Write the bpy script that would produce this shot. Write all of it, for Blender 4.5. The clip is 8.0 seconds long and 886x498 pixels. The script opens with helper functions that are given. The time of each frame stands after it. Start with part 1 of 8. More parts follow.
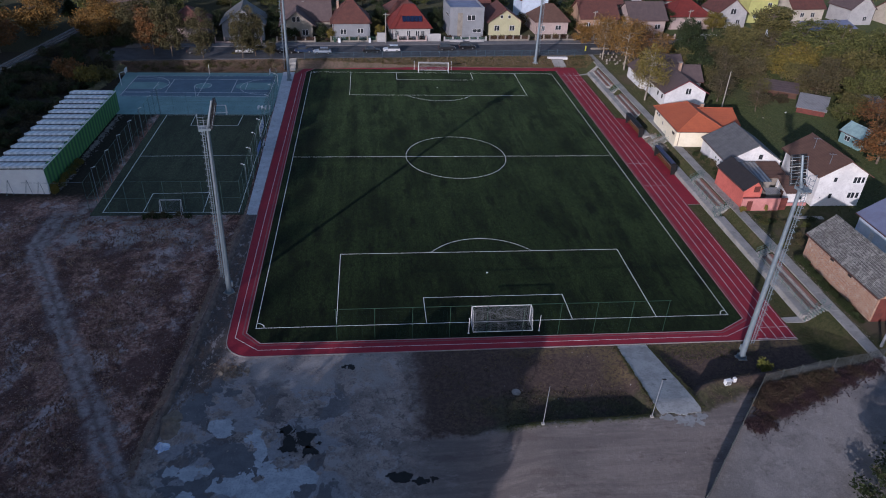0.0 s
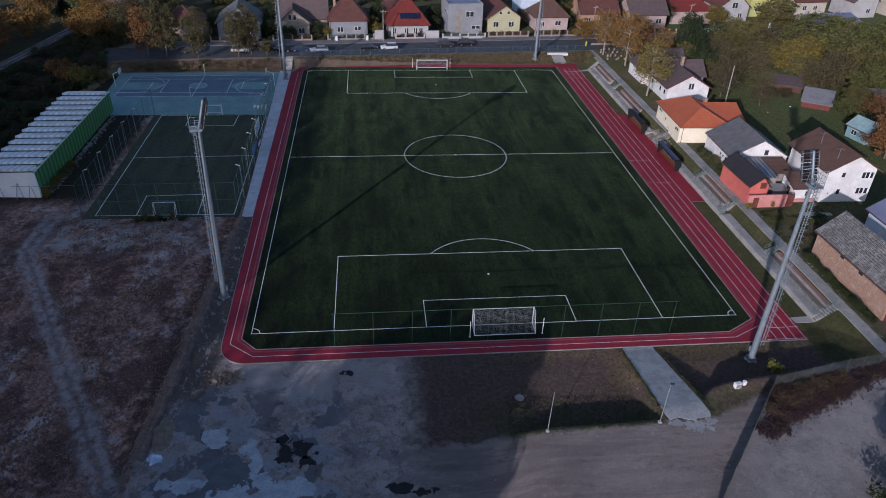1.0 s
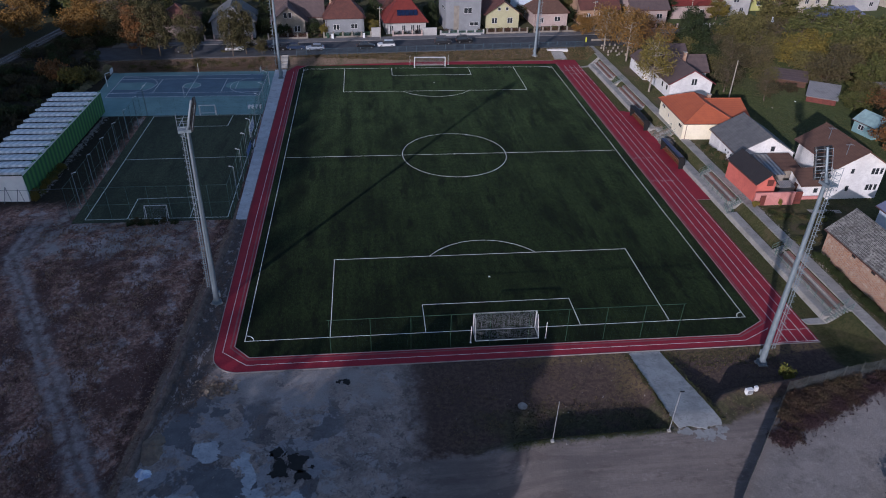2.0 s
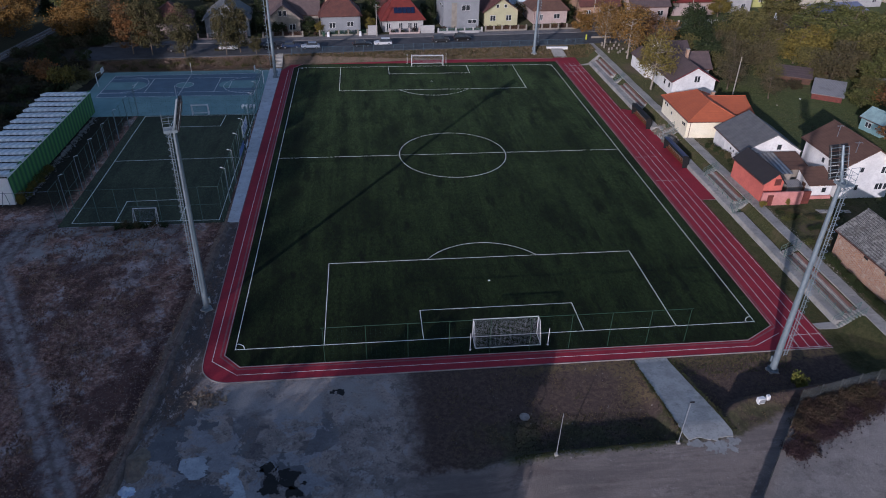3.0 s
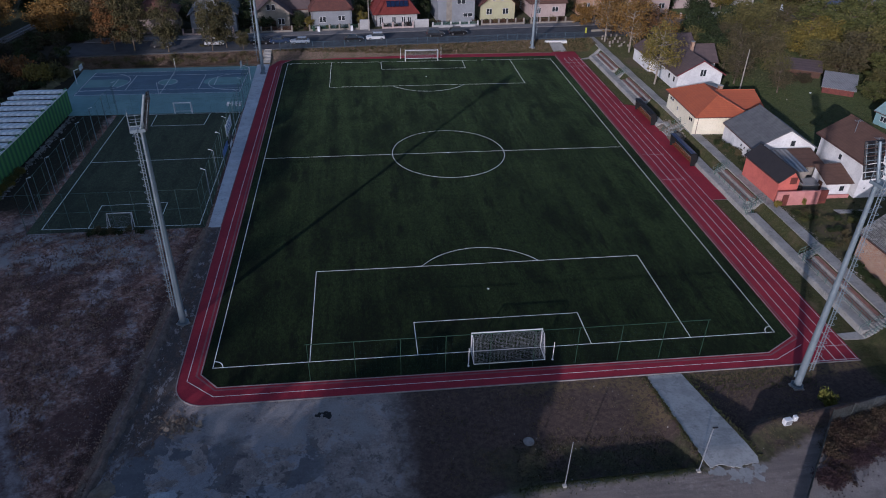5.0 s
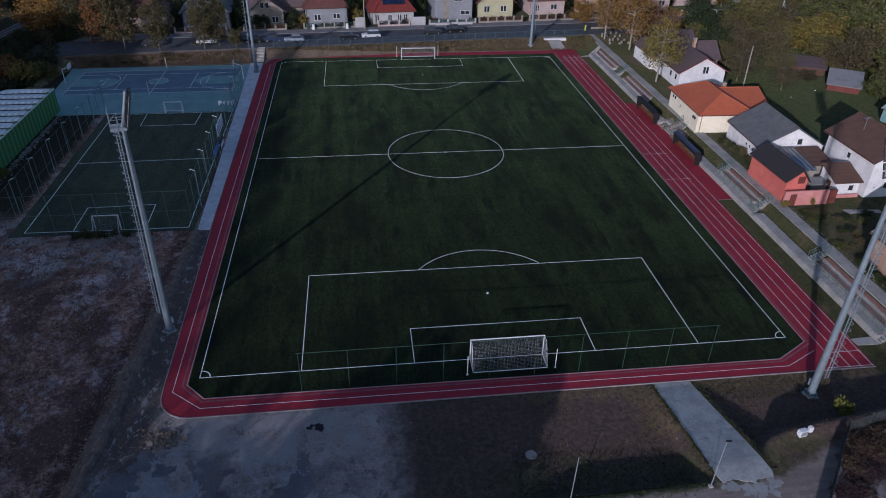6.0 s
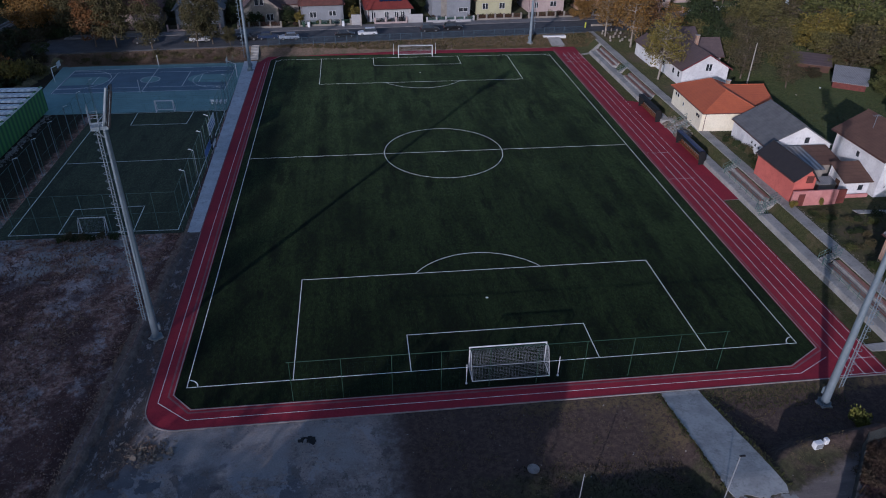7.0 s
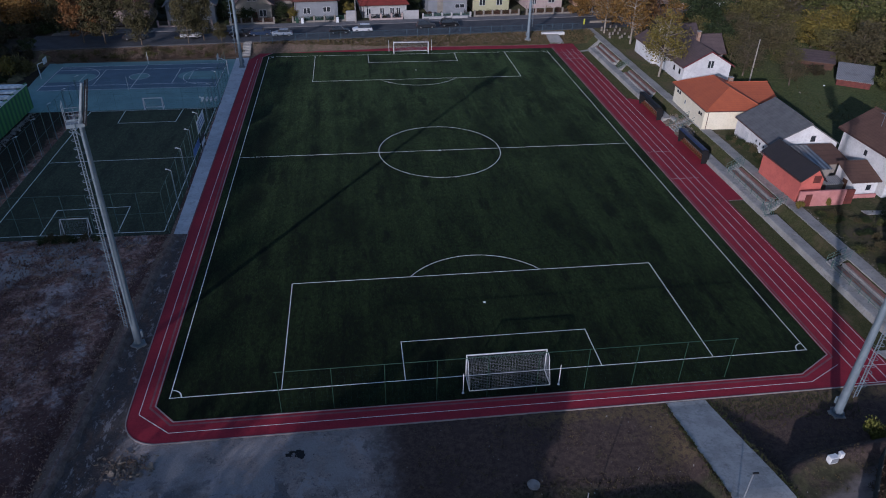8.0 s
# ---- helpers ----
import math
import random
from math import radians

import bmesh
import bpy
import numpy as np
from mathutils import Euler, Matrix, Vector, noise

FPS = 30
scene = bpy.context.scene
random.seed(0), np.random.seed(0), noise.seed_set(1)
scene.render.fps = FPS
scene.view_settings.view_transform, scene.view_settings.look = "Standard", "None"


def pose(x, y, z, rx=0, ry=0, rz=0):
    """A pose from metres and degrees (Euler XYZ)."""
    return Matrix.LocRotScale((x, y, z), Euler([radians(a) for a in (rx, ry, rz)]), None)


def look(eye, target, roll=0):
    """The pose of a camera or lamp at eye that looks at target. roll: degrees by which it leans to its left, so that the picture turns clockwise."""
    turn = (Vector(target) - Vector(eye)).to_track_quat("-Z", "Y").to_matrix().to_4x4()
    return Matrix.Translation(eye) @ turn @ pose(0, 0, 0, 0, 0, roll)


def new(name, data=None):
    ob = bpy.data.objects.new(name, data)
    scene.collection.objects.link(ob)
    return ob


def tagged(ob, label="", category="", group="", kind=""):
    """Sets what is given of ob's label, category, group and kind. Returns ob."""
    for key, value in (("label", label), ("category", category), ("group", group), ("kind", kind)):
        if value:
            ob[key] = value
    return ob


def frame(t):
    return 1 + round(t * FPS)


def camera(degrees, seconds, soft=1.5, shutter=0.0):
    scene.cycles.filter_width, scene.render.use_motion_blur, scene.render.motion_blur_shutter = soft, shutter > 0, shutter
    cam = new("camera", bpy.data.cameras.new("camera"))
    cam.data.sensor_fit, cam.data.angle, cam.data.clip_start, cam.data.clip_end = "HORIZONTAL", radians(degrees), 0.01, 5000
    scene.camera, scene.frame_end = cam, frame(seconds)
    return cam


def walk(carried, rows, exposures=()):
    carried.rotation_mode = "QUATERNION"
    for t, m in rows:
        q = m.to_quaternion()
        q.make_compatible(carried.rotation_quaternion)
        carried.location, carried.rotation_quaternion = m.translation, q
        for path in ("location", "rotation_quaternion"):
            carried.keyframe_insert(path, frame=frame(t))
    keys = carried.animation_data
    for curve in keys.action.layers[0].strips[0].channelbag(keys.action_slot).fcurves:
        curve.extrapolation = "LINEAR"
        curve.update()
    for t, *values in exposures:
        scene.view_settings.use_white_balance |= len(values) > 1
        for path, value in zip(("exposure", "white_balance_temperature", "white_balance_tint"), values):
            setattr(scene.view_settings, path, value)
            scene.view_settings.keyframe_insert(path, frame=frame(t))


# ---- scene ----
cam = camera(65.9, 8.0, 1.0)
PATH = [
    (0, (-15.495, -65.971, 52.081), (-15.292, -64.285, 51.025), 2.6),
    (0.5, (-15.319, -64.965, 51.681), (-15.118, -63.281, 50.621), 2.3),
    (1, (-15.116, -63.891, 51.236), (-14.916, -62.207, 50.175), 2.0),
    (1.5, (-14.922, -62.691, 50.808), (-14.723, -61.009, 49.744), 1.7),
    (3, (-14.288, -58.711, 49.113), (-14.086, -57.031, 48.047), 1.3),
    (3.5, (-14.06, -57.352, 48.554), (-13.857, -55.673, 47.487), 1.2),
    (4, (-13.848, -55.956, 47.996), (-13.642, -54.279, 46.926), 1.1),
    (4.5, (-13.663, -54.558, 47.439), (-13.455, -52.882, 46.367), 1.1),
    (6, (-13.096, -50.564, 45.415), (-12.879, -48.888, 44.345), 1.0),
    (6.5, (-12.917, -49.317, 44.856), (-12.698, -47.642, 43.785), 1.0),
    (7, (-12.686, -48.097, 44.259), (-12.465, -46.422, 43.188), 0.95),
    (7.5, (-12.483, -46.83, 43.653), (-12.257, -45.157, 42.581), 1.1),
    (8, (-12.241, -45.505, 43.087), (-12.011, -43.833, 42.013), 1.1),
]
EXPOSURES = [(0, 0.15, 5450, 20), (3.5, 0.05, 5400, 20), (8, -0.21, 5150, 19)]
walk(cam, [(t, look(eye, target, roll)) for t, eye, target, roll in PATH], EXPOSURES)

# ---- light: a low autumn sun behind the camera, clear sky ----
SUN_FROM = Vector((-0.54, -0.84, 0.0)).normalized()
SUN_HEIGHT = radians(15.0)
sun_way = -(SUN_FROM * math.cos(SUN_HEIGHT) + Vector((0, 0, math.sin(SUN_HEIGHT))))
sun = new("sun", bpy.data.lights.new("sun", "SUN"))
sun.data.energy, sun.data.angle, sun.data.color = 3.3, radians(0.6), (1.0, 0.86, 0.74)
sun.matrix_world = look((-200, -300, 160), Vector((-200, -300, 160)) + sun_way)
world = bpy.data.worlds.new("sky")
scene.world = world
world.use_nodes = True
sky = world.node_tree.nodes.new("ShaderNodeTexSky")
sky.sky_type, sky.sun_disc, sky.sun_elevation = "NISHITA", False, SUN_HEIGHT
sky.sun_rotation = math.atan2(SUN_FROM.x, SUN_FROM.y)
world.node_tree.links.new(sky.outputs[0], world.node_tree.nodes["Background"].inputs[0])
world.node_tree.nodes["Background"].inputs[1].default_value = 0.11

# ---- materials ----
class Nodes:
    """A principled material with short helpers for its nodes."""

    def __init__(self, name, rough=0.8, metal=0.0, spec=0.3):
        self.m = bpy.data.materials.new(name)
        self.m.use_nodes = True
        self.t = self.m.node_tree
        self.b = self.t.nodes["Principled BSDF"]
        self.b.inputs["Roughness"].default_value = rough
        self.b.inputs["Metallic"].default_value = metal
        self.b.inputs["Specular IOR Level"].default_value = spec
        self.geo = self.t.nodes.new("ShaderNodeNewGeometry")
        self.pos = self.geo.outputs["Position"]

    def put(self, socket, value):
        if isinstance(value, (int, float)):
            socket.default_value = value
        elif isinstance(value, tuple):
            socket.default_value = (*value, 1.0) if len(value) == 3 and socket.type == "RGBA" else value
        else:
            self.t.links.new(value, socket)

    def math(self, op, a, b=0.0, c=0.0):
        n = self.t.nodes.new("ShaderNodeMath")
        n.operation = op
        for i, v in enumerate((a, b, c)):
            self.put(n.inputs[i], v)
        return n.outputs[0]

    def mix(self, fac, a, b, blend="MIX"):
        n = self.t.nodes.new("ShaderNodeMix")
        n.data_type, n.blend_type = "RGBA", blend
        self.put(n.inputs[0], fac)
        self.put(n.inputs[6], a)
        self.put(n.inputs[7], b)
        return n.outputs[2]

    def noise(self, scale, detail=4.0, rough=0.6, vec=None, distort=0.0):
        n = self.t.nodes.new("ShaderNodeTexNoise")
        n.inputs["Scale"].default_value, n.inputs["Detail"].default_value = scale, detail
        n.inputs["Roughness"].default_value, n.inputs["Distortion"].default_value = rough, distort
        self.put(n.inputs["Vector"], vec or self.pos)
        return n.outputs["Fac"]

    def stretch(self, sx, sy, sz, turn=0.0):
        n = self.t.nodes.new("ShaderNodeMapping")
        n.inputs["Scale"].default_value = (sx, sy, sz)
        n.inputs["Rotation"].default_value = (0, 0, turn)
        self.put(n.inputs["Vector"], self.pos)
        return n.outputs[0]

    def steps(self, v, lo, hi):
        """A smooth rise from 0 to 1 as v goes from lo to hi."""
        n = self.t.nodes.new("ShaderNodeMapRange")
        n.interpolation_type = "SMOOTHSTEP"
        self.put(n.inputs[0], v)
        n.inputs[1].default_value, n.inputs[2].default_value = lo, hi
        return n.outputs[0]

    def xyz(self):
        n = self.t.nodes.new("ShaderNodeSeparateXYZ")
        self.put(n.inputs[0], self.pos)
        return n.outputs

    def bump(self, height, strength=0.4, distance=0.05):
        n = self.t.nodes.new("ShaderNodeBump")
        n.inputs["Strength"].default_value, n.inputs["Distance"].default_value = strength, distance
        self.put(n.inputs["Height"], height)
        self.t.links.new(n.outputs[0], self.b.inputs["Normal"])

    def color(self, c):
        self.put(self.b.inputs["Base Color"], c)
        return self.m

    def rand(self):
        return self.geo.outputs["Random Per Island"]

    def rand_object(self):
        return self.t.nodes.new("ShaderNodeObjectInfo").outputs["Random"]


def plain(name, col, col2=None, scale=1.5, rough=0.8, metal=0.0, spec=0.3, fine=12.0, bump=0.2, dirt=0.25, vary=0.0):
    """Two tones blended by a coarse and a fine grain, with light relief."""
    k = Nodes(name, rough, metal, spec)
    col2 = col2 or tuple(c * 0.75 for c in col)
    a = k.steps(k.noise(scale, 5), 0.35, 0.65)
    f = k.noise(fine, 3)
    c = k.mix(a, col, col2)
    c = k.mix(k.math("MULTIPLY", k.steps(f, 0.45, 0.75), dirt), c, tuple(v * 0.5 for v in col2))
    if vary:
        c = k.mix(k.math("MULTIPLY", k.rand_object(), vary), c, tuple(v * 0.6 for v in col2))
        c = k.mix(k.math("MULTIPLY", k.steps(k.noise(1.1, 7, 0.72), 0.52, 0.64), 0.45), c, tuple(v * 0.45 for v in col2))
    k.put(k.b.inputs["Roughness"], k.math("ADD", k.math("MULTIPLY", f, 0.2), rough - 0.1))
    if bump:
        k.bump(f, bump, 0.02)
    return k.color(c)


def leaf_mat(name, col, col2, col3):
    k = Nodes(name, 0.7, 0, 0.2)
    c = k.mix(k.steps(k.rand(), 0.0, 1.0), col, col2)
    c = k.mix(k.steps(k.noise(0.6, 3), 0.45, 0.7), c, col3)
    c = k.mix(k.math("MULTIPLY", k.rand_object(), 0.35), c, tuple(v * 0.55 for v in col))
    return k.color(c)


def roof_mat(name, col, col2, row=0.33, across="y", rough=0.75, course=0.5):
    """Roof tiles: rows of shade and relief down the slope, weathered in blotches."""
    k = Nodes(name, rough, 0, 0.25)
    x, y, z = k.xyz()
    rows = k.math("FRACT", k.math("MULTIPLY", z, 1.0 / (row * 0.6)))
    other = x if across == "x" else y
    cols = k.math("FRACT", k.math("MULTIPLY", other, 1.0 / 0.25))
    c = k.mix(k.steps(k.noise(0.9, 5), 0.3, 0.7), col, col2)
    c = k.mix(k.math("MULTIPLY", k.noise(7.0, 3), 0.5), c, tuple(v * 0.45 for v in col2))
    c = k.mix(k.math("MULTIPLY", k.steps(rows, 0.75, 1.0), course), c, tuple(v * 0.3 for v in col2))
    c = k.mix(k.math("MULTIPLY", k.steps(cols, 0.85, 1.0), course * 0.6), c, tuple(v * 0.4 for v in col2))
    k.bump(k.math("ADD", rows, cols), 0.4, 0.03)
    return k.color(c)


def barn_roof_mat():
    """Old cement tiles: dark courses, each tile a little different, patches of pale lichen and moss."""
    k = Nodes("lichen_grey_barn_tile", 0.9, 0, 0.2)
    x, y, z = k.xyz()
    v = k.t.nodes.new("ShaderNodeCombineXYZ")
    k.put(v.inputs[0], y)
    k.put(v.inputs[1], k.math("MULTIPLY", z, 1.45))
    n = k.t.nodes.new("ShaderNodeTexBrick")
    for key, val in (("Scale", 1.0), ("Mortar Size", 0.03), ("Brick Width", 0.22), ("Row Height", 0.30)):
        n.inputs[key].default_value = val
    n.inputs["Color1"].default_value, n.inputs["Color2"].default_value = (0.25, 0.245, 0.235, 1), (0.155, 0.15, 0.145, 1)
    n.inputs["Mortar"].default_value = (0.06, 0.058, 0.056, 1)
    k.put(n.inputs["Vector"], v.outputs[0])
    c = k.mix(k.math("MULTIPLY", k.steps(k.noise(1.1, 8, 0.75), 0.50, 0.60), 0.55), n.outputs[0], (0.36, 0.355, 0.33))
    c = k.mix(k.math("MULTIPLY", k.steps(k.noise(0.5, 7, 0.7), 0.52, 0.64), 0.6), c, (0.085, 0.08, 0.07))
    k.bump(n.outputs[1], 0.5, 0.05)
    return k.color(c)


def ground_mat():
    """Bare soil, gravel, weeds and lawns of the whole site, each in its own stretch."""
    k = Nodes("soil_and_grass", 0.95, 0, 0.15)
    k.put(k.b.inputs["Diffuse Roughness"], 0.8)
    x, y, z = k.xyz()
    n_big, n_mid = k.noise(0.07, 4), k.noise(0.35, 6, 0.65)
    n_fine, n_grit = k.noise(2.2, 8, 0.76), k.noise(9.0, 5, 0.8)
    wob = k.math("MULTIPLY", k.math("SUBTRACT", k.noise(0.22, 5, 0.6), 0.5), 9.0)
    wob_s = k.math("MULTIPLY", k.math("SUBTRACT", k.noise(0.7, 5, 0.6), 0.5), 4.0)
    xw, yw = k.math("ADD", x, wob_s), k.math("ADD", y, wob_s)

    def band(v, lo, hi, soft=0.8):
        return k.math("MULTIPLY", k.steps(v, lo - soft, lo + soft), k.math("SUBTRACT", 1.0, k.steps(v, hi - soft, hi + soft)))

    def both(a, b):
        return k.math("MULTIPLY", a, b)

    # gravel yard in front of the pitch
    c = k.mix(k.steps(k.noise(0.35, 11, 0.78), 0.42, 0.58), (0.385, 0.325, 0.292), (0.235, 0.203, 0.19))
    c = k.mix(both(k.steps(k.noise(1.1, 8, 0.78), 0.53, 0.62), 0.7), c, (0.145, 0.132, 0.13))
    c = k.mix(both(k.steps(n_fine, 0.52, 0.64), 0.6), c, (0.46, 0.425, 0.40))
    c = k.mix(both(k.steps(n_grit, 0.60, 0.66), 0.8), c, (0.48, 0.46, 0.45))
    c = k.mix(both(k.steps(k.noise(4.0, 6, 0.8), 0.57, 0.63), 0.75), c, (0.06, 0.055, 0.055))
    # mottled crusts and damp spots, sharp-edged
    c = k.mix(both(k.steps(k.noise(0.55, 10, 0.74, vec=k.stretch(1, 1, 1, 0.4)), 0.545, 0.575), 0.75), c, k.mix(k.steps(n_grit, 0.4, 0.6), (0.33, 0.31, 0.31), (0.48, 0.46, 0.455)))
    c = k.mix(both(k.steps(k.noise(0.75, 10, 0.76, vec=k.stretch(1, 1, 1, 1.3)), 0.55, 0.59), 0.7), c, (0.11, 0.10, 0.10))
    # pale dried puddle crusts and wet patches towards the rubble
    crust = both(both(band(yw, -32, -8.5, 2.0), band(xw, -37, -18, 2.0)), 0.65)
    c = k.mix(both(crust, k.steps(k.noise(0.26, 7, 0.62, distort=0.35), 0.50, 0.525)), c, k.mix(k.steps(n_fine, 0.4, 0.6), (0.34, 0.36, 0.40), (0.27, 0.285, 0.315)))
    c = k.mix(both(crust, k.steps(k.noise(0.24, 6, 0.6, distort=0.6, vec=k.stretch(1, 1, 1, 0.9)), 0.53, 0.55)), c, (0.085, 0.082, 0.09))
    # pale strip beside the track
    c = k.mix(both(both(band(yw, -10.5, -5, 1.4), band(x, -32, -13, 3)), k.steps(n_mid, 0.4, 0.6)), c, (0.36, 0.34, 0.33))
    # brown weedy soil between track and gravel road
    brown = both(band(k.math("ADD", yw, k.math("MULTIPLY", x, -0.02)), -18.4, -4, 1.0), k.steps(xw, -13.5, -9.5))
    soil = k.mix(k.steps(n_fine, 0.4, 0.62), (0.058, 0.041, 0.037), (0.114, 0.083, 0.068))
    soil = k.mix(both(k.steps(n_grit, 0.52, 0.66), 0.6), soil, (0.23, 0.18, 0.14))
    soil = k.mix(both(k.steps(k.noise(0.5, 8, 0.75), 0.5, 0.6), 0.6), soil, (0.075, 0.055, 0.05))
    ys = k.math("ADD", y, k.math("MULTIPLY", wob_s, 0.22))
    tilted = k.math("ADD", ys, k.math("MULTIPLY", x, 0.06))
    grassy = both(both(k.math("SUBTRACT", 1.0, k.steps(tilted, -13.6, -12.2)), k.steps(xw, -9.0, 0.0)), k.steps(n_mid, 0.36, 0.56))
    soil = k.mix(both(grassy, 0.8), soil, k.mix(k.steps(n_fine, 0.42, 0.6), (0.045, 0.050, 0.026), (0.075, 0.078, 0.036)))
    # dry yellowed grass along the path and the track
    dry_edge = k.math("MAXIMUM", band(k.math("ADD", xw, k.math("MULTIPLY", y, 0.1)), 9.5, 12.6, 1.0), both(band(yw, -6.6, -5.0, 0.6), k.steps(xw, -2.0, 3.0)))
    soil = k.mix(both(both(dry_edge, k.steps(n_fine, 0.40, 0.55)), both(0.7, k.steps(y, -12.5, -11.0))), soil, k.mix(k.steps(n_grit, 0.4, 0.6), (0.19, 0.135, 0.07), (0.105, 0.095, 0.04)))
    c = k.mix(brown, c, soil)
    # the gravel road with its wheel tracks
    road = k.math("MULTIPLY", k.math("SUBTRACT", 1.0, k.steps(k.math("SUBTRACT", k.math("ADD", y, k.math("MULTIPLY", wob_s, 0.45)), k.math("MULTIPLY", k.math("MAXIMUM", k.math("SUBTRACT", x, 17.0), 0.0), 0.42)), -19.0, -18.0)), k.steps(xw, -15, -9))
    ruts = k.noise(0.9, 6, 0.68, vec=k.stretch(0.10, 1.0, 1.0, -0.10), distort=0.5)
    tyres = k.noise(2.6, 5, 0.7, vec=k.stretch(0.07, 1.0, 1.0, 0.16), distort=0.8)
    gravel = k.mix(k.steps(ruts, 0.34, 0.66), (0.232, 0.203, 0.190), (0.160, 0.141, 0.135))
    gravel = k.mix(both(k.steps(tyres, 0.53, 0.66), 0.2), gravel, (0.105, 0.092, 0.088))
    gravel = k.mix(both(k.steps(k.noise(0.16, 9, 0.72), 0.46, 0.62), 0.55), gravel, (0.145, 0.130, 0.126))
    gravel = k.mix(both(k.steps(k.noise(0.5, 9, 0.75, vec=k.stretch(0.5, 1, 1, 0.3)), 0.55, 0.63), 0.6), gravel, (0.29, 0.262, 0.25))
    gravel = k.mix(both(k.steps(k.noise(0.32, 9, 0.72, vec=k.stretch(0.6, 1.2, 1, 0.15)), 0.53, 0.60), 0.55), gravel, (0.118, 0.098, 0.092))
    gravel = k.mix(both(k.steps(n_grit, 0.5, 0.75), 0.35), gravel, (0.36, 0.33, 0.31))
    # smoother packed gravel past the mesh fence
    past = k.math("SUBTRACT", k.math("MULTIPLY", k.math("SUBTRACT", x, 13.2), 0.749), k.math("MULTIPLY", k.math("ADD", y, 29.2), 0.663))
    packed = k.mix(k.steps(k.noise(0.22, 8, 0.66), 0.40, 0.62), (0.245, 0.233, 0.230), (0.178, 0.170, 0.169))
    packed = k.mix(both(k.steps(k.noise(0.8, 8, 0.74), 0.54, 0.62), 0.5), packed, (0.29, 0.28, 0.277))
    packed = k.mix(both(k.steps(k.noise(0.45, 8, 0.7, vec=k.stretch(1, 1, 1, 0.6)), 0.55, 0.63), 0.5), packed, (0.128, 0.119, 0.118))
    gravel = k.mix(k.steps(past, -0.6, 0.8), gravel, packed)
    c = k.mix(road, c, gravel)
    # grassy verge between the soil in the bank's shade and the road, and round the path
    verge = both(both(band(k.math("SUBTRACT", ys, k.math("MULTIPLY", x, 0.03)), -18.7, -17.2, 0.35), band(x, -3.0, 13.2, 1.2)), k.steps(n_fine, 0.38, 0.55))
    c = k.mix(verge, c, k.mix(k.steps(n_grit, 0.4, 0.6), (0.06, 0.075, 0.022), (0.14, 0.13, 0.06)))
    # weedy lot on the far side of the ditch
    edge = k.math("SUBTRACT", k.math("ADD", x, 36.07), k.math("MULTIPLY", k.math("SUBTRACT", y, 4.0), 0.0626))
    # dark damp ground along the foot of the rim
    c = k.mix(both(band(k.math("ADD", edge, k.math("MULTIPLY", wob_s, 0.5)), 0.2, 4.2, 0.9), both(k.steps(k.noise(0.9, 8, 0.75), 0.22, 0.42), band(yw, -11, 29, 2))), c, k.mix(k.steps(n_grit, 0.4, 0.62), (0.062, 0.055, 0.053), (0.128, 0.112, 0.106)))
    foot = both(band(k.math("ADD", edge, k.math("MULTIPLY", wob_s, 0.5)), 0.2, 4.6, 0.8), band(yw, -16, 27, 3))
    c = k.mix(both(both(foot, k.steps(k.noise(0.6, 9, 0.76, vec=k.stretch(1.4, 0.7, 1, 0.7)), 0.49, 0.56)), 0.85), c, k.mix(k.steps(n_fine, 0.4, 0.6), (0.085, 0.058, 0.047), (0.175, 0.130, 0.104)))
    c = k.mix(both(both(foot, k.steps(k.noise(1.0, 9, 0.76, vec=k.stretch(1.2, 0.6, 1, 0.2)), 0.545, 0.60)), 0.8), c, (0.36, 0.335, 0.325))
    lot = k.math("SUBTRACT", 1.0, k.steps(k.math("ADD", edge, k.math("MULTIPLY", wob_s, 0.08)), -0.15, 0.15))
    weeds = k.mix(k.steps(n_fine, 0.40, 0.62), (0.165, 0.086, 0.070), (0.47, 0.295, 0.235))
    weeds = k.mix(both(k.steps(k.noise(0.9, 9, 0.76, vec=k.stretch(1.0, 0.9, 1, 0.6)), 0.50, 0.58), 0.75), weeds, (0.17, 0.084, 0.062))
    bare = k.steps(k.noise(0.20, 10, 0.74, vec=k.stretch(1.1, 0.8, 1, 0.5)), 0.525, 0.575)
    weeds = k.mix(both(bare, 0.9), weeds, k.mix(k.steps(n_fine, 0.38, 0.62), (0.32, 0.268, 0.262), (0.54, 0.47, 0.46)))
    weeds = k.mix(both(k.steps(k.noise(1.3, 8, 0.78, vec=k.stretch(1.1, 0.9, 1, -0.4)), 0.555, 0.60), 0.7), weeds, (0.42, 0.37, 0.345))
    weeds = k.mix(both(k.steps(n_grit, 0.52, 0.68), 0.5), weeds, (0.31, 0.25, 0.20))
    weeds = k.mix(both(band(k.math("ADD", edge, k.math("MULTIPLY", wob_s, 0.4)), -2.2, -0.2, 0.5), both(k.steps(k.noise(0.7, 8, 0.74), 0.38, 0.50), 0.9)), weeds, (0.070, 0.038, 0.030))
    weeds = k.mix(both(band(k.math("ADD", edge, k.math("MULTIPLY", wob_s, 0.06)), -0.85, -0.15, 0.15), k.steps(n_fine, 0.34, 0.5)), weeds, k.mix(k.steps(n_grit, 0.4, 0.6), (0.16, 0.118, 0.092), (0.27, 0.205, 0.16)))
    hollow = k.steps(k.noise(0.13, 7, 0.70, vec=k.stretch(1.2, 0.8, 1, 0.5)), 0.47, 0.56)
    weeds = k.mix(both(both(hollow, 0.85), both(k.steps(n_fine, 0.36, 0.50), k.math("SUBTRACT", 1.0, k.steps(edge, -1.1, -0.8)))), weeds, (0.074, 0.040, 0.038))
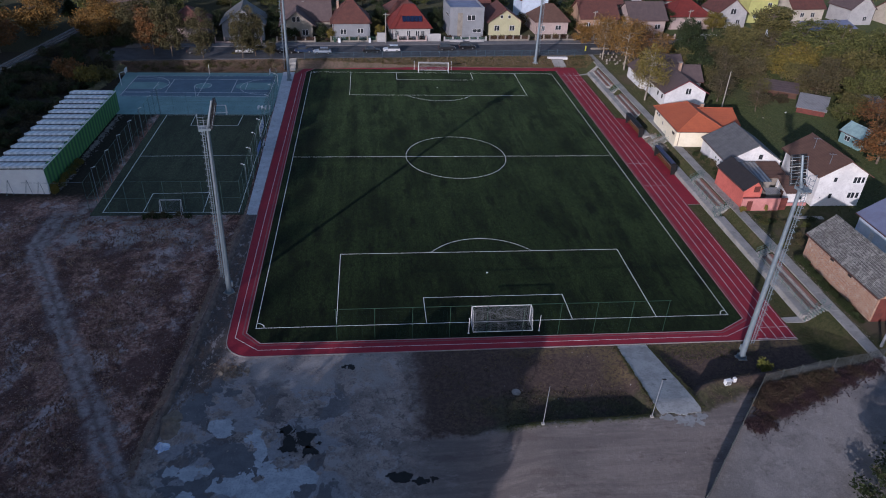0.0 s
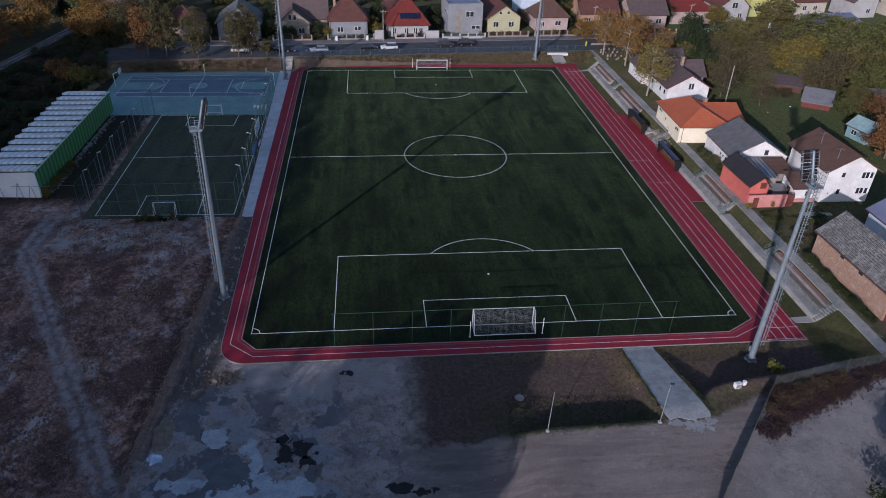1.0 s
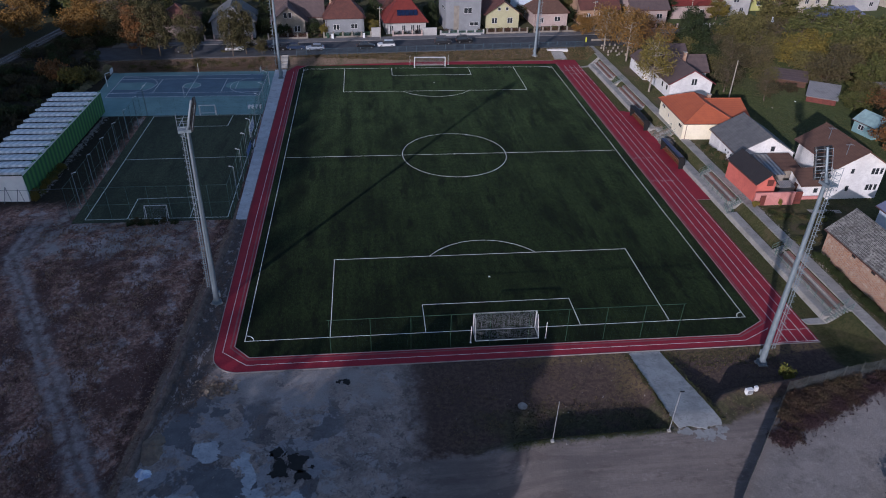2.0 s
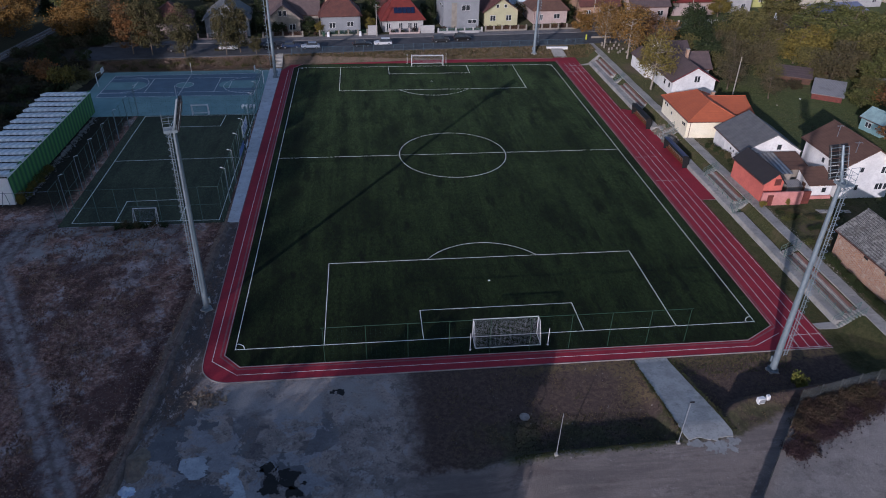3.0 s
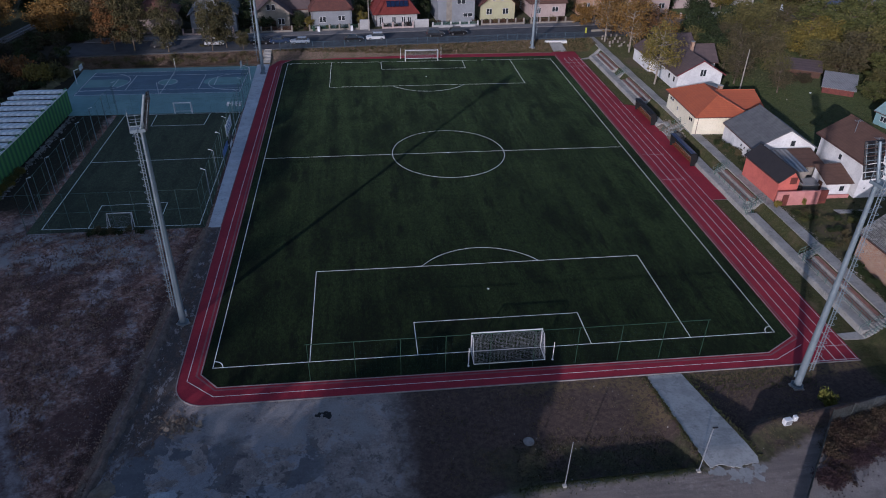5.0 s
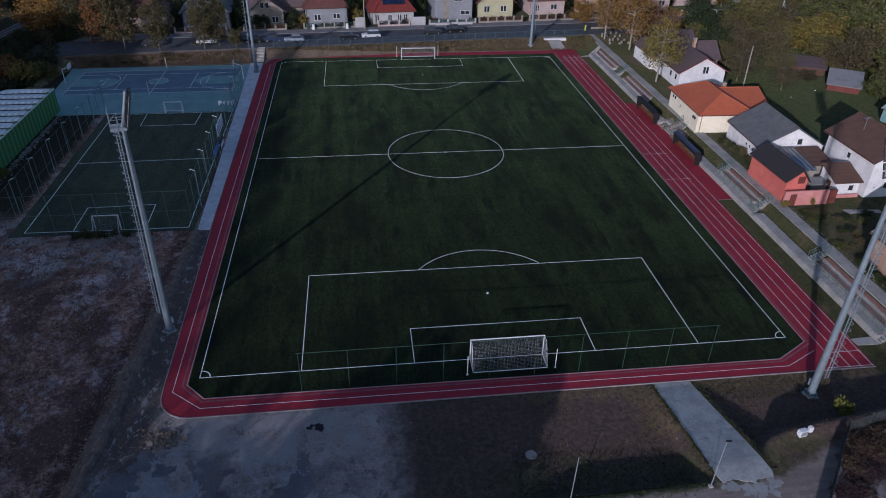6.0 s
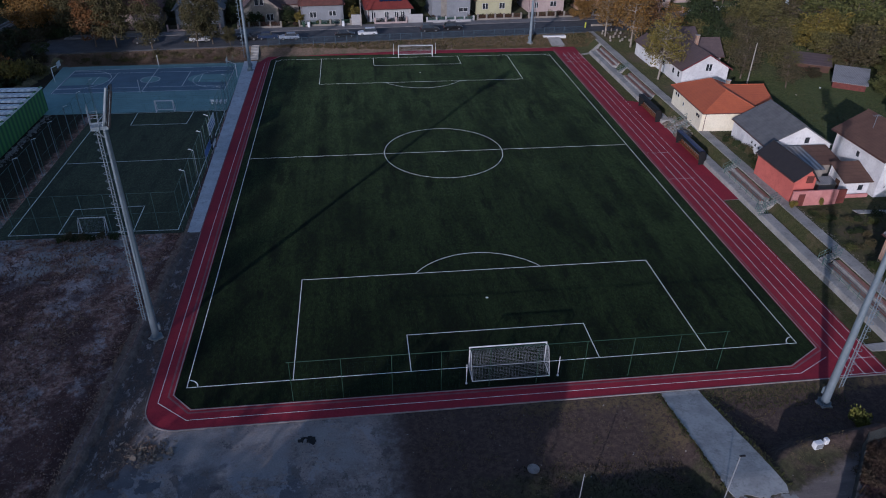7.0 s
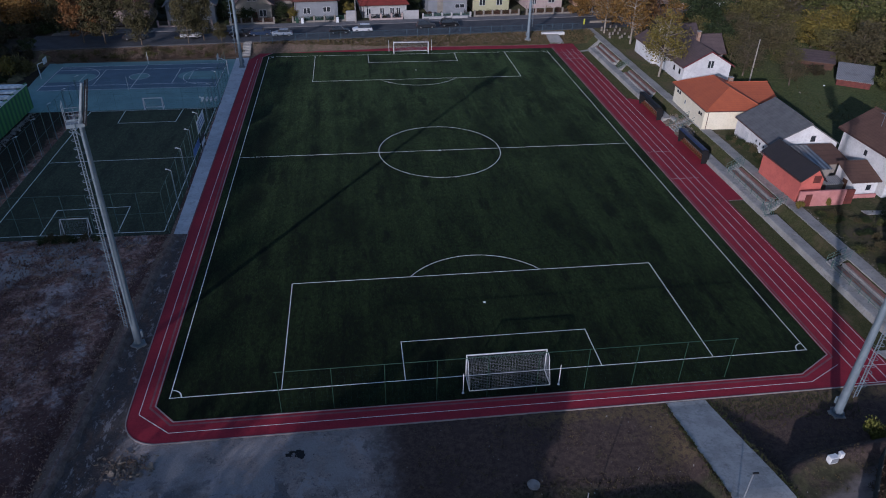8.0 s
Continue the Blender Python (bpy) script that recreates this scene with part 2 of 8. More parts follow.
    weeds = k.mix(both(k.steps(k.noise(0.45, 9, 0.74, vec=k.stretch(0.8, 1.1, 1, 0.9)), 0.53, 0.60), 0.75), weeds, (0.085, 0.045, 0.036))
    weeds = k.mix(both(k.steps(k.noise(3.2, 8, 0.8), 0.56, 0.61), 0.6), weeds, (0.50, 0.40, 0.33))
    # a worn track across the lot: pale ruts either side of a weedy crown, its edges broken
    curve = k.math("SUBTRACT", k.math("ADD", x, 62.1), k.math("MULTIPLY", k.math("MAXIMUM", k.math("SUBTRACT", 19.5, y), 0.0), 0.555))
    lane_x = k.math("ADD", curve, k.math("MULTIPLY", wob_s, 0.45))
    lane = both(band(lane_x, -1.5, 1.5, 0.9), band(y, -26, 30, 4))
    rut = k.math("SUBTRACT", 1.0, k.steps(k.math("ABSOLUTE", k.math("SUBTRACT", k.math("ABSOLUTE", lane_x), 0.75)), 0.2, 0.75))
    weeds = k.mix(both(lane, k.steps(k.noise(0.8, 9, 0.78), 0.36, 0.56)), weeds, k.mix(k.math("MULTIPLY", rut, k.steps(n_fine, 0.3, 0.55)), (0.20, 0.168, 0.162), (0.36, 0.32, 0.315)))
    pale = both(band(yw, 19, 32.5, 1.5), band(xw, -60, -40, 4))
    weeds = k.mix(both(pale, k.steps(n_mid, 0.42, 0.6)), weeds, (0.34, 0.33, 0.32))
    c = k.mix(lot, c, weeds)
    # scrub and dark soil beyond the courts, far left
    c = k.mix(both(k.math("SUBTRACT", 1.0, k.steps(xw, -59.5, -58)), k.steps(yw, 32, 36)), c, k.mix(k.steps(n_fine, 0.4, 0.65), (0.018, 0.017, 0.013), (0.038, 0.033, 0.021)))
    # dry bank below the street
    bank = both(k.steps(k.math("SUBTRACT", yw, k.math("MULTIPLY", x, 0.05)), 98.0, 99.5), k.steps(xw, -78.0, -75.0))
    dry = k.mix(k.steps(n_fine, 0.4, 0.62), (0.185, 0.132, 0.102), (0.115, 0.092, 0.062))
    dry = k.mix(both(k.steps(n_mid, 0.5, 0.7), 0.7), dry, (0.055, 0.062, 0.028))
    c = k.mix(bank, c, dry)
    plots = k.steps(k.math("SUBTRACT", y, k.math("MULTIPLY", x, 0.075)), 120.2, 121.0)
    c = k.mix(plots, c, k.mix(k.steps(n_fine, 0.4, 0.62), (0.024, 0.030, 0.014), (0.062, 0.056, 0.030)))
    # grass verges, lawns and gardens
    side = both(k.steps(k.math("ADD", x, k.math("MULTIPLY", wob_s, 0.2)), 35.7, 36.4), k.steps(k.math("ADD", yw, k.math("MULTIPLY", x, 0.0)), -13, -10))
    lawn = k.mix(k.steps(n_fine, 0.38, 0.62), (0.034, 0.044, 0.016), (0.070, 0.066, 0.029))
    lawn = k.mix(both(k.steps(n_mid, 0.50, 0.66), 0.75), lawn, (0.10, 0.078, 0.046))
    lawn = k.mix(both(k.steps(x, 43, 45), k.steps(n_big, 0.5, 0.62)), lawn, (0.075, 0.06, 0.042))
    lawn = k.mix(both(k.steps(xw, 56, 60), 0.75), lawn, k.mix(k.steps(n_fine, 0.4, 0.6), (0.027, 0.044, 0.014), (0.058, 0.072, 0.026)))
    c = k.mix(side, c, lawn)
    c = k.mix(both(k.steps(n_grit, 0.35, 0.65), 0.25), c, (0.02, 0.018, 0.015))
    k.bump(k.math("ADD", k.math("MULTIPLY", n_fine, 0.7), k.math("MULTIPLY", n_grit, 0.3)), 0.7, 0.12)
    return k.color(c)


def turf_mat(name, a, b, dark, sheen=0.25):
    """Artificial grass: fine brushed pile, long faint lanes and dark drifts of rubber granulate."""
    k = Nodes(name, 0.9, 0, 0.1)
    k.put(k.b.inputs["Diffuse Roughness"], 1.0)
    lanes = k.noise(1.0, 5, 0.65, vec=k.stretch(0.55, 0.03, 1))
    rows = k.noise(1.0, 4, 0.6, vec=k.stretch(0.05, 0.28, 1))
    band = k.steps(k.math("ADD", lanes, k.math("MULTIPLY", rows, 0.4)), 0.58, 0.82)
    brush = k.steps(k.noise(2.2, 8, 0.8, vec=k.stretch(1, 0.5, 1)), 0.43, 0.60)
    glint = k.steps(k.noise(3.6, 8, 0.82, vec=k.stretch(1.4, 0.6, 1)), 0.48, 0.62)
    drift = k.math("MAXIMUM", k.math("MULTIPLY", k.steps(k.noise(0.10, 8, 0.72, vec=k.stretch(1.6, 0.6, 1)), 0.45, 0.62), 0.62),
                   k.math("MULTIPLY", k.steps(k.noise(0.24, 7, 0.70, vec=k.stretch(1.8, 0.40, 1, 0.05)), 0.52, 0.64), 0.7))
    c = k.mix(band, a, b)
    c = k.mix(k.math("MULTIPLY", brush, 0.6), c, dark)
    # glints of the pile, painted in as a brighter green
    c = k.mix(k.math("MULTIPLY", glint, 0.6), c, tuple(v * 2.1 for v in a))
    c = k.mix(drift, c, dark)
    fine = k.noise(12.0, 6, 0.8)
    c = k.mix(k.math("MULTIPLY", k.steps(fine, 0.42, 0.60), 0.5), c, tuple(v * 0.35 for v in a))
    # the pile's soft shine, weaker where granulate lies on it
    pile = k.math("MULTIPLY", k.math("SUBTRACT", 1.0, drift), k.math("ADD", 0.3, k.math("ADD", k.math("MULTIPLY", glint, 0.7), k.math("MULTIPLY", k.math("SUBTRACT", 1.0, brush), 0.6))))
    pile = k.math("MULTIPLY", pile, k.math("SUBTRACT", 1.15, k.math("MULTIPLY", band, 0.5)))
    k.put(k.b.inputs["Sheen Weight"], k.math("MULTIPLY", pile, sheen * 1.25))
    k.put(k.b.inputs["Sheen Roughness"], 0.4)
    k.put(k.b.inputs["Sheen Tint"], (0.35, 0.55, 0.25))
    k.bump(fine, 0.6, 0.04)
    return k.color(c)


def brick_mat():
    k = Nodes("old_brick", 0.9, 0, 0.2)
    n = k.t.nodes.new("ShaderNodeTexBrick")
    n.inputs["Scale"].default_value = 1.0
    n.inputs["Mortar Size"].default_value = 0.03
    n.inputs["Brick Width"].default_value, n.inputs["Row Height"].default_value = 0.42, 0.16
    n.inputs["Color1"].default_value, n.inputs["Color2"].default_value = (0.46, 0.23, 0.12, 1), (0.32, 0.15, 0.085, 1)
    n.inputs["Mortar"].default_value = (0.38, 0.33, 0.28, 1)
    x, y, z = k.xyz()
    v = k.t.nodes.new("ShaderNodeCombineXYZ")
    k.put(v.inputs[0], k.math("ADD", x, y))
    k.put(v.inputs[1], z)
    k.put(n.inputs["Vector"], v.outputs[0])
    c = k.mix(k.steps(k.noise(0.8, 5), 0.45, 0.7), n.outputs[0], (0.42, 0.30, 0.22))
    c = k.mix(k.math("MULTIPLY", k.noise(3.0, 4), 0.4), c, (0.22, 0.13, 0.10))
    c = k.mix(k.math("MULTIPLY", k.steps(k.noise(1.6, 8, 0.75), 0.54, 0.62), 0.7), c, (0.46, 0.40, 0.34))
    c = k.mix(k.math("MULTIPLY", k.steps(k.noise(2.4, 8, 0.78, vec=k.stretch(1, 1, 1, 0.7)), 0.55, 0.61), 0.6), c, (0.17, 0.095, 0.07))
    k.bump(n.outputs[1], 0.3, 0.02)
    return k.color(c)


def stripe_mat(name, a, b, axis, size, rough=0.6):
    """Corrugated or ribbed sheet: a rib every size metres, its shade mixed into the colour."""
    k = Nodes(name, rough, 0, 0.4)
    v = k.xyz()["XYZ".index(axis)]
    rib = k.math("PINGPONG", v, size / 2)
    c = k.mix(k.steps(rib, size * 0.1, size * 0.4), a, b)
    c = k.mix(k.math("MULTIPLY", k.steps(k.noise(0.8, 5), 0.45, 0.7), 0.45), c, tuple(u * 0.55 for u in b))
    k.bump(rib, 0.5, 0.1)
    return k.color(c)


GROUND = ground_mat()
TURF = turf_mat("football_turf", (0.0112, 0.0195, 0.0068), (0.0063, 0.0112, 0.0046), (0.0022, 0.0024, 0.0026), 0.125)
TURF_SMALL = turf_mat("small_pitch_turf", (0.066, 0.080, 0.054), (0.051, 0.065, 0.045), (0.030, 0.039, 0.031), 0.06)
TRACK = plain("red_rubber_track", (0.295, 0.021, 0.037), (0.235, 0.018, 0.033), 0.35, 0.85, fine=6, dirt=0.35)
KERB = plain("pale_kerb", (0.34, 0.29, 0.28), None, 0.8)
KERB_PINK = plain("worn_pink_kerb", (0.24, 0.09, 0.10), (0.17, 0.06, 0.07), 0.9)
LINE = plain("white_line_paint", (0.85, 0.85, 0.83), (0.70, 0.71, 0.69), 0.8, 0.8, dirt=0.2, bump=0)
LINE_WORN = plain("worn_line_paint", (0.72, 0.76, 0.74), (0.46, 0.52, 0.50), 0.7, bump=0)
CONCRETE = plain("weathered_concrete", (0.40, 0.385, 0.355), (0.30, 0.29, 0.27), 0.45, 0.9, fine=5, dirt=0.35, vary=0.3)
CONCRETE_PALE = plain("pale_concrete_slab", (0.375, 0.38, 0.372), (0.285, 0.288, 0.28), 0.6, 0.9, fine=4, dirt=0.4, vary=0.25)
PAVING = plain("worn_grey_pavement", (0.215, 0.205, 0.20), (0.16, 0.152, 0.15), 0.6, 0.9, fine=4, dirt=0.4)
WALK_PALE = plain("pale_walkway_slab", (0.56, 0.585, 0.615), (0.47, 0.49, 0.515), 0.6, 0.9, fine=4, dirt=0.3, vary=0.2)
COURT_GREEN = plain("green_court_paint", (0.218, 0.351, 0.345), (0.178, 0.293, 0.287), 0.3, 0.8, fine=5, bump=0.05)
COURT_BLUE = plain("blue_court_paint", (0.144, 0.207, 0.259), (0.121, 0.172, 0.218), 0.3, 0.8, fine=5, bump=0.05)
ASPHALT = plain("street_asphalt", (0.085, 0.087, 0.094), (0.062, 0.064, 0.07), 0.5, 0.9, fine=8)
GALV = plain("galvanised_steel", (0.23, 0.28, 0.315), (0.19, 0.235, 0.27), 1.0, 0.5, 0.3, fine=20, bump=0.05, dirt=0.15)
FENCE_MESH = plain("dull_grey_green_mesh", (0.075, 0.085, 0.085), (0.05, 0.058, 0.058), 1.0, 0.7, bump=0)
GREEN_STEEL = plain("green_painted_steel", (0.024, 0.066, 0.040), (0.018, 0.050, 0.032), 2, 0.6, bump=0)
TEAL_STEEL = plain("grey_green_steel", (0.11, 0.18, 0.16), (0.08, 0.13, 0.115), 2, 0.6, bump=0)
BLUE_STEEL = plain("blue_grey_fence_steel", (0.07, 0.11, 0.14), (0.05, 0.08, 0.10), 2, 0.6, bump=0)
WHITE_STEEL = plain("white_painted_steel", (0.75, 0.76, 0.76), (0.6, 0.61, 0.62), 2, 0.5, bump=0, dirt=0.15)
NET = plain("white_net_cord", (0.34, 0.36, 0.39), None, 4, 0.9, bump=0)
GREEN_NET = plain("dark_green_net_cord", (0.03, 0.075, 0.06), None, 4, 0.9, bump=0)
BLACK = plain("black_plastic", (0.018, 0.018, 0.02), (0.012, 0.012, 0.013), 2, 0.55, bump=0.05)
LAMP_GLASS = plain("dark_lamp_glass", (0.03, 0.035, 0.045), None, 3, 0.15, 0, 0.6, bump=0)
BLUE_SHEET = plain("blue_roof_sheet", (0.035, 0.05, 0.12), (0.028, 0.04, 0.085), 1, 0.5)
ORANGE_SEAT = plain("orange_seat_plastic", (0.17, 0.062, 0.028), (0.12, 0.05, 0.025), 2, 0.5)
SEAT_WOOD = plain("brown_bench_wood", (0.27, 0.135, 0.105), (0.20, 0.105, 0.085), 1.2, 0.7, fine=9)
PLASTER_WHITE = plain("white_plaster", (0.72, 0.712, 0.70), (0.60, 0.59, 0.585), 0.5, 0.9, fine=4, dirt=0.2)
# darker copies of the white and cream plaster, for far houses and street walls
PLASTER_DIM = plain("faded_white_plaster", (0.42, 0.41, 0.405), (0.35, 0.345, 0.34), 0.5, 0.9, fine=4, dirt=0.3)
PLASTER_STRAW = plain("faded_cream_plaster", (0.50, 0.45, 0.37), (0.42, 0.38, 0.31), 0.5, 0.9, fine=4, dirt=0.3)
PLASTER_CREAM = plain("cream_plaster", (0.80, 0.74, 0.58), (0.72, 0.66, 0.50), 0.5, 0.9, fine=4, dirt=0.2)
PLASTER_YELLOW = plain("pale_yellow_plaster", (0.45, 0.43, 0.27), (0.40, 0.38, 0.24), 0.5, 0.9, fine=4, dirt=0.2)
PLASTER_LIME = plain("lime_yellow_plaster", (0.48, 0.48, 0.17), (0.42, 0.41, 0.15), 0.5, 0.9, fine=4)
PLASTER_GREY = plain("light_grey_plaster", (0.25, 0.26, 0.28), (0.215, 0.225, 0.24), 0.5, 0.9, fine=4, dirt=0.15)
PLASTER_PINK = plain("pale_pink_plaster", (0.44, 0.35, 0.32), (0.38, 0.30, 0.28), 0.5, 0.9, fine=4)
PLASTER_RED = plain("salmon_red_plaster", (0.56, 0.15, 0.115), (0.48, 0.125, 0.10), 0.5, 0.85, fine=4, dirt=0.2)
WALL_PINK = plain("faded_pink_wall", (0.55, 0.25, 0.23), (0.47, 0.20, 0.18), 0.7, 0.85, fine=4)
PLASTER_TAN = plain("tan_plaster", (0.40, 0.26, 0.17), (0.33, 0.21, 0.15), 0.5, 0.9, fine=4)
PLASTER_DULL = plain("dull_stone_plaster", (0.28, 0.25, 0.215), (0.22, 0.20, 0.17), 0.7, 0.9, fine=4)
PLASTER_BLUE = plain("pale_blue_plaster", (0.52, 0.60, 0.70), (0.45, 0.52, 0.62), 0.7, 0.9, fine=4)
TEAL_BOARD = plain("pale_teal_boards", (0.22, 0.36, 0.37), (0.18, 0.30, 0.31), 0.7, 0.8, fine=6)
BRICK = brick_mat()
ROOF_ORANGE = roof_mat("orange_roof_tile", (0.50, 0.135, 0.060), (0.43, 0.115, 0.056), course=0.22)
ROOF_RED = roof_mat("red_roof_tile", (0.225, 0.042, 0.033), (0.175, 0.036, 0.03))
ROOF_BROWN = roof_mat("brown_roof_tile", (0.155, 0.090, 0.066), (0.12, 0.068, 0.052), course=0.3)
ROOF_RUST = roof_mat("rust_brown_roof_tile", (0.17, 0.070, 0.055), (0.12, 0.055, 0.046))
ROOF_PLUM = roof_mat("plum_brown_roof_tile", (0.15, 0.11, 0.105), (0.115, 0.085, 0.085))
ROOF_GREY = roof_mat("grey_slate_roof", (0.185, 0.185, 0.185), (0.13, 0.13, 0.135), course=0.3)
ROOF_BARN = barn_roof_mat()
MAROON = plain("maroon_painted_board", (0.16, 0.035, 0.04), (0.12, 0.03, 0.035), 1.5, 0.7)
ROOF_BLACK = roof_mat("charcoal_roof_sheet", (0.045, 0.040, 0.042), (0.035, 0.032, 0.035), course=0.2)
ROOF_BLUE = plain("blue_grey_metal_roof", (0.20, 0.22, 0.32), (0.17, 0.18, 0.26), 0.5, 0.5, 0.1)
ROOF_METAL = stripe_mat("dull_metal_roof", (0.27, 0.265, 0.265), (0.19, 0.185, 0.185), "X", 0.3)
GLAZED = stripe_mat("grey_glazed_sheet", (0.07, 0.075, 0.085), (0.17, 0.18, 0.19), "X", 0.7, 0.25)
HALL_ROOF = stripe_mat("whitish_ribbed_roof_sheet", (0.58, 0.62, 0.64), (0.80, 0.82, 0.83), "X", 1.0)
HALL_WHITE = plain("white_end_wall_sheet", (0.86, 0.87, 0.87), (0.78, 0.79, 0.80), 0.8, 0.7, dirt=0.12)
HALL_GREEN = stripe_mat("green_ribbed_side_sheet", (0.030, 0.12, 0.055), (0.10, 0.25, 0.075), "Y", 1.3)
WINDOW_GLASS = plain("dark_window_glass", (0.025, 0.03, 0.035), (0.04, 0.045, 0.05), 1, 0.12, 0, 0.6, bump=0)
WINDOW_FRAME = plain("white_window_joinery", (0.66, 0.66, 0.66), None, 3, 0.6, bump=0)
WOOD_DARK = plain("dark_brown_wood", (0.10, 0.05, 0.03), (0.07, 0.035, 0.025), 1.5, 0.7)
WOOD_RED = plain("red_brown_boards", (0.16, 0.045, 0.034), (0.11, 0.034, 0.028), 1.5, 0.75)
GUTTER = plain("brown_gutter_metal", (0.13, 0.06, 0.05), None, 3, 0.5, bump=0)
SOLAR = plain("solar_panel_glass", (0.012, 0.02, 0.055), (0.01, 0.016, 0.04), 2, 0.15, 0, 0.6, bump=0)
BARK = plain("grey_brown_bark", (0.16, 0.125, 0.095), (0.10, 0.08, 0.06), 3, 0.9, fine=14, bump=0.6)
BARK_PALE = plain("pale_bark", (0.34, 0.30, 0.25), (0.22, 0.19, 0.16), 3, 0.9, fine=14, bump=0.5)
POLE_WOOD = plain("weathered_pole_concrete", (0.36, 0.33, 0.29), None, 3, 0.9)
TYRE = plain("tyre_rubber", (0.02, 0.02, 0.02), None, 4, 0.85)
RIM = plain("alloy_rim", (0.4, 0.4, 0.42), None, 4, 0.35, 0.8, bump=0)
TARP = plain("white_blue_plastic_sack", (0.72, 0.78, 0.86), (0.35, 0.45, 0.65), 1.5, 0.5, fine=5, bump=0.6)
OIL = plain("black_tar_stain", (0.008, 0.007, 0.007), (0.014, 0.012, 0.011), 1.5, 0.6)
RUBBLE = plain("pale_rubble", (0.30, 0.28, 0.26), (0.2, 0.185, 0.17), 1.2, 0.95, fine=8)
RUBBLE_TAN = plain("tan_crumbled_concrete", (0.27, 0.225, 0.175), (0.17, 0.14, 0.11), 1.2, 0.95, fine=8, dirt=0.4)
BALLAST = plain("railway_ballast", (0.19, 0.175, 0.165), (0.13, 0.12, 0.115), 1.5, 0.95)
RAIL_STEEL = plain("worn_rail_steel", (0.42, 0.41, 0.41), None, 2, 0.4, 0.7, bump=0)
BANNER = plain("white_banner_vinyl", (0.70, 0.73, 0.78), None, 1, 0.6, bump=0)
BANNER_BLUE = plain("blue_banner_vinyl", (0.12, 0.20, 0.45), None, 1, 0.6, bump=0)
LEAF_GREEN = leaf_mat("green_leaves", (0.078, 0.090, 0.026), (0.125, 0.122, 0.038), (0.052, 0.060, 0.019))
LEAF_OLIVE = leaf_mat("olive_leaves", (0.106, 0.098, 0.033), (0.142, 0.122, 0.041), (0.068, 0.066, 0.022))
LEAF_GOLD = leaf_mat("golden_leaves", (0.25, 0.135, 0.032), (0.18, 0.105, 0.03), (0.12, 0.085, 0.03))
LEAF_YELLOW = leaf_mat("yellow_olive_leaves", (0.20, 0.15, 0.03), (0.14, 0.12, 0.03), (0.10, 0.09, 0.025))
LEAF_BROWN = leaf_mat("brown_autumn_leaves", (0.105, 0.086, 0.042), (0.082, 0.070, 0.034), (0.060, 0.056, 0.026))
LEAF_RUST = leaf_mat("rusty_leaves", (0.20, 0.085, 0.028), (0.14, 0.075, 0.028), (0.09, 0.065, 0.028))
LEAF_DARK = leaf_mat("dark_green_leaves", (0.028, 0.042, 0.014), (0.042, 0.055, 0.020), (0.022, 0.03, 0.012))
WEED_BROWN = leaf_mat("dry_brown_weeds", (0.30, 0.185, 0.140), (0.115, 0.068, 0.056), (0.46, 0.32, 0.22))
LEAF_STREET = leaf_mat("dull_olive_street_leaves", (0.075, 0.068, 0.029), (0.10, 0.082, 0.034), (0.050, 0.050, 0.022))
LEAF_LIME = leaf_mat("yellow_green_leaves", (0.14, 0.15, 0.03), (0.19, 0.18, 0.04), (0.09, 0.10, 0.025))
LEAF_BANK = leaf_mat("faded_bank_scrub", (0.25, 0.17, 0.13), (0.18, 0.13, 0.095), (0.13, 0.11, 0.065))
DRY_BRUSH = leaf_mat("tan_brushwood", (0.26, 0.195, 0.145), (0.17, 0.125, 0.095), (0.11, 0.08, 0.065))
STRAW = leaf_mat("dry_straw_grass", (0.17, 0.125, 0.065), (0.11, 0.09, 0.045), (0.075, 0.075, 0.035))
LEAF_SCRUB = leaf_mat("dark_olive_scrub", (0.040, 0.036, 0.018), (0.060, 0.048, 0.024), (0.030, 0.026, 0.015))
LEAF_WEED = leaf_mat("straw_brown_weeds", (0.105, 0.074, 0.048), (0.072, 0.053, 0.036), (0.050, 0.044, 0.028))
LEAF_DULL = leaf_mat("dull_brown_leaves", (0.075, 0.048, 0.034), (0.044, 0.030, 0.024), (0.090, 0.062, 0.038))
LEAF_MAROON = leaf_mat("dark_maroon_twigs", (0.062, 0.036, 0.040), (0.040, 0.025, 0.028), (0.085, 0.055, 0.055))
WEED_SHADE = leaf_mat("dark_grass_blades", (0.014, 0.018, 0.009), (0.024, 0.028, 0.013), (0.040, 0.040, 0.018))
WEED_GREEN = leaf_mat("grass_blades", (0.045, 0.060, 0.020), (0.075, 0.075, 0.028), (0.095, 0.082, 0.04))
PAINTS = {n: plain(n + "_car_paint", c, tuple(v * 0.9 for v in c), 1, 0.3, 0.2, 0.5, bump=0, dirt=0.08)
          for n, c in (("white", (0.7, 0.71, 0.72)), ("silver_blue", (0.33, 0.38, 0.45)), ("dark_grey", (0.035, 0.037, 0.042)),
                       ("black", (0.016, 0.016, 0.018)), ("dark_blue", (0.03, 0.05, 0.10)), ("dark_red", (0.16, 0.025, 0.03)))}

# ---- small building tools ----
rng = random.Random(7)
nrng = np.random.default_rng(7)


